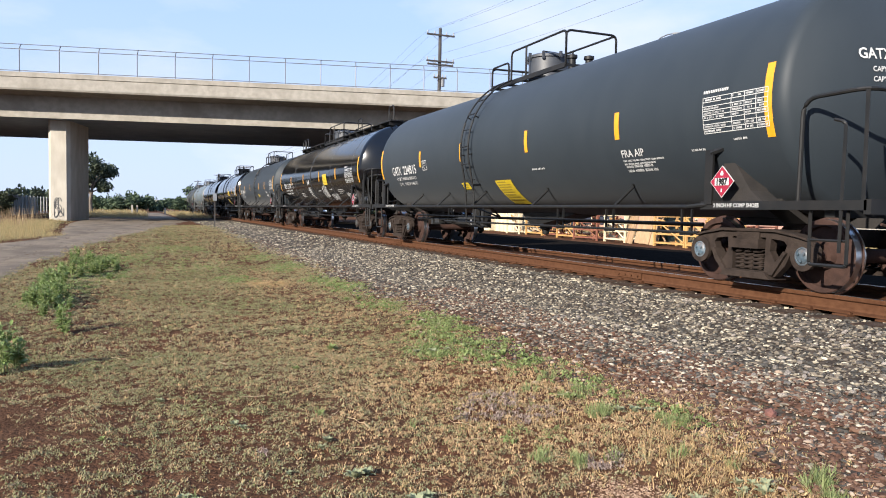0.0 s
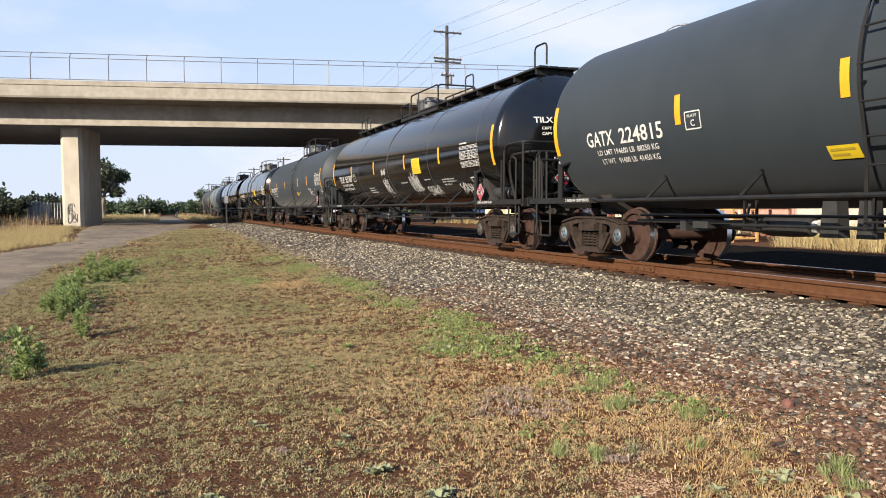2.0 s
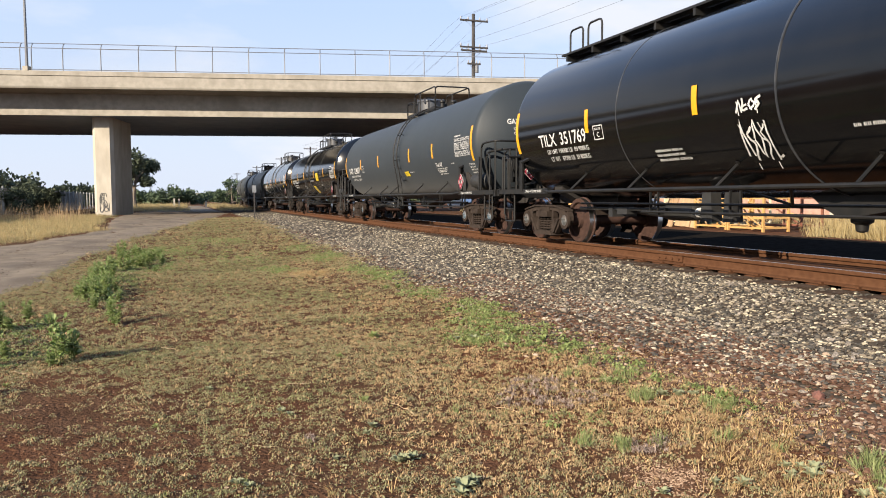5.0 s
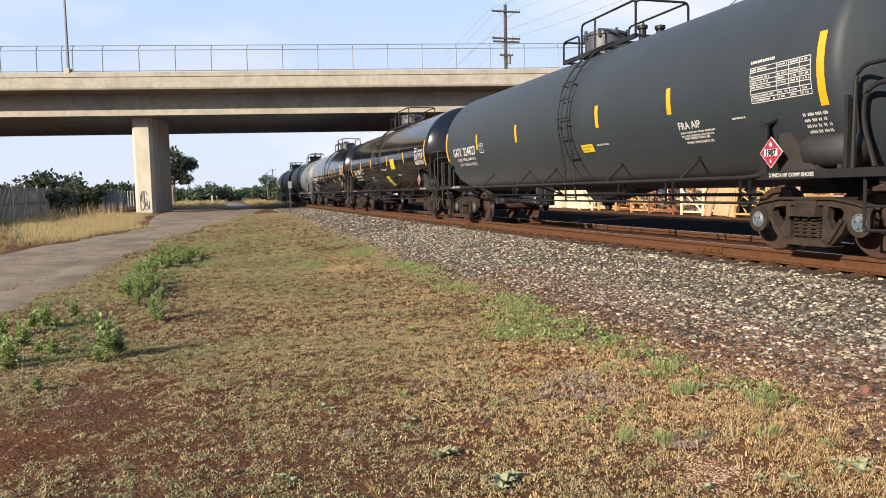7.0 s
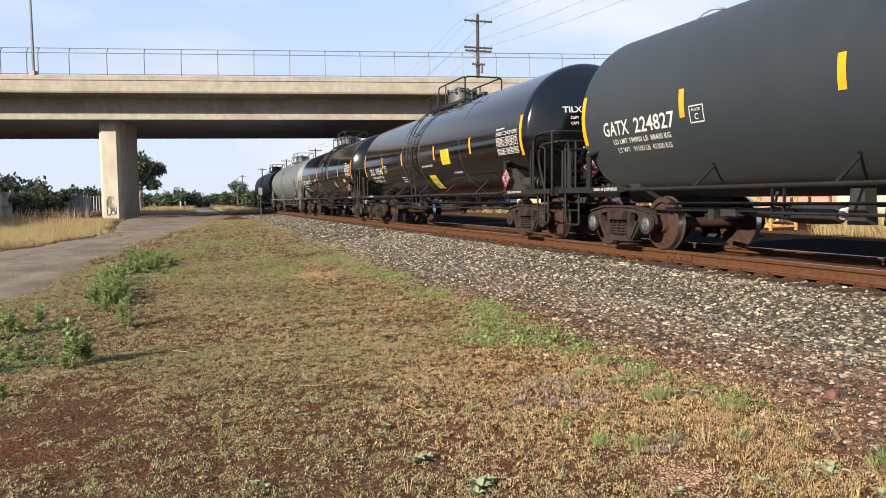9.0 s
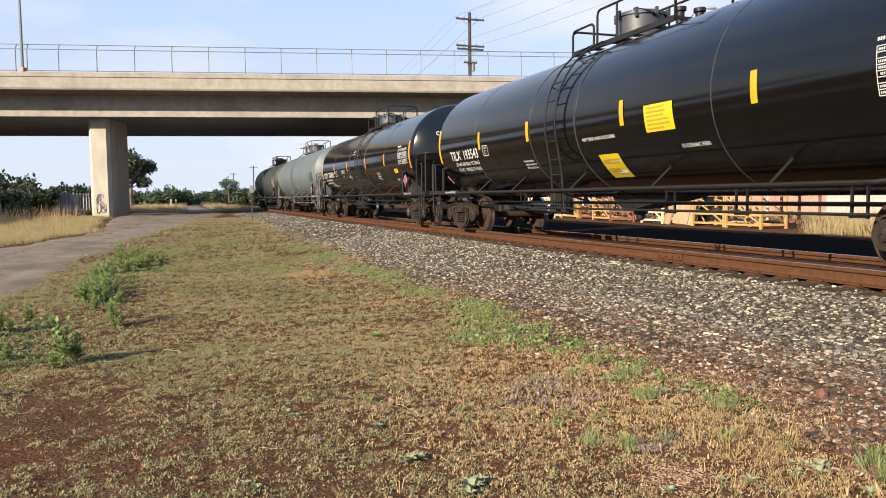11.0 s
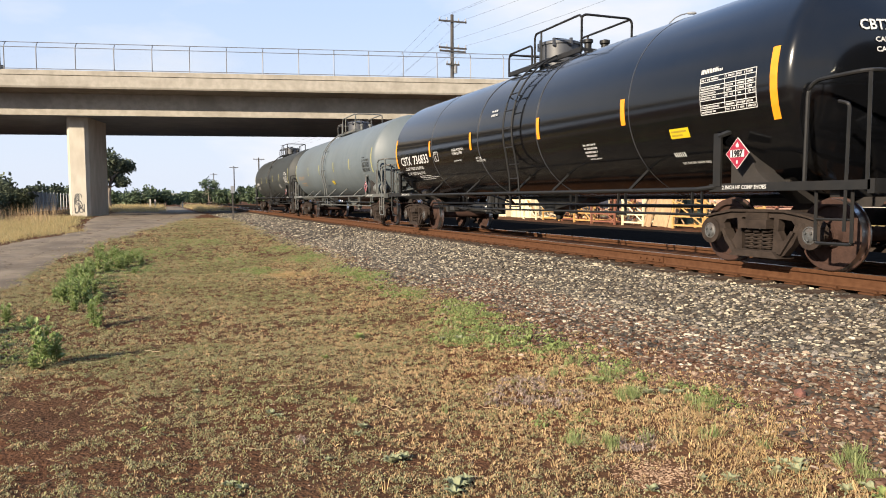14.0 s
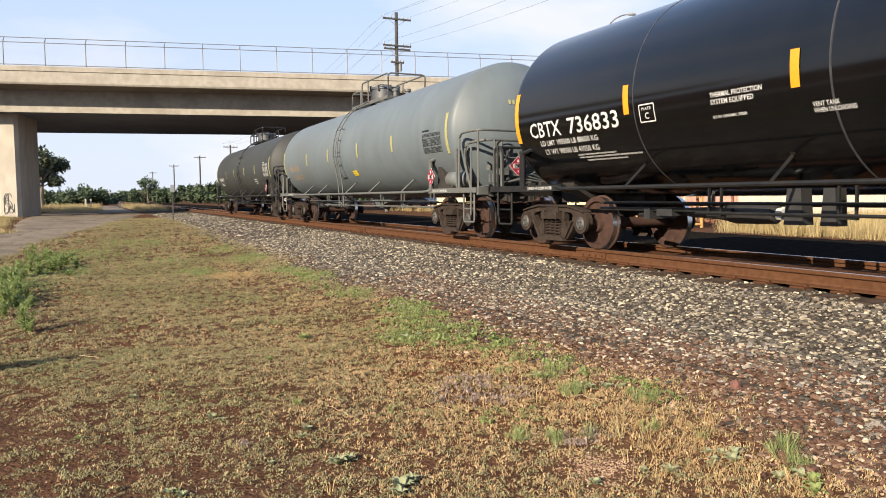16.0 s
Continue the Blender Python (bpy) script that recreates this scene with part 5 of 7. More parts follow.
def head_y(r):
    """How far the dished head stands out at radius r from the axis."""
    c = TANK_HALF - math.sqrt((HEAD_D - HEAD_K) ** 2 - (TANK_R - HEAD_K) ** 2)
    if r < HEAD_D * math.sin(HEAD_A): return c + math.sqrt(HEAD_D ** 2 - r * r)
    return TANK_HALF + math.sqrt(max(0, HEAD_K ** 2 - (r - TANK_R + HEAD_K) ** 2))


BELLY, CROWN = 0.905, 0.968


def flatten(bm):
    """The shell is a little lower than it is wide, most of all below."""
    for v in bm.verts: v.co.z = TANK_ZC + (v.co.z - TANK_ZC) * (BELLY if v.co.z < TANK_ZC else CROWN)


def tank_mesh(mat):
    bm = bmesh.new()
    prof = [(-head_y(r), r) for r in [0.02] + [HEAD_D * math.sin(HEAD_A) * i / 8 for i in range(1, 9)]]
    for i in range(1, 11):
        th = HEAD_A + (math.pi / 2 - HEAD_A) * i / 10
        prof.append((-TANK_HALF - HEAD_K * math.cos(th), TANK_R - HEAD_K + HEAD_K * math.sin(th)))
    prof += [(-TANK_HALF + 0.05, TANK_R), (-4.8, TANK_R), (-2.4, TANK_R - .003), (0, TANK_R - .012), (2.4, TANK_R - .003), (4.8, TANK_R)]
    prof += [(-a, r) for a, r in prof[:20][::-1]]
    lathe(bm, prof, 96, "y", (0, 0, TANK_ZC))
    flatten(bm)
    return mesh_of("tank", bm, mat, 50)


def on_tank(v, z, lift=0.004, side=-1):
    """A point on the shell's side at length v and height z."""
    k = BELLY if z < TANK_ZC else CROWN
    c = max(-1, min(1, (z - TANK_ZC) / TANK_R / k)); a = math.asin(c)
    r = TANK_R + lift
    return Vector((side * r * math.cos(a), v, TANK_ZC + r * k * math.sin(a)))


def decal(v0, v1, z0, z1, lift=0.004, side=-1, shear=0.0, rows=5):
    """A curved strip on the shell."""
    bm = bmesh.new(); g = []
    for i in range(rows + 1):
        z = z0 + (z1 - z0) * i / rows; sh = shear * i / rows
        g.append([bm.verts.new(on_tank(v0 + sh, z, lift, side)), bm.verts.new(on_tank(v1 + sh, z, lift, side))])
    for a, b in zip(g, g[1:]): bm.faces.new((a[0], a[1], b[1], b[0]))
    return bm


def wheelset_mesh():
    bm = bmesh.new()
    for s in (-1, 1):
        x = s * 0.754
        prof = [(x + s * 0.09, 0.10), (x + s * 0.09, 0.14), (x + s * 0.03, 0.16), (x + s * 0.02, 0.33), (x + s * 0.065, 0.345), (x + s * 0.065, WHEEL_R - 0.012), (x + s * 0.055, WHEEL_R), (x - s * 0.035, WHEEL_R + 0.004), (x - s * 0.045, WHEEL_R + 0.026), (x - s * 0.068, WHEEL_R + 0.026), (x - s * 0.07, 0.35), (x - s * 0.04, 0.32), (x - s * 0.04, 0.15), (x - s * 0.08, 0.13)]
        lathe(bm, prof, 40, "x")
    tube(bm, [(-0.95, 0, 0), (0.95, 0, 0)], 0.085, 14)
    me = mesh_of("wheelset", bm, [MAT_WHEEL, MAT_SHINE], 35)
    for p in me.polygons:
        r = math.hypot(p.center.y, p.center.z)
        if r > WHEEL_R - 0.008 and abs(p.normal.x) < 0.6: p.material_index = 1
    return me


def bearing_mesh(mat):
    bm = bmesh.new()
    lathe(bm, [(-1.142, 0.03), (-1.142, 0.062), (-1.132, 0.078), (-1.125, 0.085), (-1.132, 0.09), (-1.127, 0.104), (-1.02, 0.11)], 22, "x")
    for k in range(3):
        a = 2 * math.pi * k / 3 + 0.5
        lathe(bm, [(-1.160, 0.017), (-1.138, 0.018)], 6, "x", (0, 0.046 * math.cos(a), 0.052 * math.sin(a)))
    return mesh_of("bearing_cap", bm, mat, 40)


MAT_CAP = surface("blue_grey_bearing_cap", (0.03, 0.05, 0.068), (0.075, 0.10, 0.12), 20, rough=0.5, col3=(0.10, 0.08, 0.07), scale3=9, amount3=0.7, rand=0.25)

MAT_CAP_DULL = surface("dull_grey_bearing_cap", (0.026, 0.028, 0.029), (0.055, 0.057, 0.057), 20, rough=0.6, col3=(0.05, 0.036, 0.028), scale3=9, amount3=0.7, rand=0.25)


def plate_with_holes(bm, outer, holes, x0, x1):
    """A thick plate in the y-z plane with windows through it."""
    edges = []
    for loop in [outer] + holes:
        vs = [bm.verts.new((x0, y, z)) for y, z in loop]
        edges += [bm.edges.new((vs[i], vs[(i + 1) % len(vs)])) for i in range(len(vs))]
    fill = bmesh.ops.triangle_fill(bm, use_beauty=True, edges=edges)
    faces = [g for g in fill["geom"] if isinstance(g, bmesh.types.BMFace)]
    ext = bmesh.ops.extrude_face_region(bm, geom=faces)
    for g in ext["geom"]:
        if isinstance(g, bmesh.types.BMVert): g.co.x = x1


def side_frame_mesh():
    """Cast side frame with two windows, a spring opening and pedestal jaws."""
    bm = bmesh.new()
    half = [(0.92, 0.345), (0.965, 0.42), (0.96, 0.51), (0.91, 0.58), (0.74, 0.635), (0.42, 0.70)]
    under = [(0.32, 0.13), (0.42, 0.155), (0.56, 0.30), (0.62, 0.42), (0.68, 0.35), (0.80, 0.315)]
    outer = [(-y, z) for y, z in under] + [(-y, z) for y, z in half] + half[::-1] + under[::-1]
    win = [(0.34, 0.60), (0.53, 0.58), (0.575, 0.53), (0.53, 0.41), (0.42, 0.31), (0.33, 0.45)]
    holes = [win, [(-y, z) for y, z in win], [(-0.25, 0.21), (0.25, 0.21), (0.265, 0.61), (-0.265, 0.61)]]
    plate_with_holes(bm, outer, holes, -1.10, -1.0)
    # flange along the top and the bottom, spring seat
    prism(bm, [(-0.40, 0.12), (0.40, 0.12), (0.31, 0.20), (-0.31, 0.20)], -1.17, -0.9, "x")
    prism(bm, [(-0.88, 0.595), (-0.74, 0.63), (-0.42, 0.68), (0.42, 0.68), (0.74, 0.63), (0.88, 0.595), (0.86, 0.625), (0.74, 0.655), (0.42, 0.712), (-0.42, 0.712), (-0.74, 0.655), (-0.86, 0.625)], -1.14, -0.96, "x")
    for s in (-1, 1):
        prism(bm, [(s * 0.33, 0.18), (s * 0.40, 0.17), (s * 0.59, 0.44), (s * 0.55, 0.46)], -1.135, -0.98, "x")
        lathe(bm, [(-1.125, 0.15), (-1.125, 0.168), (-1.08, 0.172)], 20, "x", (0, s * AXLE, WHEEL_R))
    me = mesh_of("side_frame", bm, MAT_TRUCK, 30)
    return me


def spring_mesh():
    bm = bmesh.new()
    for yy in (0.0,):
        pts = [(-1.06 + 0.062 * math.cos(t), yy + 0.062 * math.sin(t), 0.22 + 0.24 * t / (2 * math.pi * 5)) for t in [2 * math.pi * 5 * i / 50 for i in range(51)]]
        tube(bm, pts, 0.016, 5)
    return mesh_of("coil_spring", bm, MAT_TRUCK, 60)


def bolster_mesh():
    bm = bmesh.new()
    box(bm, (0, 0, 0.60), (2.24, 0.36, 0.20)); box(bm, (0, 0, 0.76), (0.5, 0.44, 0.14))
    for s in (-1, 1): box(bm, (s * 1.09, 0, 0.53), (0.20, 0.46, 0.11))
    # brake beams and rods
    for s in (-1, 1):
        tube(bm, [(-0.8, s * 0.36, 0.38), (0, s * 0.30, 0.36), (0.8, s * 0.36, 0.38)], 0.045, 6)
        box(bm, (-0.76, s * 0.42, 0.42), (0.10, 0.06, 0.26)); box(bm, (0.76, s * 0.42, 0.42), (0.10, 0.06, 0.26))
    tube(bm, [(0.12, -0.5, 0.40), (0.12, 0.5, 0.36)], 0.03, 6)
    return mesh_of("truck_bolster", bm, MAT_TRUCK, 30)


SPIN = []


def add_truck(car, y, k):
    cap = MAT_CAP if k in (0, 2) else MAT_TRUCK if k == 3 else MAT_CAP_DULL
    bol = child("truck_bolster", cached("bolster", bolster_mesh), car, pose(0, y + 0.1, 0), "rusty cast-steel bolster of the wheel truck")
    for s in (0, 180):
        child("side_frame", cached("side_frame", side_frame_mesh), bol, pose(0, 0, 0, 0, 0, s))
        for yy in (-0.14, 0.0, 0.14): child("coil_spring", cached("spring", spring_mesh), bol, pose(0, yy, 0, 0, 0, s))
    for a in (-AXLE, AXLE):
        w = child("wheelset", cached("wheelset", wheelset_mesh), bol, pose(0, a, WHEEL_R), "pair of rusty steel wheels on an axle")
        SPIN.append((w, a))
        for s in (0, 180):
            child("bearing_cap", cached("bearing_" + cap.name, lambda: bearing_mesh(cap)), bol, pose(0, a, WHEEL_R, 0, 0, s))


def text_flat(s, height, bold=0.012, squeeze=1.0):
    """Flat letters: vertices (along, up) and faces, of that cap height, starting at 0."""
    cu = bpy.data.curves.new("letters", "FONT")
    cu.body, cu.size, cu.resolution_u, cu.offset = s, height / 0.69, 2, bold
    ob = new("letters", cu)
    me = bpy.data.meshes.new_from_object(ob.evaluated_get(bpy.context.evaluated_depsgraph_get()))
    vs = [(v.co.x * squeeze, v.co.y) for v in me.vertices]; fs = [tuple(p.vertices) for p in me.polygons]
    bpy.data.objects.remove(ob); bpy.data.curves.remove(cu); bpy.data.meshes.remove(me)
    return vs, fs


def letters(car, s, v, z, height, width=None, name="lettering", mat=None, lift=0.012, blocks=0):
    """Letters stencilled on the near side, from v towards the front of the car; width: total length."""
    key = ("txt", s, height)
    vs, fs = cached(key, lambda: text_flat(s, height, min(0.004, height * 0.018)))
    if not vs: return None
    w0 = max(x for x, _ in vs)
    k = (width / w0) if width else 0.8
    bm = bmesh.new()
    bv = [bm.verts.new(on_tank(v - x * k, z + y, lift)) for x, y in vs]
    for f in fs:
        try: bm.faces.new([bv[i] for i in f])
        except ValueError: pass
    return part(name, bm, mat or MAT_WHITE, car, "white stencilled lettering")


def bars(car, v, z, width, rows, height=0.05, gap=0.045, name="small_print", lift=0.008, seed=0, words=4, mat=None):
    """Lines of small print that cannot be read, as bars of word length."""
    rng = random.Random(seed * 31 + int(v * 100) + int(z * 1000))
    bm = bmesh.new()
    for r in range(rows):
        zz = z - r * (height + gap); x = 0.0; end = width * rng.uniform(0.75, 1.0)
        while x < end:
            w = min(width / words * rng.uniform(0.5, 1.2), end - x); u = 0.0
            while w > 0.02 and u < w - 0.3 * height:
                a, b = x + u, x + u + height * rng.uniform(0.35, 0.5); e = zz + height * rng.choice((1.0, 1.0, 0.85))
                bm.faces.new([bm.verts.new(on_tank(v - q, h, lift)) for q, h in ((a, zz), (b, zz), (b, e), (a, e))])
                u += height * 0.68
            x += w + height * 0.6
    return tagged(part(name, bm, mat or MAT_WHITE, car, "lines of small white stencilled print"), kind="stuff")


def stroke(bm, pts, w, lift=0.006):
    """A painted line over the shell through (v, z) points."""
    prev = None
    for i, (v, z) in enumerate(pts):
        a = pts[max(0, i - 1)]; b = pts[min(len(pts) - 1, i + 1)]
        dv, dz = b[0] - a[0], b[1] - a[1]; n = math.hypot(dv, dz) or 1
        pv, pz = -dz / n * w / 2, dv / n * w / 2
        cur = [bm.verts.new(on_tank(v + pv, z + pz, lift)), bm.verts.new(on_tank(v - pv, z - pz, lift))]
        if prev: bm.faces.new((prev[0], prev[1], cur[1], cur[0]))
        prev = cur


def stencil_table(car, v0, v1, z0, z1, mat=None):
    """Ruled inspection table: frame, rules and filled cells."""
    bm = bmesh.new(); t = 0.009
    rows, cols = 8, (0.0, 0.46, 0.66, 0.83, 1.0)
    for i in range(rows + 1):
        z = z0 + (z1 - z0) * i / rows
        stroke(bm, [(v0, z), ((v0 + v1) / 2, z), (v1, z)], t)
    for c in cols:
        v = v0 + (v1 - v0) * c
        stroke(bm, [(v, z0 + (z1 - z0) * k / 4) for k in range(5)], t)
    rng = random.Random(int(v0 * 100)); hh = (z1 - z0) / rows * 0.42; step = hh * 0.75
    for i in range(rows):
        zc = z0 + (z1 - z0) * (i + 0.5) / rows
        if i in (2, 6): continue
        for a, b in zip(cols, cols[1:]):
            u, e = abs(v1 - v0) * a + 0.02, abs(v1 - v0) * (a + (b - a) * rng.uniform(0.6, 0.9))
            while u < e:
                if rng.random() > 0.12: stroke(bm, [(v0 - u, zc), (v0 - u - step * 0.62, zc)], hh)
                u += step
    u = 0.0
    while u < abs(v1 - v0) * 0.4: stroke(bm, [(v0 - u, z1 + 0.07), (v0 - u - 0.02, z1 + 0.07)], 0.035); u += 0.03
    return part("stencil_table", bm, mat or MAT_WHITE, car, "white ruled inspection table")


def diamond_mesh(num):
    """Hazard placard: white-edged red diamond with a white number panel; lies in the y-z plane, facing -x."""
    bm = bmesh.new()
    def quad(r, x, mi):
        f = bm.faces.new([bm.verts.new((x, r * c, r * d)) for c, d in ((0, -1), (1, 0), (0, 1), (-1, 0))]); f.material_index = mi
    def rect(y0, y1, z0, z1, x, mi):
        f = bm.faces.new([bm.verts.new((x, a, b)) for a, b in ((y0, z0), (y1, z0), (y1, z1), (y0, z1))]); f.material_index = mi
    box(bm, (0.012, 0, 0), (0.016, 0.26, 0.26), Euler((radians(45), 0, 0)).to_matrix())
    quad(0.195, 0.001, 0); quad(0.185, -0.002, 1); rect(-0.115, 0.115, -0.045, 0.045, -0.005, 0); rect(-0.012, 0.012, -0.125, -0.085, -0.005, 0)
    prism(bm, [(-0.02, 0.075), (0.02, 0.075), (0.028, 0.10), (0.0, 0.135), (-0.026, 0.10)], -0.006, -0.004, "x")
    vs, fs = text_flat(num, 0.075, 0.006); w = max(x for x, _ in vs)
    bv = [bm.verts.new((-0.008, 0.095 - x / w * 0.19, y - 0.0375)) for x, y in vs]
    for f in fs:
        fc = bm.faces.new([bv[i] for i in f]); fc.material_index = 2
    return mesh_of("hazard_placard", bm, [MAT_WHITE, MAT_RED, MAT_STEEL_BLACK])


MAT_RED = surface("red_placard", (0.22, 0.008, 0.026), (0.18, 0.007, 0.022), 20, rough=0.45)
MAT_SIGN_YELLOW = surface("yellow_sign_vinyl", (0.45, 0.33, 0.01), (0.40, 0.29, 0.01), 8, rough=0.45)
MAT_FADED_YELLOW = surface("faded_yellow_paint", (0.24, 0.22, 0.08), (0.19, 0.185, 0.08), 14, rough=0.6)
MAT_INK = surface("dark_print", (0.22, 0.16, 0.012), (0.27, 0.20, 0.016), 30, rough=0.7)
MAT_SADDLE = surface("dusty_brown_steel", (0.0075, 0.0060, 0.0050), (0.0135, 0.0105, 0.0086), 5, rough=0.85, bump=0.1, bscale=30)
MAT_RES = surface("pale_grey_reservoir_paint", (0.075, 0.086, 0.086), (0.10, 0.112, 0.11), 7, rough=0.6, col3=(0.07, 0.06, 0.05), scale3=2.5, amount3=0.5)
MAT_AIR = surface("dusty_grey_steel", (0.010, 0.0105, 0.011), (0.018, 0.0175, 0.017), 6, rough=0.6)


def yellow_notice(car, v0, v1, z0, z1, lines=5, shear=0.0, seed=1):
    pl = part("notice", decal(v0, v1, z0, z1, 0.006, shear=shear), MAT_SIGN_YELLOW, car, "yellow printed notice")
    bm = bmesh.new(); rng = random.Random(seed)
    for i in range(lines):
        k = (i + 0.8) / (lines + 0.6); z = z0 + (z1 - z0) * k; sh = shear * k
        a = 0.08; e = rng.uniform(0.6, 0.92)
        stroke(bm, [(v0 + (v1 - v0) * a + sh, z), (v0 + (v1 - v0) * e + sh, z)], (z1 - z0) / lines * 0.36, 0.009)
    child("print", mesh_of("print", bm, MAT_INK), pl)


def hoop(pts, r=0.024, seg=8, bend=0.12):
    """A pipe with rounded bends through pts."""
    pts = [Vector(p) for p in pts]; out = [pts[0]]
    for a, b, c in zip(pts, pts[1:], pts[2:]):
        d1 = min(bend, (a - b).length * 0.45); d2 = min(bend, (c - b).length * 0.45)
        p, q = b + (a - b).normalized() * d1, b + (c - b).normalized() * d2
        for k in range(6):
            t = k / 5; out.append((1 - t) ** 2 * p + 2 * t * (1 - t) * b + t * t * q)
    out.append(pts[-1])
    bm = bmesh.new(); tube(bm, out, r, seg)
    return bm


def curved_ladder(car, v, steel, side=-1):
    lad = None
    angs = [radians(a) for a in range(68, -63, -6)]
    w = 0.19; off = TANK_R + 0.09
    bottom = TANK_ZC + off * math.sin(angs[-1])
    for s in (-1, 1):
        pts = [(side * off * math.cos(a), v + s * w, TANK_ZC + off * math.sin(a)) for a in angs]
        pts = [p for p in pts if p[2] > 1.72] + [(side * 1.46, v + s * w, 1.3), (side * 1.42, v + s * w * 1.15, 0.62)]
        bm = bmesh.new(); tube(bm, pts, 0.019, 6)
        if lad is None:
            lad = part("ladder", bm, steel, car, "black steel ladder curved over the tank side")
        else:
            child("ladder_rail", mesh_of("ladder_rail", bm, steel, 40), lad)
    me = None
    zs = [0.70, 0.98, 1.26, 1.54]
    spots = [(side * 1.45, z) for z in zs] + [(side * off * math.cos(radians(a)), TANK_ZC + off * math.sin(radians(a))) for a in (-12, 1, 14, 27, 40, 53, 65)]
    bm = bmesh.new(); tube(bm, [(0, v - w - 0.02, 0), (0, v + w + 0.02, 0)], 0.013, 6); me = mesh_of("rung", bm, steel)
    for x, z in spots: child("rung", me, lad, pose(x, 0, z))
    for a in (-5, 25, 55):
        for s in (-1, 1):
            bm = bmesh.new(); ca, sa = math.cos(radians(a)), math.sin(radians(a))
            tube(bm, [(side * TANK_R * ca, v + s * w, TANK_ZC + TANK_R * sa), (side * off * ca, v + s * w, TANK_ZC + off * sa)], 0.014, 5)
            child("standoff", mesh_of("standoff", bm, steel), lad)


MAT_DOME = surface("blue_grey_housing_paint", (0.030, 0.035, 0.044), (0.045, 0.05, 0.06), 5, rough=0.5, col3=(0.03, 0.026, 0.022), scale3=1.5, amount3=0.5)


def manway(car, v, steel, r=0.43, z0=3.62, z1=4.16):
    bm = bmesh.new(); lathe(bm, [(z0, r), (z1 - 0.08, r), (z1 - 0.08, r + 0.03), (z1 - 0.03, r + 0.03), (z1, r - 0.04), (z1 + 0.02, 0.05)], 28, "z", (0, v, 0))
    for k in range(8):
        a = 2 * math.pi * k / 8; box(bm, ((r + 0.03) * math.cos(a), v + (r + 0.03) * math.sin(a), z1 - 0.06), (0.05, 0.05, 0.16))
    ob = part("manway", bm, MAT_DOME, car, "dark steel manway housing on top of the tank", 40)
    bm = bmesh.new(); box(bm, (0, v + 0.1, z1 + 0.05), (0.10, 0.34, 0.06)); tube(bm, [(-0.16, v, z1 + 0.03), (-0.16, v, z1 + 0.09), (0.16, v, z1 + 0.09), (0.16, v, z1 + 0.03)], 0.015, 6)
    child("lid_clamp", mesh_of("lid_clamp", bm, steel), ob)


def top_platform(car, steel, va, m1, m2, vb, high=4.27, half=0.56):
    """Grating round the manway with pipe railings in two bays; va > m1 > m2 > vb along the car."""
    z = 3.66
    bm = bmesh.new(); box(bm, (-half, (va + vb) / 2, z), (0.05, va - vb, 0.09)); plat = part("top_platform", bm, steel, car, "steel grating walkway round the manway")
    bm = bmesh.new(); box(bm, (half, (va + vb) / 2, z), (0.05, va - vb, 0.09)); child("platform_beam", mesh_of("platform_beam", bm, steel), plat)
    bm = bmesh.new(); box(bm, (0, 0, 0), (0.008, va - vb, 0.03)); slat = mesh_of("grating_bar", bm, steel)
    for x in (-0.52, -0.47, 0.47, 0.52): child("grating_bar", slat, plat, pose(x, (va + vb) / 2, z + 0.03))
    bm = bmesh.new(); box(bm, (0, 0, 0), (half * 2, 0.03, 0.05)); cross = mesh_of("cross_bar", bm, steel)
    for i in range(6): child("cross_bar", cross, plat, pose(0, va + (vb - va) * i / 5, z))
    for x in (-half, half):
        # a low bay at the ladder, a tall one past the manway
        for a, b, top in ((va, m1 + 0.12, high - 0.16), (m1, vb, high + 0.04)):
            child("railing", mesh_of("railing", hoop([(x, a, z), (x, a, top), (x, b, top), (x, b, z)], 0.023), steel, 40), plat)
        bm = bmesh.new(); tube(bm, [(x, m2 + 0.45, z), (x, m2 + 0.45, high + 0.04)], 0.021, 6); child("railing_post", mesh_of("railing_post", bm, steel), plat)
    for v, top in ((va, high - 0.16), (vb, high + 0.04)):
        child("railing", mesh_of("railing", hoop([(-half, v, z), (-half, v, top), (half, v, top), (half, v, z)], 0.023), steel, 40), plat)
    for x, y in ((-0.2, vb + 0.35), (0.15, vb + 0.3)):
        bm = bmesh.new(); lathe(bm, [(3.66, 0.07), (3.85, 0.07), (3.87, 0.10), (3.93, 0.10), (3.95, 0.03)], 10, "z", (x, y, 0))
        child("valve", mesh_of("valve", bm, steel, 40), plat, None, "small relief valve")


def truck_cover(e):
    """Saddle between the tank and the bolster, above one truck."""
    bm = bmesh.new(); y = e * TRUCK_Y
    o = []
    for i in range(13):
        a = radians(-55 - 70 * i / 12); o.append((TANK_R * 0.99 * math.cos(a), TANK_ZC + TANK_R * 0.99 * BELLY * math.sin(a)))
    prism(bm, o + [(-0.86, 1.0), (-0.45, 0.78), (0.45, 0.78), (0.86, 1.0)], y - 0.16, y + 0.16, "y")
    return bm


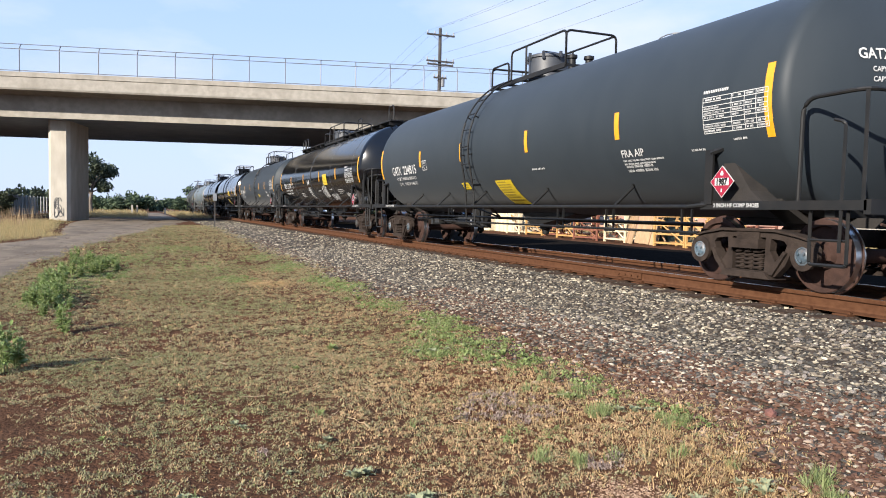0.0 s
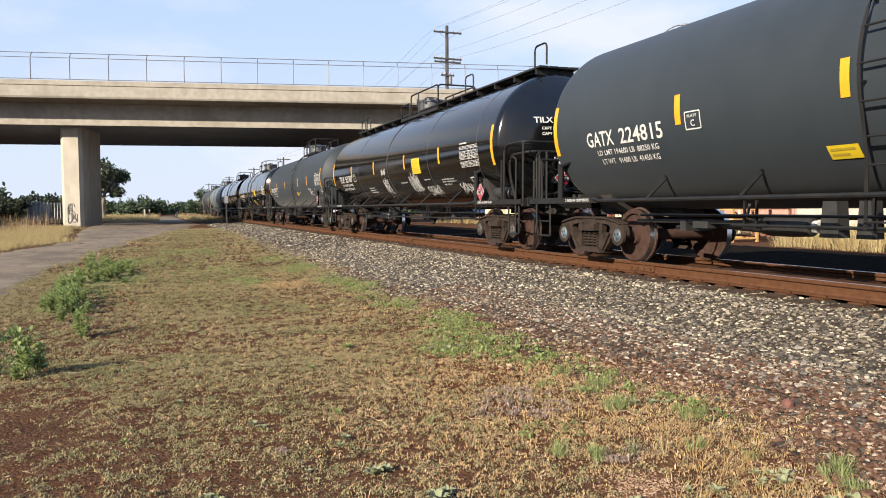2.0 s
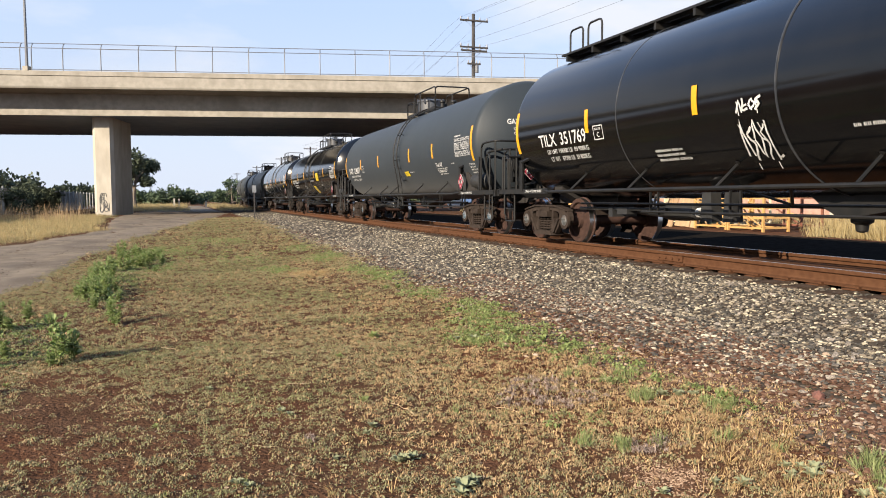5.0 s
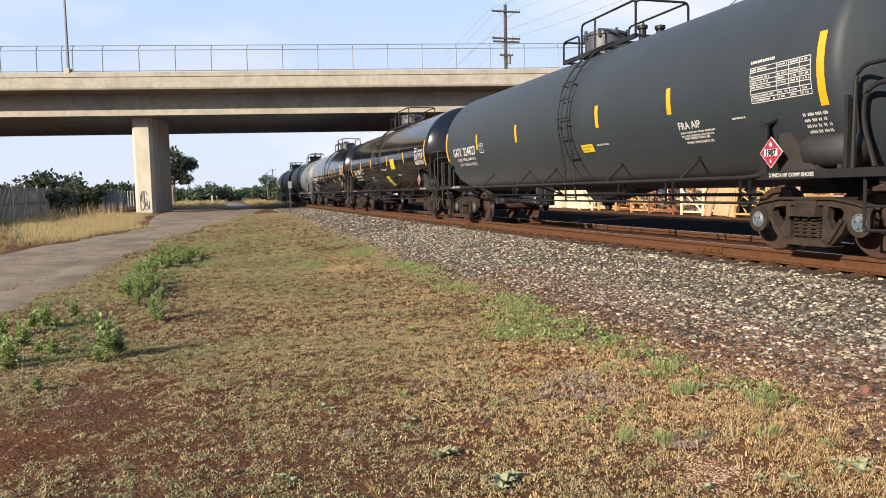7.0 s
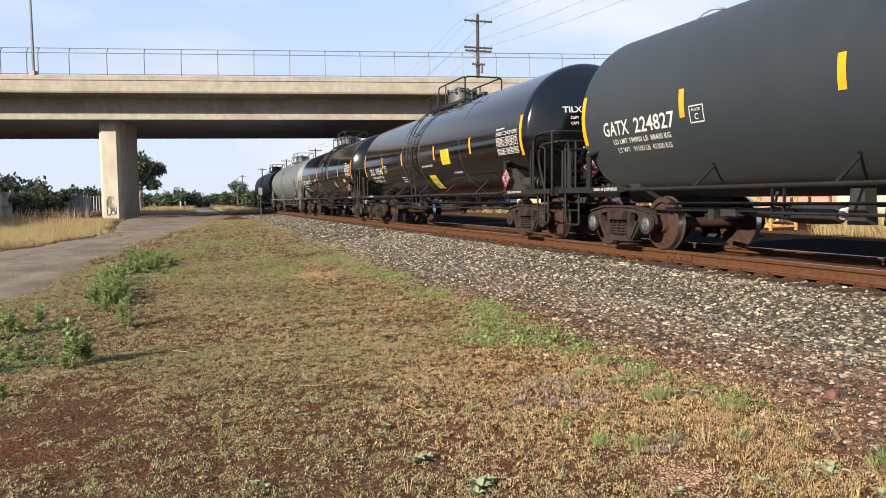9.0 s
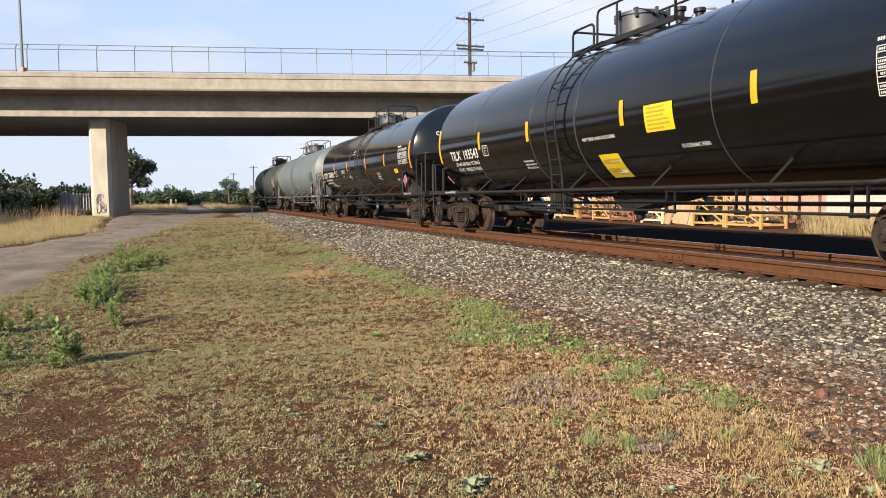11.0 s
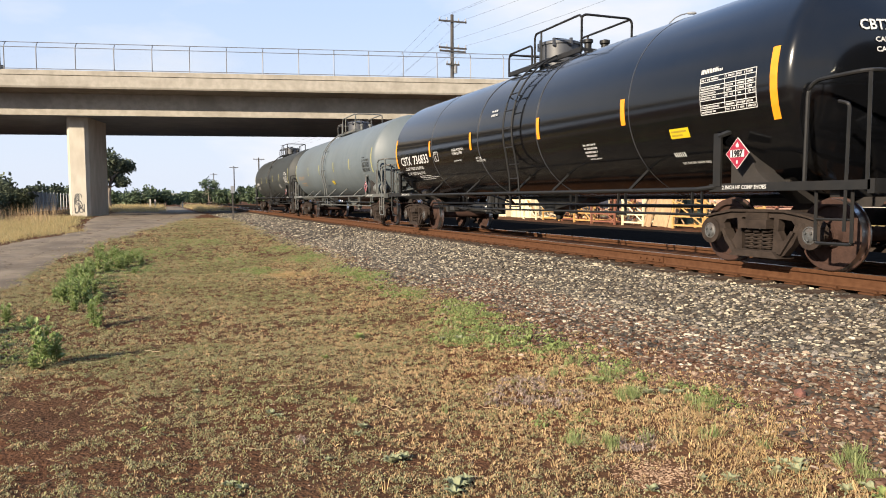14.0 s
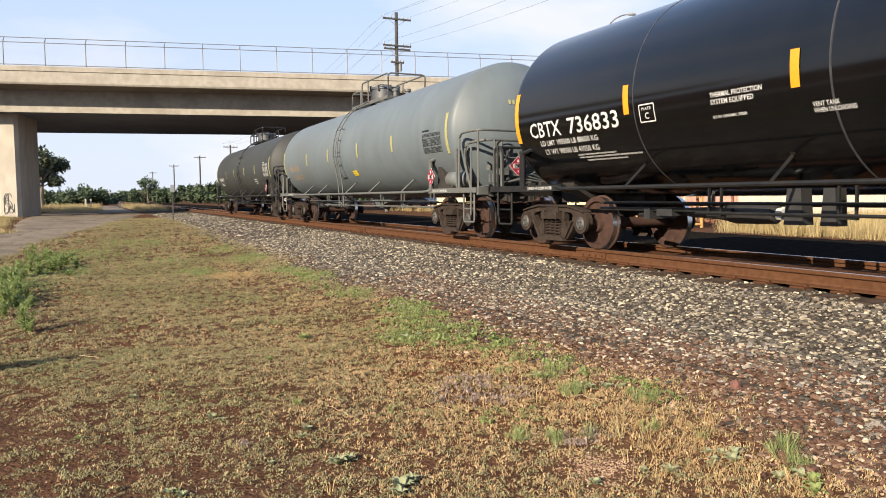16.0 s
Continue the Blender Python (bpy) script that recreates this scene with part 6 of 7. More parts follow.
def tank_end(car, e, steel, brake, k):
    """Platform, steps, grab irons, handrails and coupler at one end; e: -1 or 1."""
    bm = bmesh.new()
    box(bm, (0, e * 6.9, 0.90), (0.44, 3.0, 0.32)); box(bm, (0, e * 8.28, 0.90), (0.60, 0.10, 0.44))
    part("stub_sill", bm, MAT_SADDLE, car, "dusty brown stub sill")
    bm = bmesh.new(); box(bm, (0, e * 7.75, 0.925), (2.64, 0.12, 0.13)); box(bm, (0, e * 8.26, 0.97), (2.86, 0.08, 0.15))
    for i in range(14): box(bm, (-1.25 + i * 0.192, e * 8.0, 1.01), (0.03, 0.42, 0.04))
    for s in (-1, 1): box(bm, (s * 1.38, e * 7.1, 0.985), (0.10, 2.3, 0.10))
    part("end_platform", bm, steel, car, "black steel end platform with side sills")
    part("saddle", truck_cover(e), MAT_SADDLE, car, "dusty brown saddle plate over the truck")
    # coupler
    bm = bmesh.new(); box(bm, (0, e * 8.36, 0.87), (0.16, 0.34, 0.18))
    prism(bm, [(-0.16, e * 8.40), (0.14, e * 8.40), (0.16, e * 8.54), (0.02, e * 8.50), (-0.14, e * 8.58)], 0.72, 1.02, "z")
    tube(bm, [(-0.1, e * 8.34, 0.75), (-0.9, e * 8.30, 0.72), (-1.25, e * 8.28, 0.80)], 0.016, 6)
    part("coupler", bm, MAT_WHEEL, car, "rusty knuckle coupler with uncoupling rod")
    bm = hoop([(0.25, e * 8.25, 0.8), (0.3, e * 8.4, 0.42), (0.3, e * 8.55, 0.40)], 0.03, 8); part("air_hose", bm, MAT_STEEL_BLACK, car, "black rubber air hose")
    # handrail round the end
    h, v0 = (2.12, 7.42) if e < 0 else (1.74, 7.78)
    part("end_handrail", hoop([(-1.40, e * v0, 1.0), (-1.40, e * (v0 + 0.02), h), (-1.36, e * 8.16, h + 0.02), (1.36, e * 8.16, h + 0.02), (1.40, e * (v0 + 0.02), h), (1.40, e * v0, 1.0)], 0.024, 8, 0.18), steel, car)
    if e < 0 and brake:
        # inner pipe that leans against the head, and upright bars behind it
        part("inner_handrail", hoop([(-1.18, -7.50, 1.05), (-1.26, -7.40, 1.55), (-1.28, -7.46, 1.92), (-1.16, -8.08, 1.96), (0.2, -8.12, 1.96)], 0.028, 8, 0.2), steel, car)
        for x in (-0.98, -0.82):
            bm = bmesh.new(); tube(bm, [(x, -8.12, 0.98), (x, -8.12, 1.96)], 0.024, 6); part("upright_bar", bm, steel, car)
    for s in (-1, 1):
        part("grab_iron", hoop([(s * 1.41, e * 7.95, 0.5), (s * 1.41, e * 7.97, 1.82), (s * 1.41, e * 7.84, 1.86)], 0.019, 6, 0.05), steel, car)
        if e < 0 and brake:
            bm = bmesh.new(); box(bm, (s * 1.40, e * 7.34, 1.40), (0.05, 0.05, 0.85)); part("corner_post", bm, steel, car)
        step = part("sill_step", hoop([(s * 1.36, e * 7.55, 0.95), (s * 1.36, e * 7.55, 0.36), (s * 1.36, e * 8.0, 0.36), (s * 1.36, e * 8.0, 0.95)], 0.02, 6, 0.04), steel, car)
        for z in (0.62,):
            bm = bmesh.new(); tube(bm, [(s * 1.36, e * 7.55, z), (s * 1.36, e * 8.0, z)], 0.016, 6); child("step_rung", mesh_of("step_rung", bm, steel), step)
        bm = bmesh.new(); tube(bm, [(s * 1.36, e * 8.16, h), (s * 1.36, e * 8.16, 1.0)], 0.021, 6); part("end_post", bm, steel, car)
        # placard bracket and lamp-sized fittings on the sill
        vb, top = (-6.10, 1.67) if e < 0 else (7.08, 1.62)
        bm = bmesh.new(); box(bm, (s * 1.43, vb, (1.0 + top) / 2), (0.03, 0.13, top - 1.0)); box(bm, (s * 1.385, vb + 0.05, (1.0 + top) / 2), (0.09, 0.03, top - 1.02))
        tube(bm, [(s * 1.43, vb - 0.02, top - 0.04), (s * 1.36, vb - 0.20, top + 0.02), (s * 1.28, vb - 0.32, top + 0.02)], 0.036, 6); part("jack_bracket", bm, steel, car)
        # sloping web of the saddle beside the bracket
        zt = 1.60
        if e > 0: continue
        bm = bmesh.new(); prism(bm, [(vb - 0.10, 1.0), (vb - 0.10, zt), (vb - 0.20, zt + 0.01), (vb - 0.34, zt - 0.16), (vb - 0.55, 1.16), (vb - 0.78, 1.0)], s * 1.30, s * 1.02, "x"); part("saddle_web", bm, MAT_SADDLE, car, "dusty brown sloping saddle web")
    vs, fs = cached(("sill",), lambda: text_flat("2 INCH HF COMP SHOES", 0.045, 0.002)); w0 = max(x for x, _ in vs)
    bm = bmesh.new(); bv = [bm.verts.new((-1.4345, e * 6.55 + 0.36 - x / w0 * 0.72, 0.963 + y)) for x, y in vs]
    for f in fs: bm.faces.new([bv[i] for i in f])
    part("sill_stencil", bm, MAT_STENCIL, car, "worn white stencil on the sill")
    if brake:
        # hand brake wheel, housing, air reservoir and valve
        bm = bmesh.new()
        ring = [(-0.62 + 0.27 * math.cos(a), e * 8.02, 1.62 + 0.27 * math.sin(a)) for a in [2 * math.pi * i / 24 for i in range(24)]]
        tube(bm, ring, 0.018, 6, closed=True)
        for i in range(5):
            a = 2 * math.pi * i / 5; tube(bm, [(-0.62, e * 8.0, 1.62), (-0.62 + 0.26 * math.cos(a), e * 8.02, 1.62 + 0.26 * math.sin(a))], 0.013, 5)
        bw = part("brake_wheel", bm, steel, car, "black spoked hand-brake wheel")
        bm = bmesh.new(); box(bm, (-0.62, e * 7.86, 1.58), (0.34, 0.18, 0.46)); box(bm, (-0.62, e * 7.8, 1.2), (0.12, 0.1, 0.5)); child("brake_housing", mesh_of("brake_housing", bm, steel), bw)
        bm = bmesh.new(); y0, y1 = e * 6.62, e * 7.25; rr = {2: 0.2, 5: 0.17}.get(k, 0.13)
        lathe(bm, [(min(y0, y1) - 0.10, 0.05), (min(y0, y1) - 0.05, rr * 0.8), (min(y0, y1), rr), (max(y0, y1), rr), (max(y0, y1) + 0.05, rr * 0.8), (max(y0, y1) + 0.10, 0.05)], 22, "y", (-1.16, 0, 1.0 + rr * 1.3))
        for yy in (y0 + e * 0.15, y1 - e * 0.15): box(bm, (-1.16, yy, 1.02), (0.2, 0.06, 0.14))
        part("air_reservoir", bm, MAT_RES if k == 5 else MAT_AIR, car, "grey steel air reservoir on the sill", 40)
        bm = bmesh.new(); rng = random.Random(k)
        for i in range(9): box(bm, (rng.uniform(-0.9, -0.2), e * rng.uniform(7.7, 8.05), rng.uniform(1.1, 1.45)), (rng.uniform(.08, .22), rng.uniform(.08, .2), rng.uniform(.08, .25)))
        for i in range(4): tube(bm, [(-1.2 + i * 0.25, e * 7.9, 1.04 + 0.03 * i), (-0.3 + i * 0.1, e * 8.1, 1.2 + 0.05 * i), (0.5, e * 8.0, 1.1)], 0.018, 6)
        part("brake_valve", bm, steel, car, "dark cluster of brake valves and pipes", 40)


def underside(car, steel):
    bm = bmesh.new(); lathe(bm, [(0.40, 0.03), (0.42, 0.07), (0.50, 0.08), (0.53, 0.13), (0.66, 0.14)], 14, "z", (0, 0.28, 0)); part("outlet_valve", bm, steel, car, "bottom outlet valve", 40)
    bm = bmesh.new(); prism(bm, [(0.85, 0.88), (-1.3, 0.88), (-1.2, 0.83), (0.1, 0.61), (0.42, 0.61), (0.6, 0.70)], -0.28, 0.28, "x"); part("outlet_skid", bm, steel, car, "tapered outlet skid")
    for x, z, y0, y1 in ((-1.0, 0.748, -5.55, 5.4), (-1.0, 0.624, -5.45, 3.5), (0.55, 0.70, -4.5, 5.4)):
        bm = bmesh.new(); tube(bm, [(x, y0, z), (x, y1, z)], 0.022, 6); part("brake_rod", bm, steel, car)
    for y in (-5.2, -3.4, -1.9, 1.4, 3.2):
        bm = bmesh.new()
        for d in (-0.1, 0.1): box(bm, (-0.98, y + d, 0.76), (0.03, 0.025, 0.36))
        box(bm, (-0.98, y, 0.60), (0.04, 0.24, 0.03)); part("rod_hanger", bm, steel, car)
    bm = bmesh.new(); lathe(bm, [(2.45, 0.04), (2.5, 0.12), (2.75, 0.13), (3.1, 0.13), (3.3, 0.09), (3.9, 0.06), (4.0, 0.03)], 16, "y", (-0.72, 0, 0.62)); part("brake_cylinder", bm, MAT_AIR, car, "dusty brake cylinder", 40)
    bm = bmesh.new(); lathe(bm, [(2.40, 0.06), (2.41, 0.075), (2.46, 0.075), (2.47, 0.06)], 12, "y", (-0.72, 0, 0.62)); part("cylinder_cap", bm, MAT_WHITE, car, "pale cap of the brake cylinder")
    for y, w in ((2.2, 0.26), (1.75, 0.2)):
        bm = bmesh.new(); prism(bm, [(y - w / 2, 0.50), (y + w / 2, 0.50), (y + w * 0.35, 0.92), (y - w * 0.35, 0.92)], -0.80, -0.62, "x"); part("bracket_plate", bm, MAT_AIR, car, "dusty steel bracket plate")
    bm = bmesh.new(); tube(bm, [(-0.9, 5.6, 0.66), (-0.9, 3.0, 0.66)], 0.03, 6); tube(bm, [(-0.86, 3.4, 0.66), (-0.8, 3.4, 0.9)], 0.02, 6); tube(bm, [(-0.3, 5.4, 0.55), (-0.6, 4.4, 0.60), (-0.62, 3.9, 0.62)], 0.035, 6); box(bm, (-0.7, 4.5, 0.60), (0.5, 0.12, 0.16)); box(bm, (-0.85, 4.15, 0.62), (0.2, 0.3, 0.1)); part("brake_lever", bm, MAT_AIR, car, "dusty brake levers and rods")
    for a, b in ((0.75, 0.35), (-0.05, 0.35)):
        bm = bmesh.new(); tube(bm, [(-1.48, a, 0.96), (-1.05, b, 0.75)], 0.02, 6); part("strut", bm, steel, car)


def tank_car(k, paint, label, bands, ladder_v=1.0, style="short", welds=(), steel=None, gussets=(4.4, 2.7, -0.2, -2.2, -4.5), near_brake=True, strip=None, sign=(-6.2, 1.29), deck=(1.88, 0.95, -0.15, -1.25), dome=0.32):
    steel = steel or MAT_STEEL_BLACK; strip = strip or MAT_YELLOW
    car = thing("tank_car", label, "tank car", group="tank cars of the train")
    child("tank", tank_mesh(paint), car)
    for v in welds:
        bm = bmesh.new(); lathe(bm, [(v - 0.012, TANK_R - 0.01), (v - 0.006, TANK_R + 0.005), (v + 0.006, TANK_R + 0.005), (v + 0.012, TANK_R - 0.01)], 72, "y", (0, 0, TANK_ZC)); flatten(bm)
        part("weld_seam", bm, MAT_WELD, car, "", 50)
    for y in (-TRUCK_Y, TRUCK_Y): add_truck(car, y, k)
    tank_end(car, -1, steel, near_brake, k); tank_end(car, 1, steel, False, k)
    underside(car, steel)
    for s in (-1, 1):
        bm = bmesh.new(); tube(bm, [(s * 1.40, -6.1, 1.0), (s * 1.49, -5.8, 0.968), (s * 1.49, 5.8, 0.968), (s * 1.40, 6.1, 1.0)], 0.03, 8); part("side_rail", bm, steel, car)
        for v in gussets:
            bm = bmesh.new(); tube(bm, [tuple(on_tank(v, 1.30, -0.01, s)), tuple(on_tank(v, 1.285, 0.025, s)), (s * 1.49, v, 0.965)], [0.04, 0.022, 0.022], 6); part("strut", bm, steel, car)
    for v in bands: part("reflective_strip", decal(v - 0.055, v + 0.055, 1.95, 2.34), strip, car, "short yellow reflective strip")
    for v in (-7.06, 7.12): part("reflective_strip", decal(v - 0.055, v + 0.055, 1.75, 2.57), strip, car, "long yellow reflective strip")
    if style != "board":
        curved_ladder(car, ladder_v, steel)
        manway(car, dome, steel)
        top_platform(car, steel, *deck)
    else:
        manway(car, dome, steel)
        top_platform(car, steel, *deck)
        bm = bmesh.new()
        for x in (-0.36, -0.12, 0.12, 0.36): box(bm, (x, 0, 3.80), (0.20, 14.4, 0.04))
        for i in range(15): box(bm, (0, -7.0 + i, 3.72), (0.9, 0.06, 0.12))
        part("running_board", bm, steel, car, "black steel running board along the top")
        for v in (6.9, 6.2, -6.9, -3.2):
            part("grab_rail", hoop([(-0.42, v, 3.8), (-0.42, v, 4.25), (-0.42, v - 0.5, 4.25), (-0.42, v - 0.5, 3.8)], 0.02, 6, 0.12), steel, car)
    pl = child("hazard_placard", cached("diamond", lambda: diamond_mesh("1987")), car, pose(-1.47, *sign), "red and white diamond hazard placard")
    child("hazard_placard", cached("diamond", lambda: None), car, pose(-0.5, -8.22, 1.45, 0, 0, 90), "red and white diamond hazard placard")
    return car


MAT_STENCIL = surface("worn_white_stencil", (0.36, 0.36, 0.35), (0.25, 0.25, 0.24), 30, rough=0.7)


def plate_box(car, v, z, mat=None):
    bm = bmesh.new(); a, b = v, v - 0.28; h = 0.22
    stroke(bm, [(a, z), (b, z)], 0.016); stroke(bm, [(a, z + h), (b, z + h)], 0.016)
    for q in (a, b): stroke(bm, [(q, z), (q, z + h / 2), (q, z + h)], 0.016)
    part("plate_mark", bm, mat or MAT_WHITE, car, "white outlined plate mark")
    letters(car, "PLATE", v - 0.05, z + 0.15, 0.035, 0.18, mat=mat); letters(car, "C", v - 0.10, z + 0.035, 0.08, 0.08, mat=mat)


def side_marks(car, mark, number, v, z=1.82, big=0.215, weights=("", ""), mat=None, wide=1.0):
    """Reporting mark, number and weights at the far end of the near side."""
    letters(car, mark, v, z, big, 0.72 * wide, mat=mat)
    letters(car, number, v - 0.87 * wide, z, big, 1.0 * wide, mat=mat)
    for i, w in enumerate(weights):
        if w: letters(car, w, v - 0.22 - 0.05 * i, z - 0.14 - 0.135 * i, 0.075, 1.5 - 0.1 * i, mat=mat)
        else: bars(car, v - 0.25, z - 0.14 - 0.13 * i, 1.3, 1, 0.07, mat=mat)


def head_marks(car, mark, number, mat=None, zt=2.58, caps=("CAPY", "CAPY")):
    """Marks on the head that faces the front of the car."""
    def put(s, x, z, h, w):
        vs, fs = cached(("head", s, h), lambda: text_flat(s, h, h * 0.03)); w0 = max(q for q, _ in vs)
        bm = bmesh.new(); bv = []
        for px, py in vs:
            X, Z = x + px / w0 * w, z + py
            bv.append(bm.verts.new((X, -head_y(math.hypot(X, (Z - TANK_ZC) / (BELLY if Z < TANK_ZC else CROWN))) - 0.012, Z)))
        for f in fs: bm.faces.new([bv[i] for i in f])
        part("head_lettering", bm, mat or MAT_WHITE, car, "white stencilled lettering on the tank head")
    put(mark, -0.82, zt, 0.115, 0.38)
    put(number, -0.34, zt, 0.115, 0.52)
    for i, c in enumerate(caps): put(c, -0.68, zt - 0.14 - 0.11 * i, 0.055, 0.042 * len(c))
    bm = bmesh.new()
    for z, n in (((zt - 0.14, 3), (zt - 0.25, 2)) if caps[0] == "CAPY" else ()) + ((1.86, 2), (1.76, 2), (1.64, 2)):
        for i in range(n):
            x = -0.42 + i * 0.22; pts = []
            for X, Z in ((x, z), (x + 0.15, z), (x + 0.15, z + 0.045), (x, z + 0.045)):
                pts.append(bm.verts.new((X, -head_y(math.hypot(X, (Z - TANK_ZC) / (BELLY if Z < TANK_ZC else CROWN))) - 0.012, Z)))
            bm.faces.new(pts)
    part("head_print", bm, mat or MAT_WHITE, car, "small white stencilled print on the tank head")


def graffiti(car, v, z, w, h, seed, n=7):
    """Sprayed tag: leaning angular letters with drips and a loose underline."""
    rng = random.Random(seed); bm = bmesh.new(); cw = w / n
    forms = [[(0, 1), (.15, 0), (.5, .6), (.8, 0), (1, 1)], [(0, 0), (.4, 1), (.9, 0)], [(.9, .9), (.2, .7), (.8, .4), (.1, 0)], [(.1, 0), (.1, 1), (.8, .75), (.2, .5), (.9, 0)], [(0, .5), (.5, 1), (1, .5), (.5, 0), (0, .5)], [(.1, 1), (.15, 0), (.9, .1)], [(.9, 1), (.1, .85), (.15, 0), (.9, .15)]]
    for i in range(n):
        a = v - cw * i; f = rng.choice(forms); k = rng.uniform(0.85, 1.25); lo = rng.uniform(-0.12, 0.1) * h; lean = rng.uniform(0.0, 0.25) * cw
        pts = []
        for (x0, y0), (x1, y1) in zip(f, f[1:]):
            for t in (0, 0.34, 0.67):
                x, y = x0 + (x1 - x0) * t, y0 + (y1 - y0) * t; pts.append((a - x * cw * 1.05 - y * lean + rng.uniform(-.01, .01), z + lo + y * h * k + 0.03 * h * math.sin(9 * t + i)))
        pts.append((a - f[-1][0] * cw * 1.05 - f[-1][1] * lean, z + lo + f[-1][1] * h * k))
        stroke(bm, pts, rng.uniform(0.022, 0.034), 0.007 + 0.0008 * (i % 3))
        if i % 2: stroke(bm, [(a - cw * 0.1, z + h * rng.uniform(0.4, 0.6)), (a - cw * 0.9, z + h * rng.uniform(0.35, 0.6))], 0.024, 0.0105)
        if i % 3 == 0: stroke(bm, [(a - cw * 0.3, z + h * 0.9), (a - cw * 0.45, z - h * 0.32)], 0.016, 0.0115)
    part("graffiti", bm, MAT_SPRAYWHITE, car, "white sprayed graffiti strokes")


MAT_SPRAYWHITE = surface("white_spray_paint", (0.44, 0.44, 0.43), (0.30, 0.30, 0.29), 9, rough=0.7)
MAT_STEEL_GREY = surface("grey_painted_steel", (0.05, 0.056, 0.055), (0.072, 0.077, 0.074), 6, rough=0.6, col3=(0.09, 0.075, 0.06), scale3=2, amount3=0.5)
MAT_ORANGE = surface("amber_reflective_tape", (0.56, 0.21, 0.01), (0.5, 0.18, 0.009), 12, rough=0.4)
MAT_FADED_ORANGE = surface("faded_orange_marks", (0.28, 0.15, 0.05), (0.2, 0.145, 0.08), 20, rough=0.7)

GREYLBL = "dark grey tank car with yellow reflective strips and a side ladder"
A = tank_car(0, MAT_TANK_GREY, GREYLBL, [3.97, 1.45, -1.5, -4.25], ladder_v=1.03, sign=(-6.36, 1.27), gussets=(4.65, 2.87, 0.88, -1.70, -4.2), near_brake=False)
side_marks(A, "GATX", "224815", 6.17, weights=("LD LMT 194600 LB  88250 KG", "LT WT   91400 LB  41450 KG")); plate_box(A, 3.83, 1.87); stencil_table(A, -6.04, -7.06, 1.87, 2.30); head_marks(A, "GATX", "224815")
yellow_notice(A, 0.15, -0.54, 1.04, 1.5, 9); yellow_notice(A, 1.83, 1.45, 1.36, 1.5, 2)
letters(A, "FRA AIP", -4.28, 1.69, 0.10, 0.52); bars(A, -4.28, 1.625, 0.92, 2, 0.025, 0.02, words=7); bars(A, -4.3, 1.54, 0.7, 2, 0.035, 0.025); bars(A, -1.55, 1.63, 0.6, 1, 0.03, words=6); bars(A, -5.75, 1.68, 0.3, 1, 0.025); bars(A, -6.5, 1.76, 0.25, 1, 0.025)

B = tank_car(1, MAT_TANK_BLACK, "glossy black tank car with running board and white graffiti", [4.4, 1.62, -1.4, -4.05], style="board", sign=(-6.41, 1.2), welds=(-6.3, -3.25, 0.2, 3.5), gussets=(5.0, 3.2, 1.2, -0.9, -2.6, -4.6), deck=(1.61, 0.69, -0.43, -1.6), dome=0.38)
side_marks(B, "TILX", "351769", 6.17, wide=0.92, weights=("LD LMT 198300 LB  89 900KG", "LT WT   87700 LB  39 800KG")); plate_box(B, 4.20, 1.82); stencil_table(B, -5.37, -6.36, 1.79, 2.24); head_marks(B, "TILX", "351769", caps=("CAPY 31760 US GAL", "CAPY 120220 L"))
yellow_notice(B, -2.03, -2.66, 1.79, 2.19, 7); bars(B, 2.7, 1.52, 0.8, 3, 0.035, 0.03); bars(B, -0.75, 1.58, 0.7, 1, 0.035); bars(B, -2.7, 1.60, 0.5, 1, 0.03); bars(B, -3.87, 1.56, 0.9, 2, 0.03, 0.025, words=7); bars(B, -3.9, 1.44, 0.6, 1, 0.03)
graffiti(B, 0.86, 1.90, 0.42, 0.14, 3, 4); graffiti(B, 0.9, 1.35, 0.55, 0.45, 4, 5); graffiti(B, -1.5, 1.36, 0.8, 0.42, 5, 7); graffiti(B, -2.55, 1.24, 0.9, 0.2, 6, 6); graffiti(B, -4.76, 1.26, 0.75, 0.18, 7, 7)
bm = bmesh.new()
stroke(bm, [(-5.6, 1.55), (-6.0, 1.56), (-5.98, 1.38), (-5.68, 1.36), (-5.6, 1.55)], 0.025); stroke(bm, [(-5.78, 1.55), (-5.80, 1.38)], 0.025)
part("graffiti", bm, MAT_WHITE, B, "white sprayed graffiti strokes")

C = tank_car(2, MAT_TANK_GREY, "dark grey tank car with side ladder and small notice", [4.45, 1.8, -1.95, -4.15], ladder_v=-0.76, sign=(-6.26, 1.265), gussets=(4.22, 1.88, 0.5, -2.2, -4.4), deck=(1.25, 0.4, -0.62, -1.7), dome=0.4)
side_marks(C, "GATX", "224827", 6.50, z=1.85, weights=("LD LMT 194900 LB  88400 KG", "LT WT   91100 LB  41300 KG")); plate_box(C, 4.29, 1.86); stencil_table(C, -5.93, -6.92, 1.90, 2.33); head_marks(C, "GATX", "224827", caps=("CAPY 30298 US GAL", "CAPY 114687 L"))
yellow_notice(C, -1.16, -1.6, 1.55, 1.69, 2); letters(C, "FRA AIP", -4.3, 1.71, 0.10, 0.52); bars(C, -4.3, 1.645, 0.92, 2, 0.025, 0.02, words=7); bars(C, -4.35, 1.56, 0.7, 2, 0.035, 0.025); bars(C, -1.75, 1.64, 0.55, 1, 0.03, words=5); bars(C, -6.7, 1.66, 0.4, 4, 0.035, 0.03); bars(C, -5.5, 1.74, 0.3, 1, 0.025)

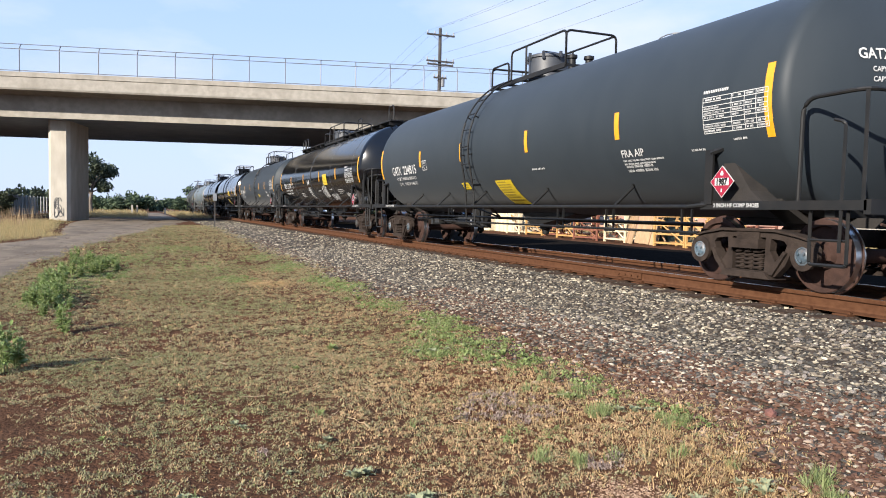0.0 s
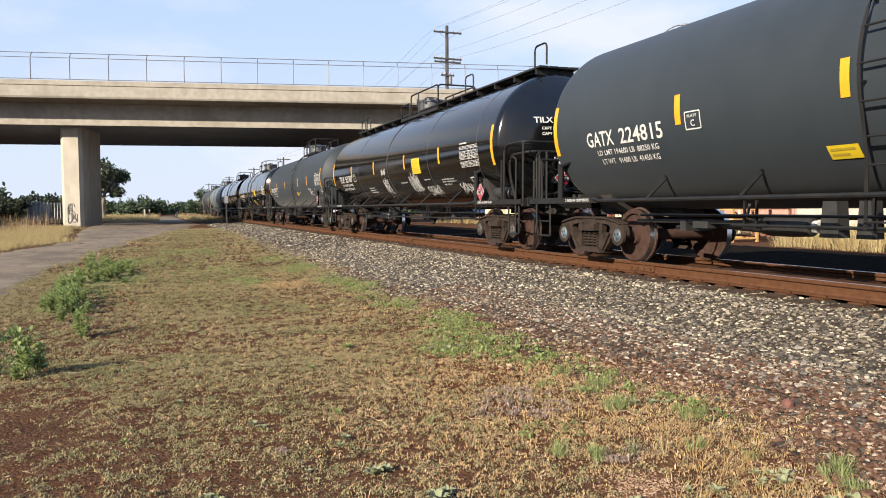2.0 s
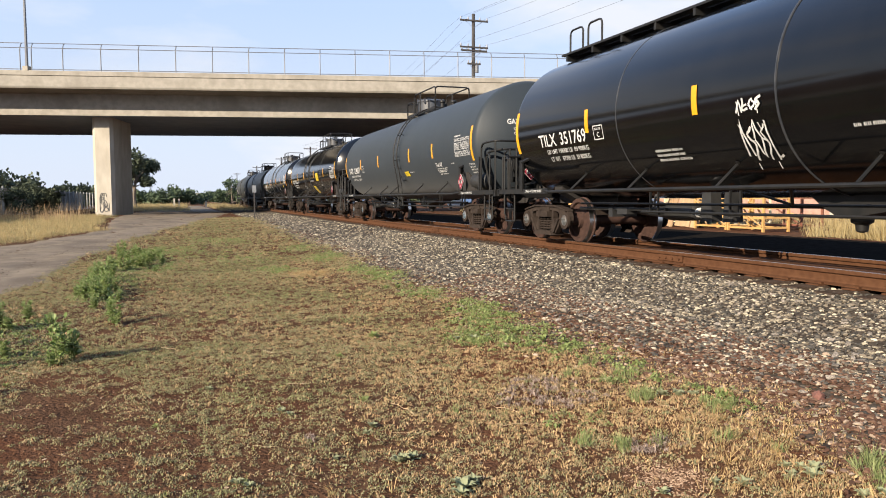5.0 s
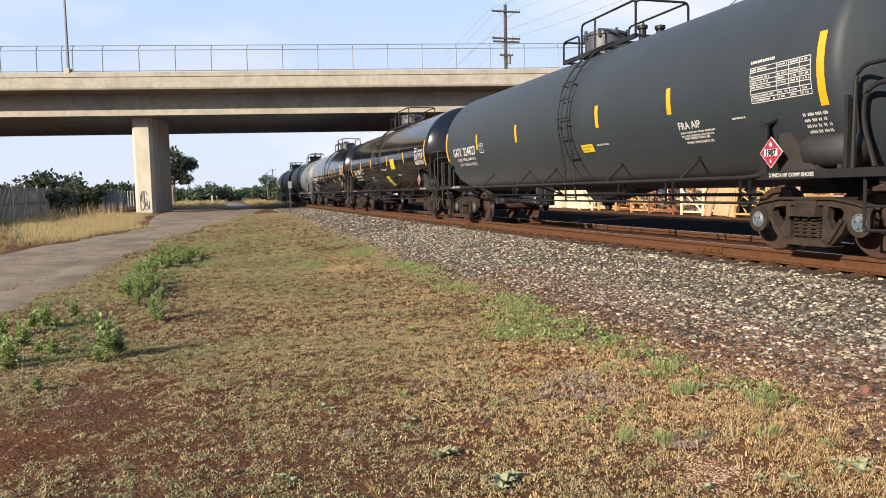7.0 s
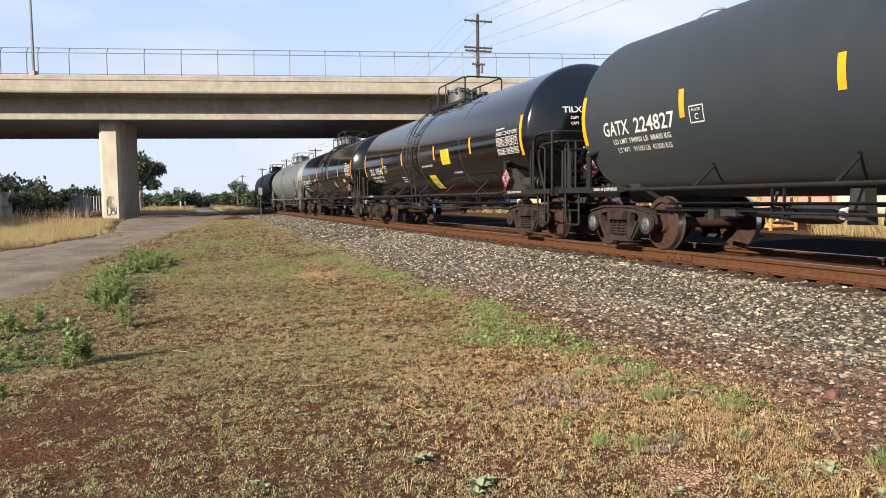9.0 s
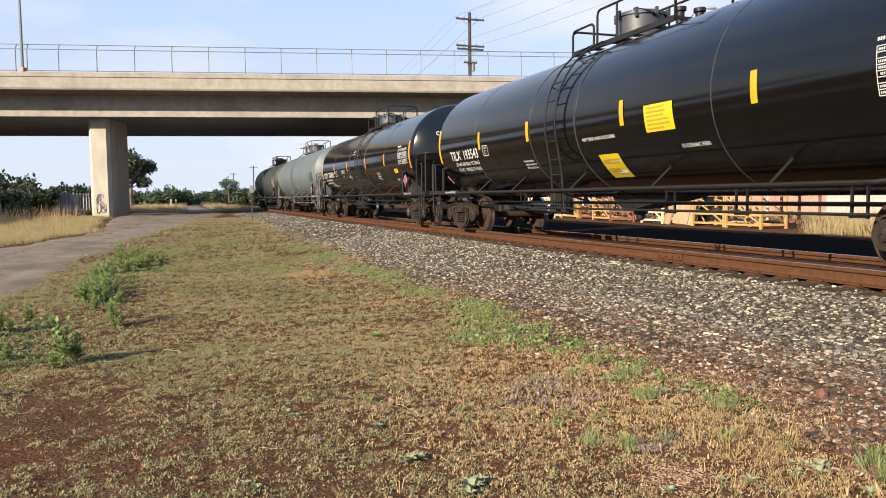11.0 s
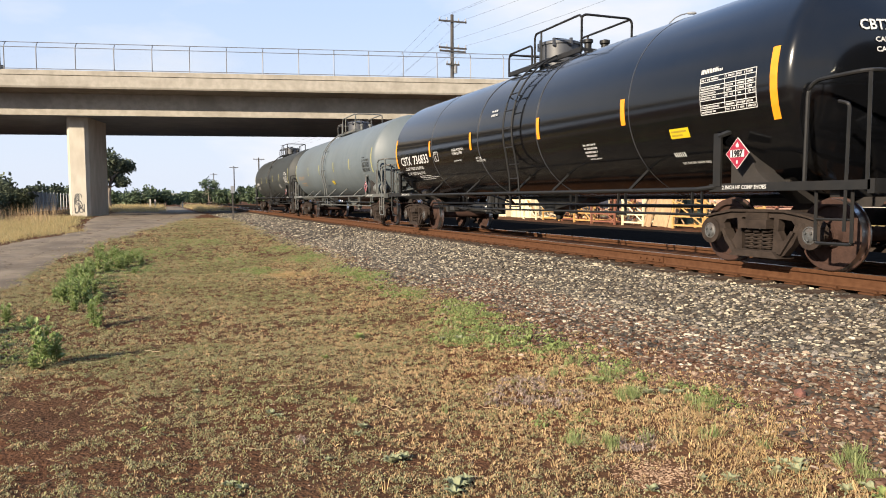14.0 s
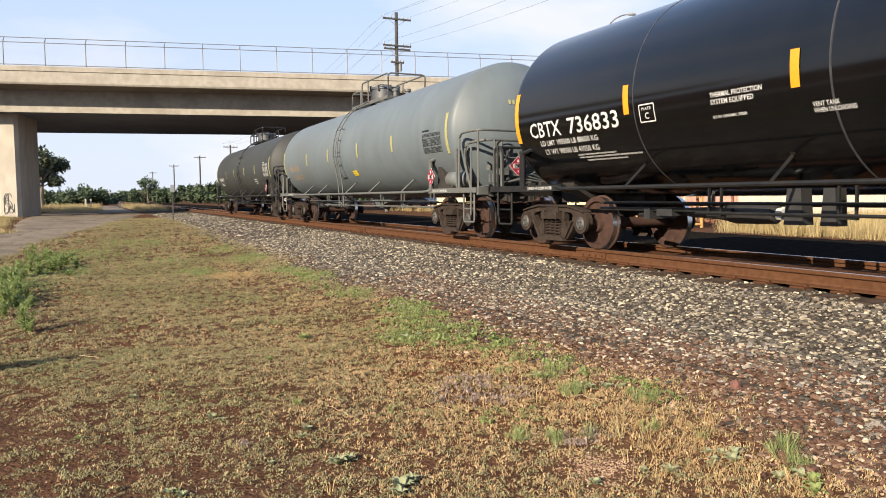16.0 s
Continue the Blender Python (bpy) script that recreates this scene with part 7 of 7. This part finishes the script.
D = tank_car(3, MAT_TANK_BLACK, "glossy black tank car with two yellow notices", [4.43, 1.95, -1.35, -4.15], ladder_v=0.82, welds=(-3.4, 0.1, 1.85, 4.7), gussets=(4.55, 2.75, 0.3, -2.1, -4.4), deck=(1.8, 0.9, -0.2, -1.4))
side_marks(D, "TILX", "193543", 6.36, z=1.78, wide=0.96, weights=("LD LMT 206300LB  93 550KG", "LT WT   79700LB  36 150KG")); plate_box(D, 4.27, 1.80); stencil_table(D, -5.8, -6.9, 1.82, 2.30); head_marks(D, "TILX", "193543")
yellow_notice(D, -1.94, -2.61, 1.79, 2.18, 6); yellow_notice(D, -0.42, -1.0, 1.17, 1.55, 2); letters(D, "VENT TANK WHEN UNLOADING", -0.1, 1.79, 0.055, 1.0); bars(D, 2.38, 1.56, 0.5, 3, 0.035, 0.03); letters(D, "0.5 CERAMIC FIBER", -2.62, 1.53, 0.05, 0.6)
bm = bmesh.new(); p = [bm.verts.new(on_tank(v, z, 0.010)) for v, z in ((-0.66, 1.24), (-0.96, 1.24), (-0.96, 1.44), (-0.66, 1.44))]; bm.faces.new(p); part("label", bm, MAT_WHITE, D, "white label on the notice")

E = tank_car(4, MAT_TANK_BLACK, "black tank car with white stencils and a side ladder", [4.3, 1.65, -1.5, -4.15], ladder_v=-0.42, welds=(-4.3, -1.42, 1.25, 4.15), sign=(-6.48, 1.395), gussets=(4.33, 1.95, -0.5, -1.97, -4.3), near_brake=False, deck=(1.61, 0.39, -0.34, -1.45), strip=MAT_ORANGE)
side_marks(E, "CBTX", "736833", 6.74, z=1.81, big=0.225, wide=1.21, weights=("LD LMT 195500 LB 88650 KG", "LT WT 90500 LB 41050 KG")); plate_box(E, 4.04, 1.82); stencil_table(E, -5.85, -6.8, 1.92, 2.38); head_marks(E, "CBTX", "736833", zt=2.70, caps=("CAPY 30440 US GAL", "CAPY 115200 L"))
letters(E, "THERMAL PROTECTION", 2.8, 1.985, 0.055, 0.74); letters(E, "SYSTEM EQUIPPED", 2.8, 1.905, 0.055, 0.62); letters(E, "0.5 IN CERAMIC FIBER", 2.8, 1.75, 0.03, 0.5); letters(E, "VENT TANK", 1.48, 1.74, 0.045, 0.3); letters(E, "WHEN UNLOADING", 1.48, 1.68, 0.045, 0.46)
bars(E, 5.66, 1.475, 1.2, 1, 0.022, 0.02, words=8); bars(E, 5.66, 1.435, 1.6, 1, 0.022, 0.02, words=9); bars(E, 5.5, 1.39, 1.0, 1, 0.022, 0.02); bars(E, 0.62, 2.66, 0.35, 2, 0.045); bars(E, -2.92, 1.72, 0.42, 4, 0.032, 0.026); bars(E, -2.98, 1.5, 0.4, 1, 0.02)
yellow_notice(E, -5.16, -5.55, 1.67, 1.80, 2); bars(E, -5.08, 1.43, 0.3, 1, 0.06, words=1, mat=MAT_WHITE); bars(E, -5.15, 1.33, 0.6, 1, 0.03, words=5); bars(E, -5.85, 2.46, 0.4, 1, 0.03)

F = tank_car(5, MAT_TANK_LIGHT, "light grey tank car with faded yellow marks", [3.9, 1.4, -1.4, -4.0], ladder_v=0.32, steel=MAT_STEEL_GREY, strip=MAT_FADED_YELLOW, deck=(1.7, 0.8, -0.2, -1.4))
bars(F, 6.3, 1.80, 1.7, 1, 0.2, words=9, mat=MAT_FADED_ORANGE); bars(F, 6.0, 1.62, 1.2, 2, 0.05, mat=MAT_FADED_ORANGE); stencil_table(F, -5.87, -6.77, 1.81, 2.21, MAT_STEEL_BLACK); yellow_notice(F, -0.6, -0.98, 1.48, 1.62, 2)
for i in range(4):
    bm = bmesh.new(); x0 = -0.40 + i * 0.085
    bm.faces.new([bm.verts.new((X, -head_y(math.hypot(X, (Z - TANK_ZC) / CROWN)) - 0.012, Z)) for X, Z in ((x0, 2.72), (x0 + 0.05, 2.72), (x0 + 0.05, 2.81), (x0, 2.81))])
    part("head_mark", bm, MAT_FADED_YELLOW, F, "faded yellow mark on the tank head")
G = tank_car(6, MAT_TANK_GREEN, "dull dark grey tank car at the end of the train", [3.9, 1.4, -1.4, -4.0], ladder_v=-0.3, strip=MAT_FADED_YELLOW, deck=(1.6, 0.7, -0.3, -1.4))
bars(G, 6.2, 1.82, 1.5, 1, 0.18, words=8); bars(G, 6.0, 1.66, 1.1, 2, 0.05); stencil_table(G, -5.8, -6.75, 1.8, 2.3); bars(G, -3.5, 1.7, 0.8, 3, 0.04)
CARS = [A, B, C, D, E, F, G]
START = [13.28, 30.04, 46.78, 63.53, 80.48, 97.45, 114.4]  # along the track at the start


def train_y(t):
    """Way of the train since the start: it gathers speed a little."""
    return -4.65 * t - 0.0095 * t * t


def motions():
    """The train rolls past; its wheels turn."""
    ts = [i * 0.5 for i in range(33)]
    for i, car in enumerate(CARS):
        walk(car, [(t, pose(TRACK_X, START[i] + train_y(t), RAIL_Z)) for t in ts])
    spin = [i / 8 for i in range(129)]
    for w, a in SPIN:
        walk(w, [(t, pose(0, a, WHEEL_R, math.degrees((train_y(0) - train_y(t)) / WHEEL_R))) for t in spin])


motions()
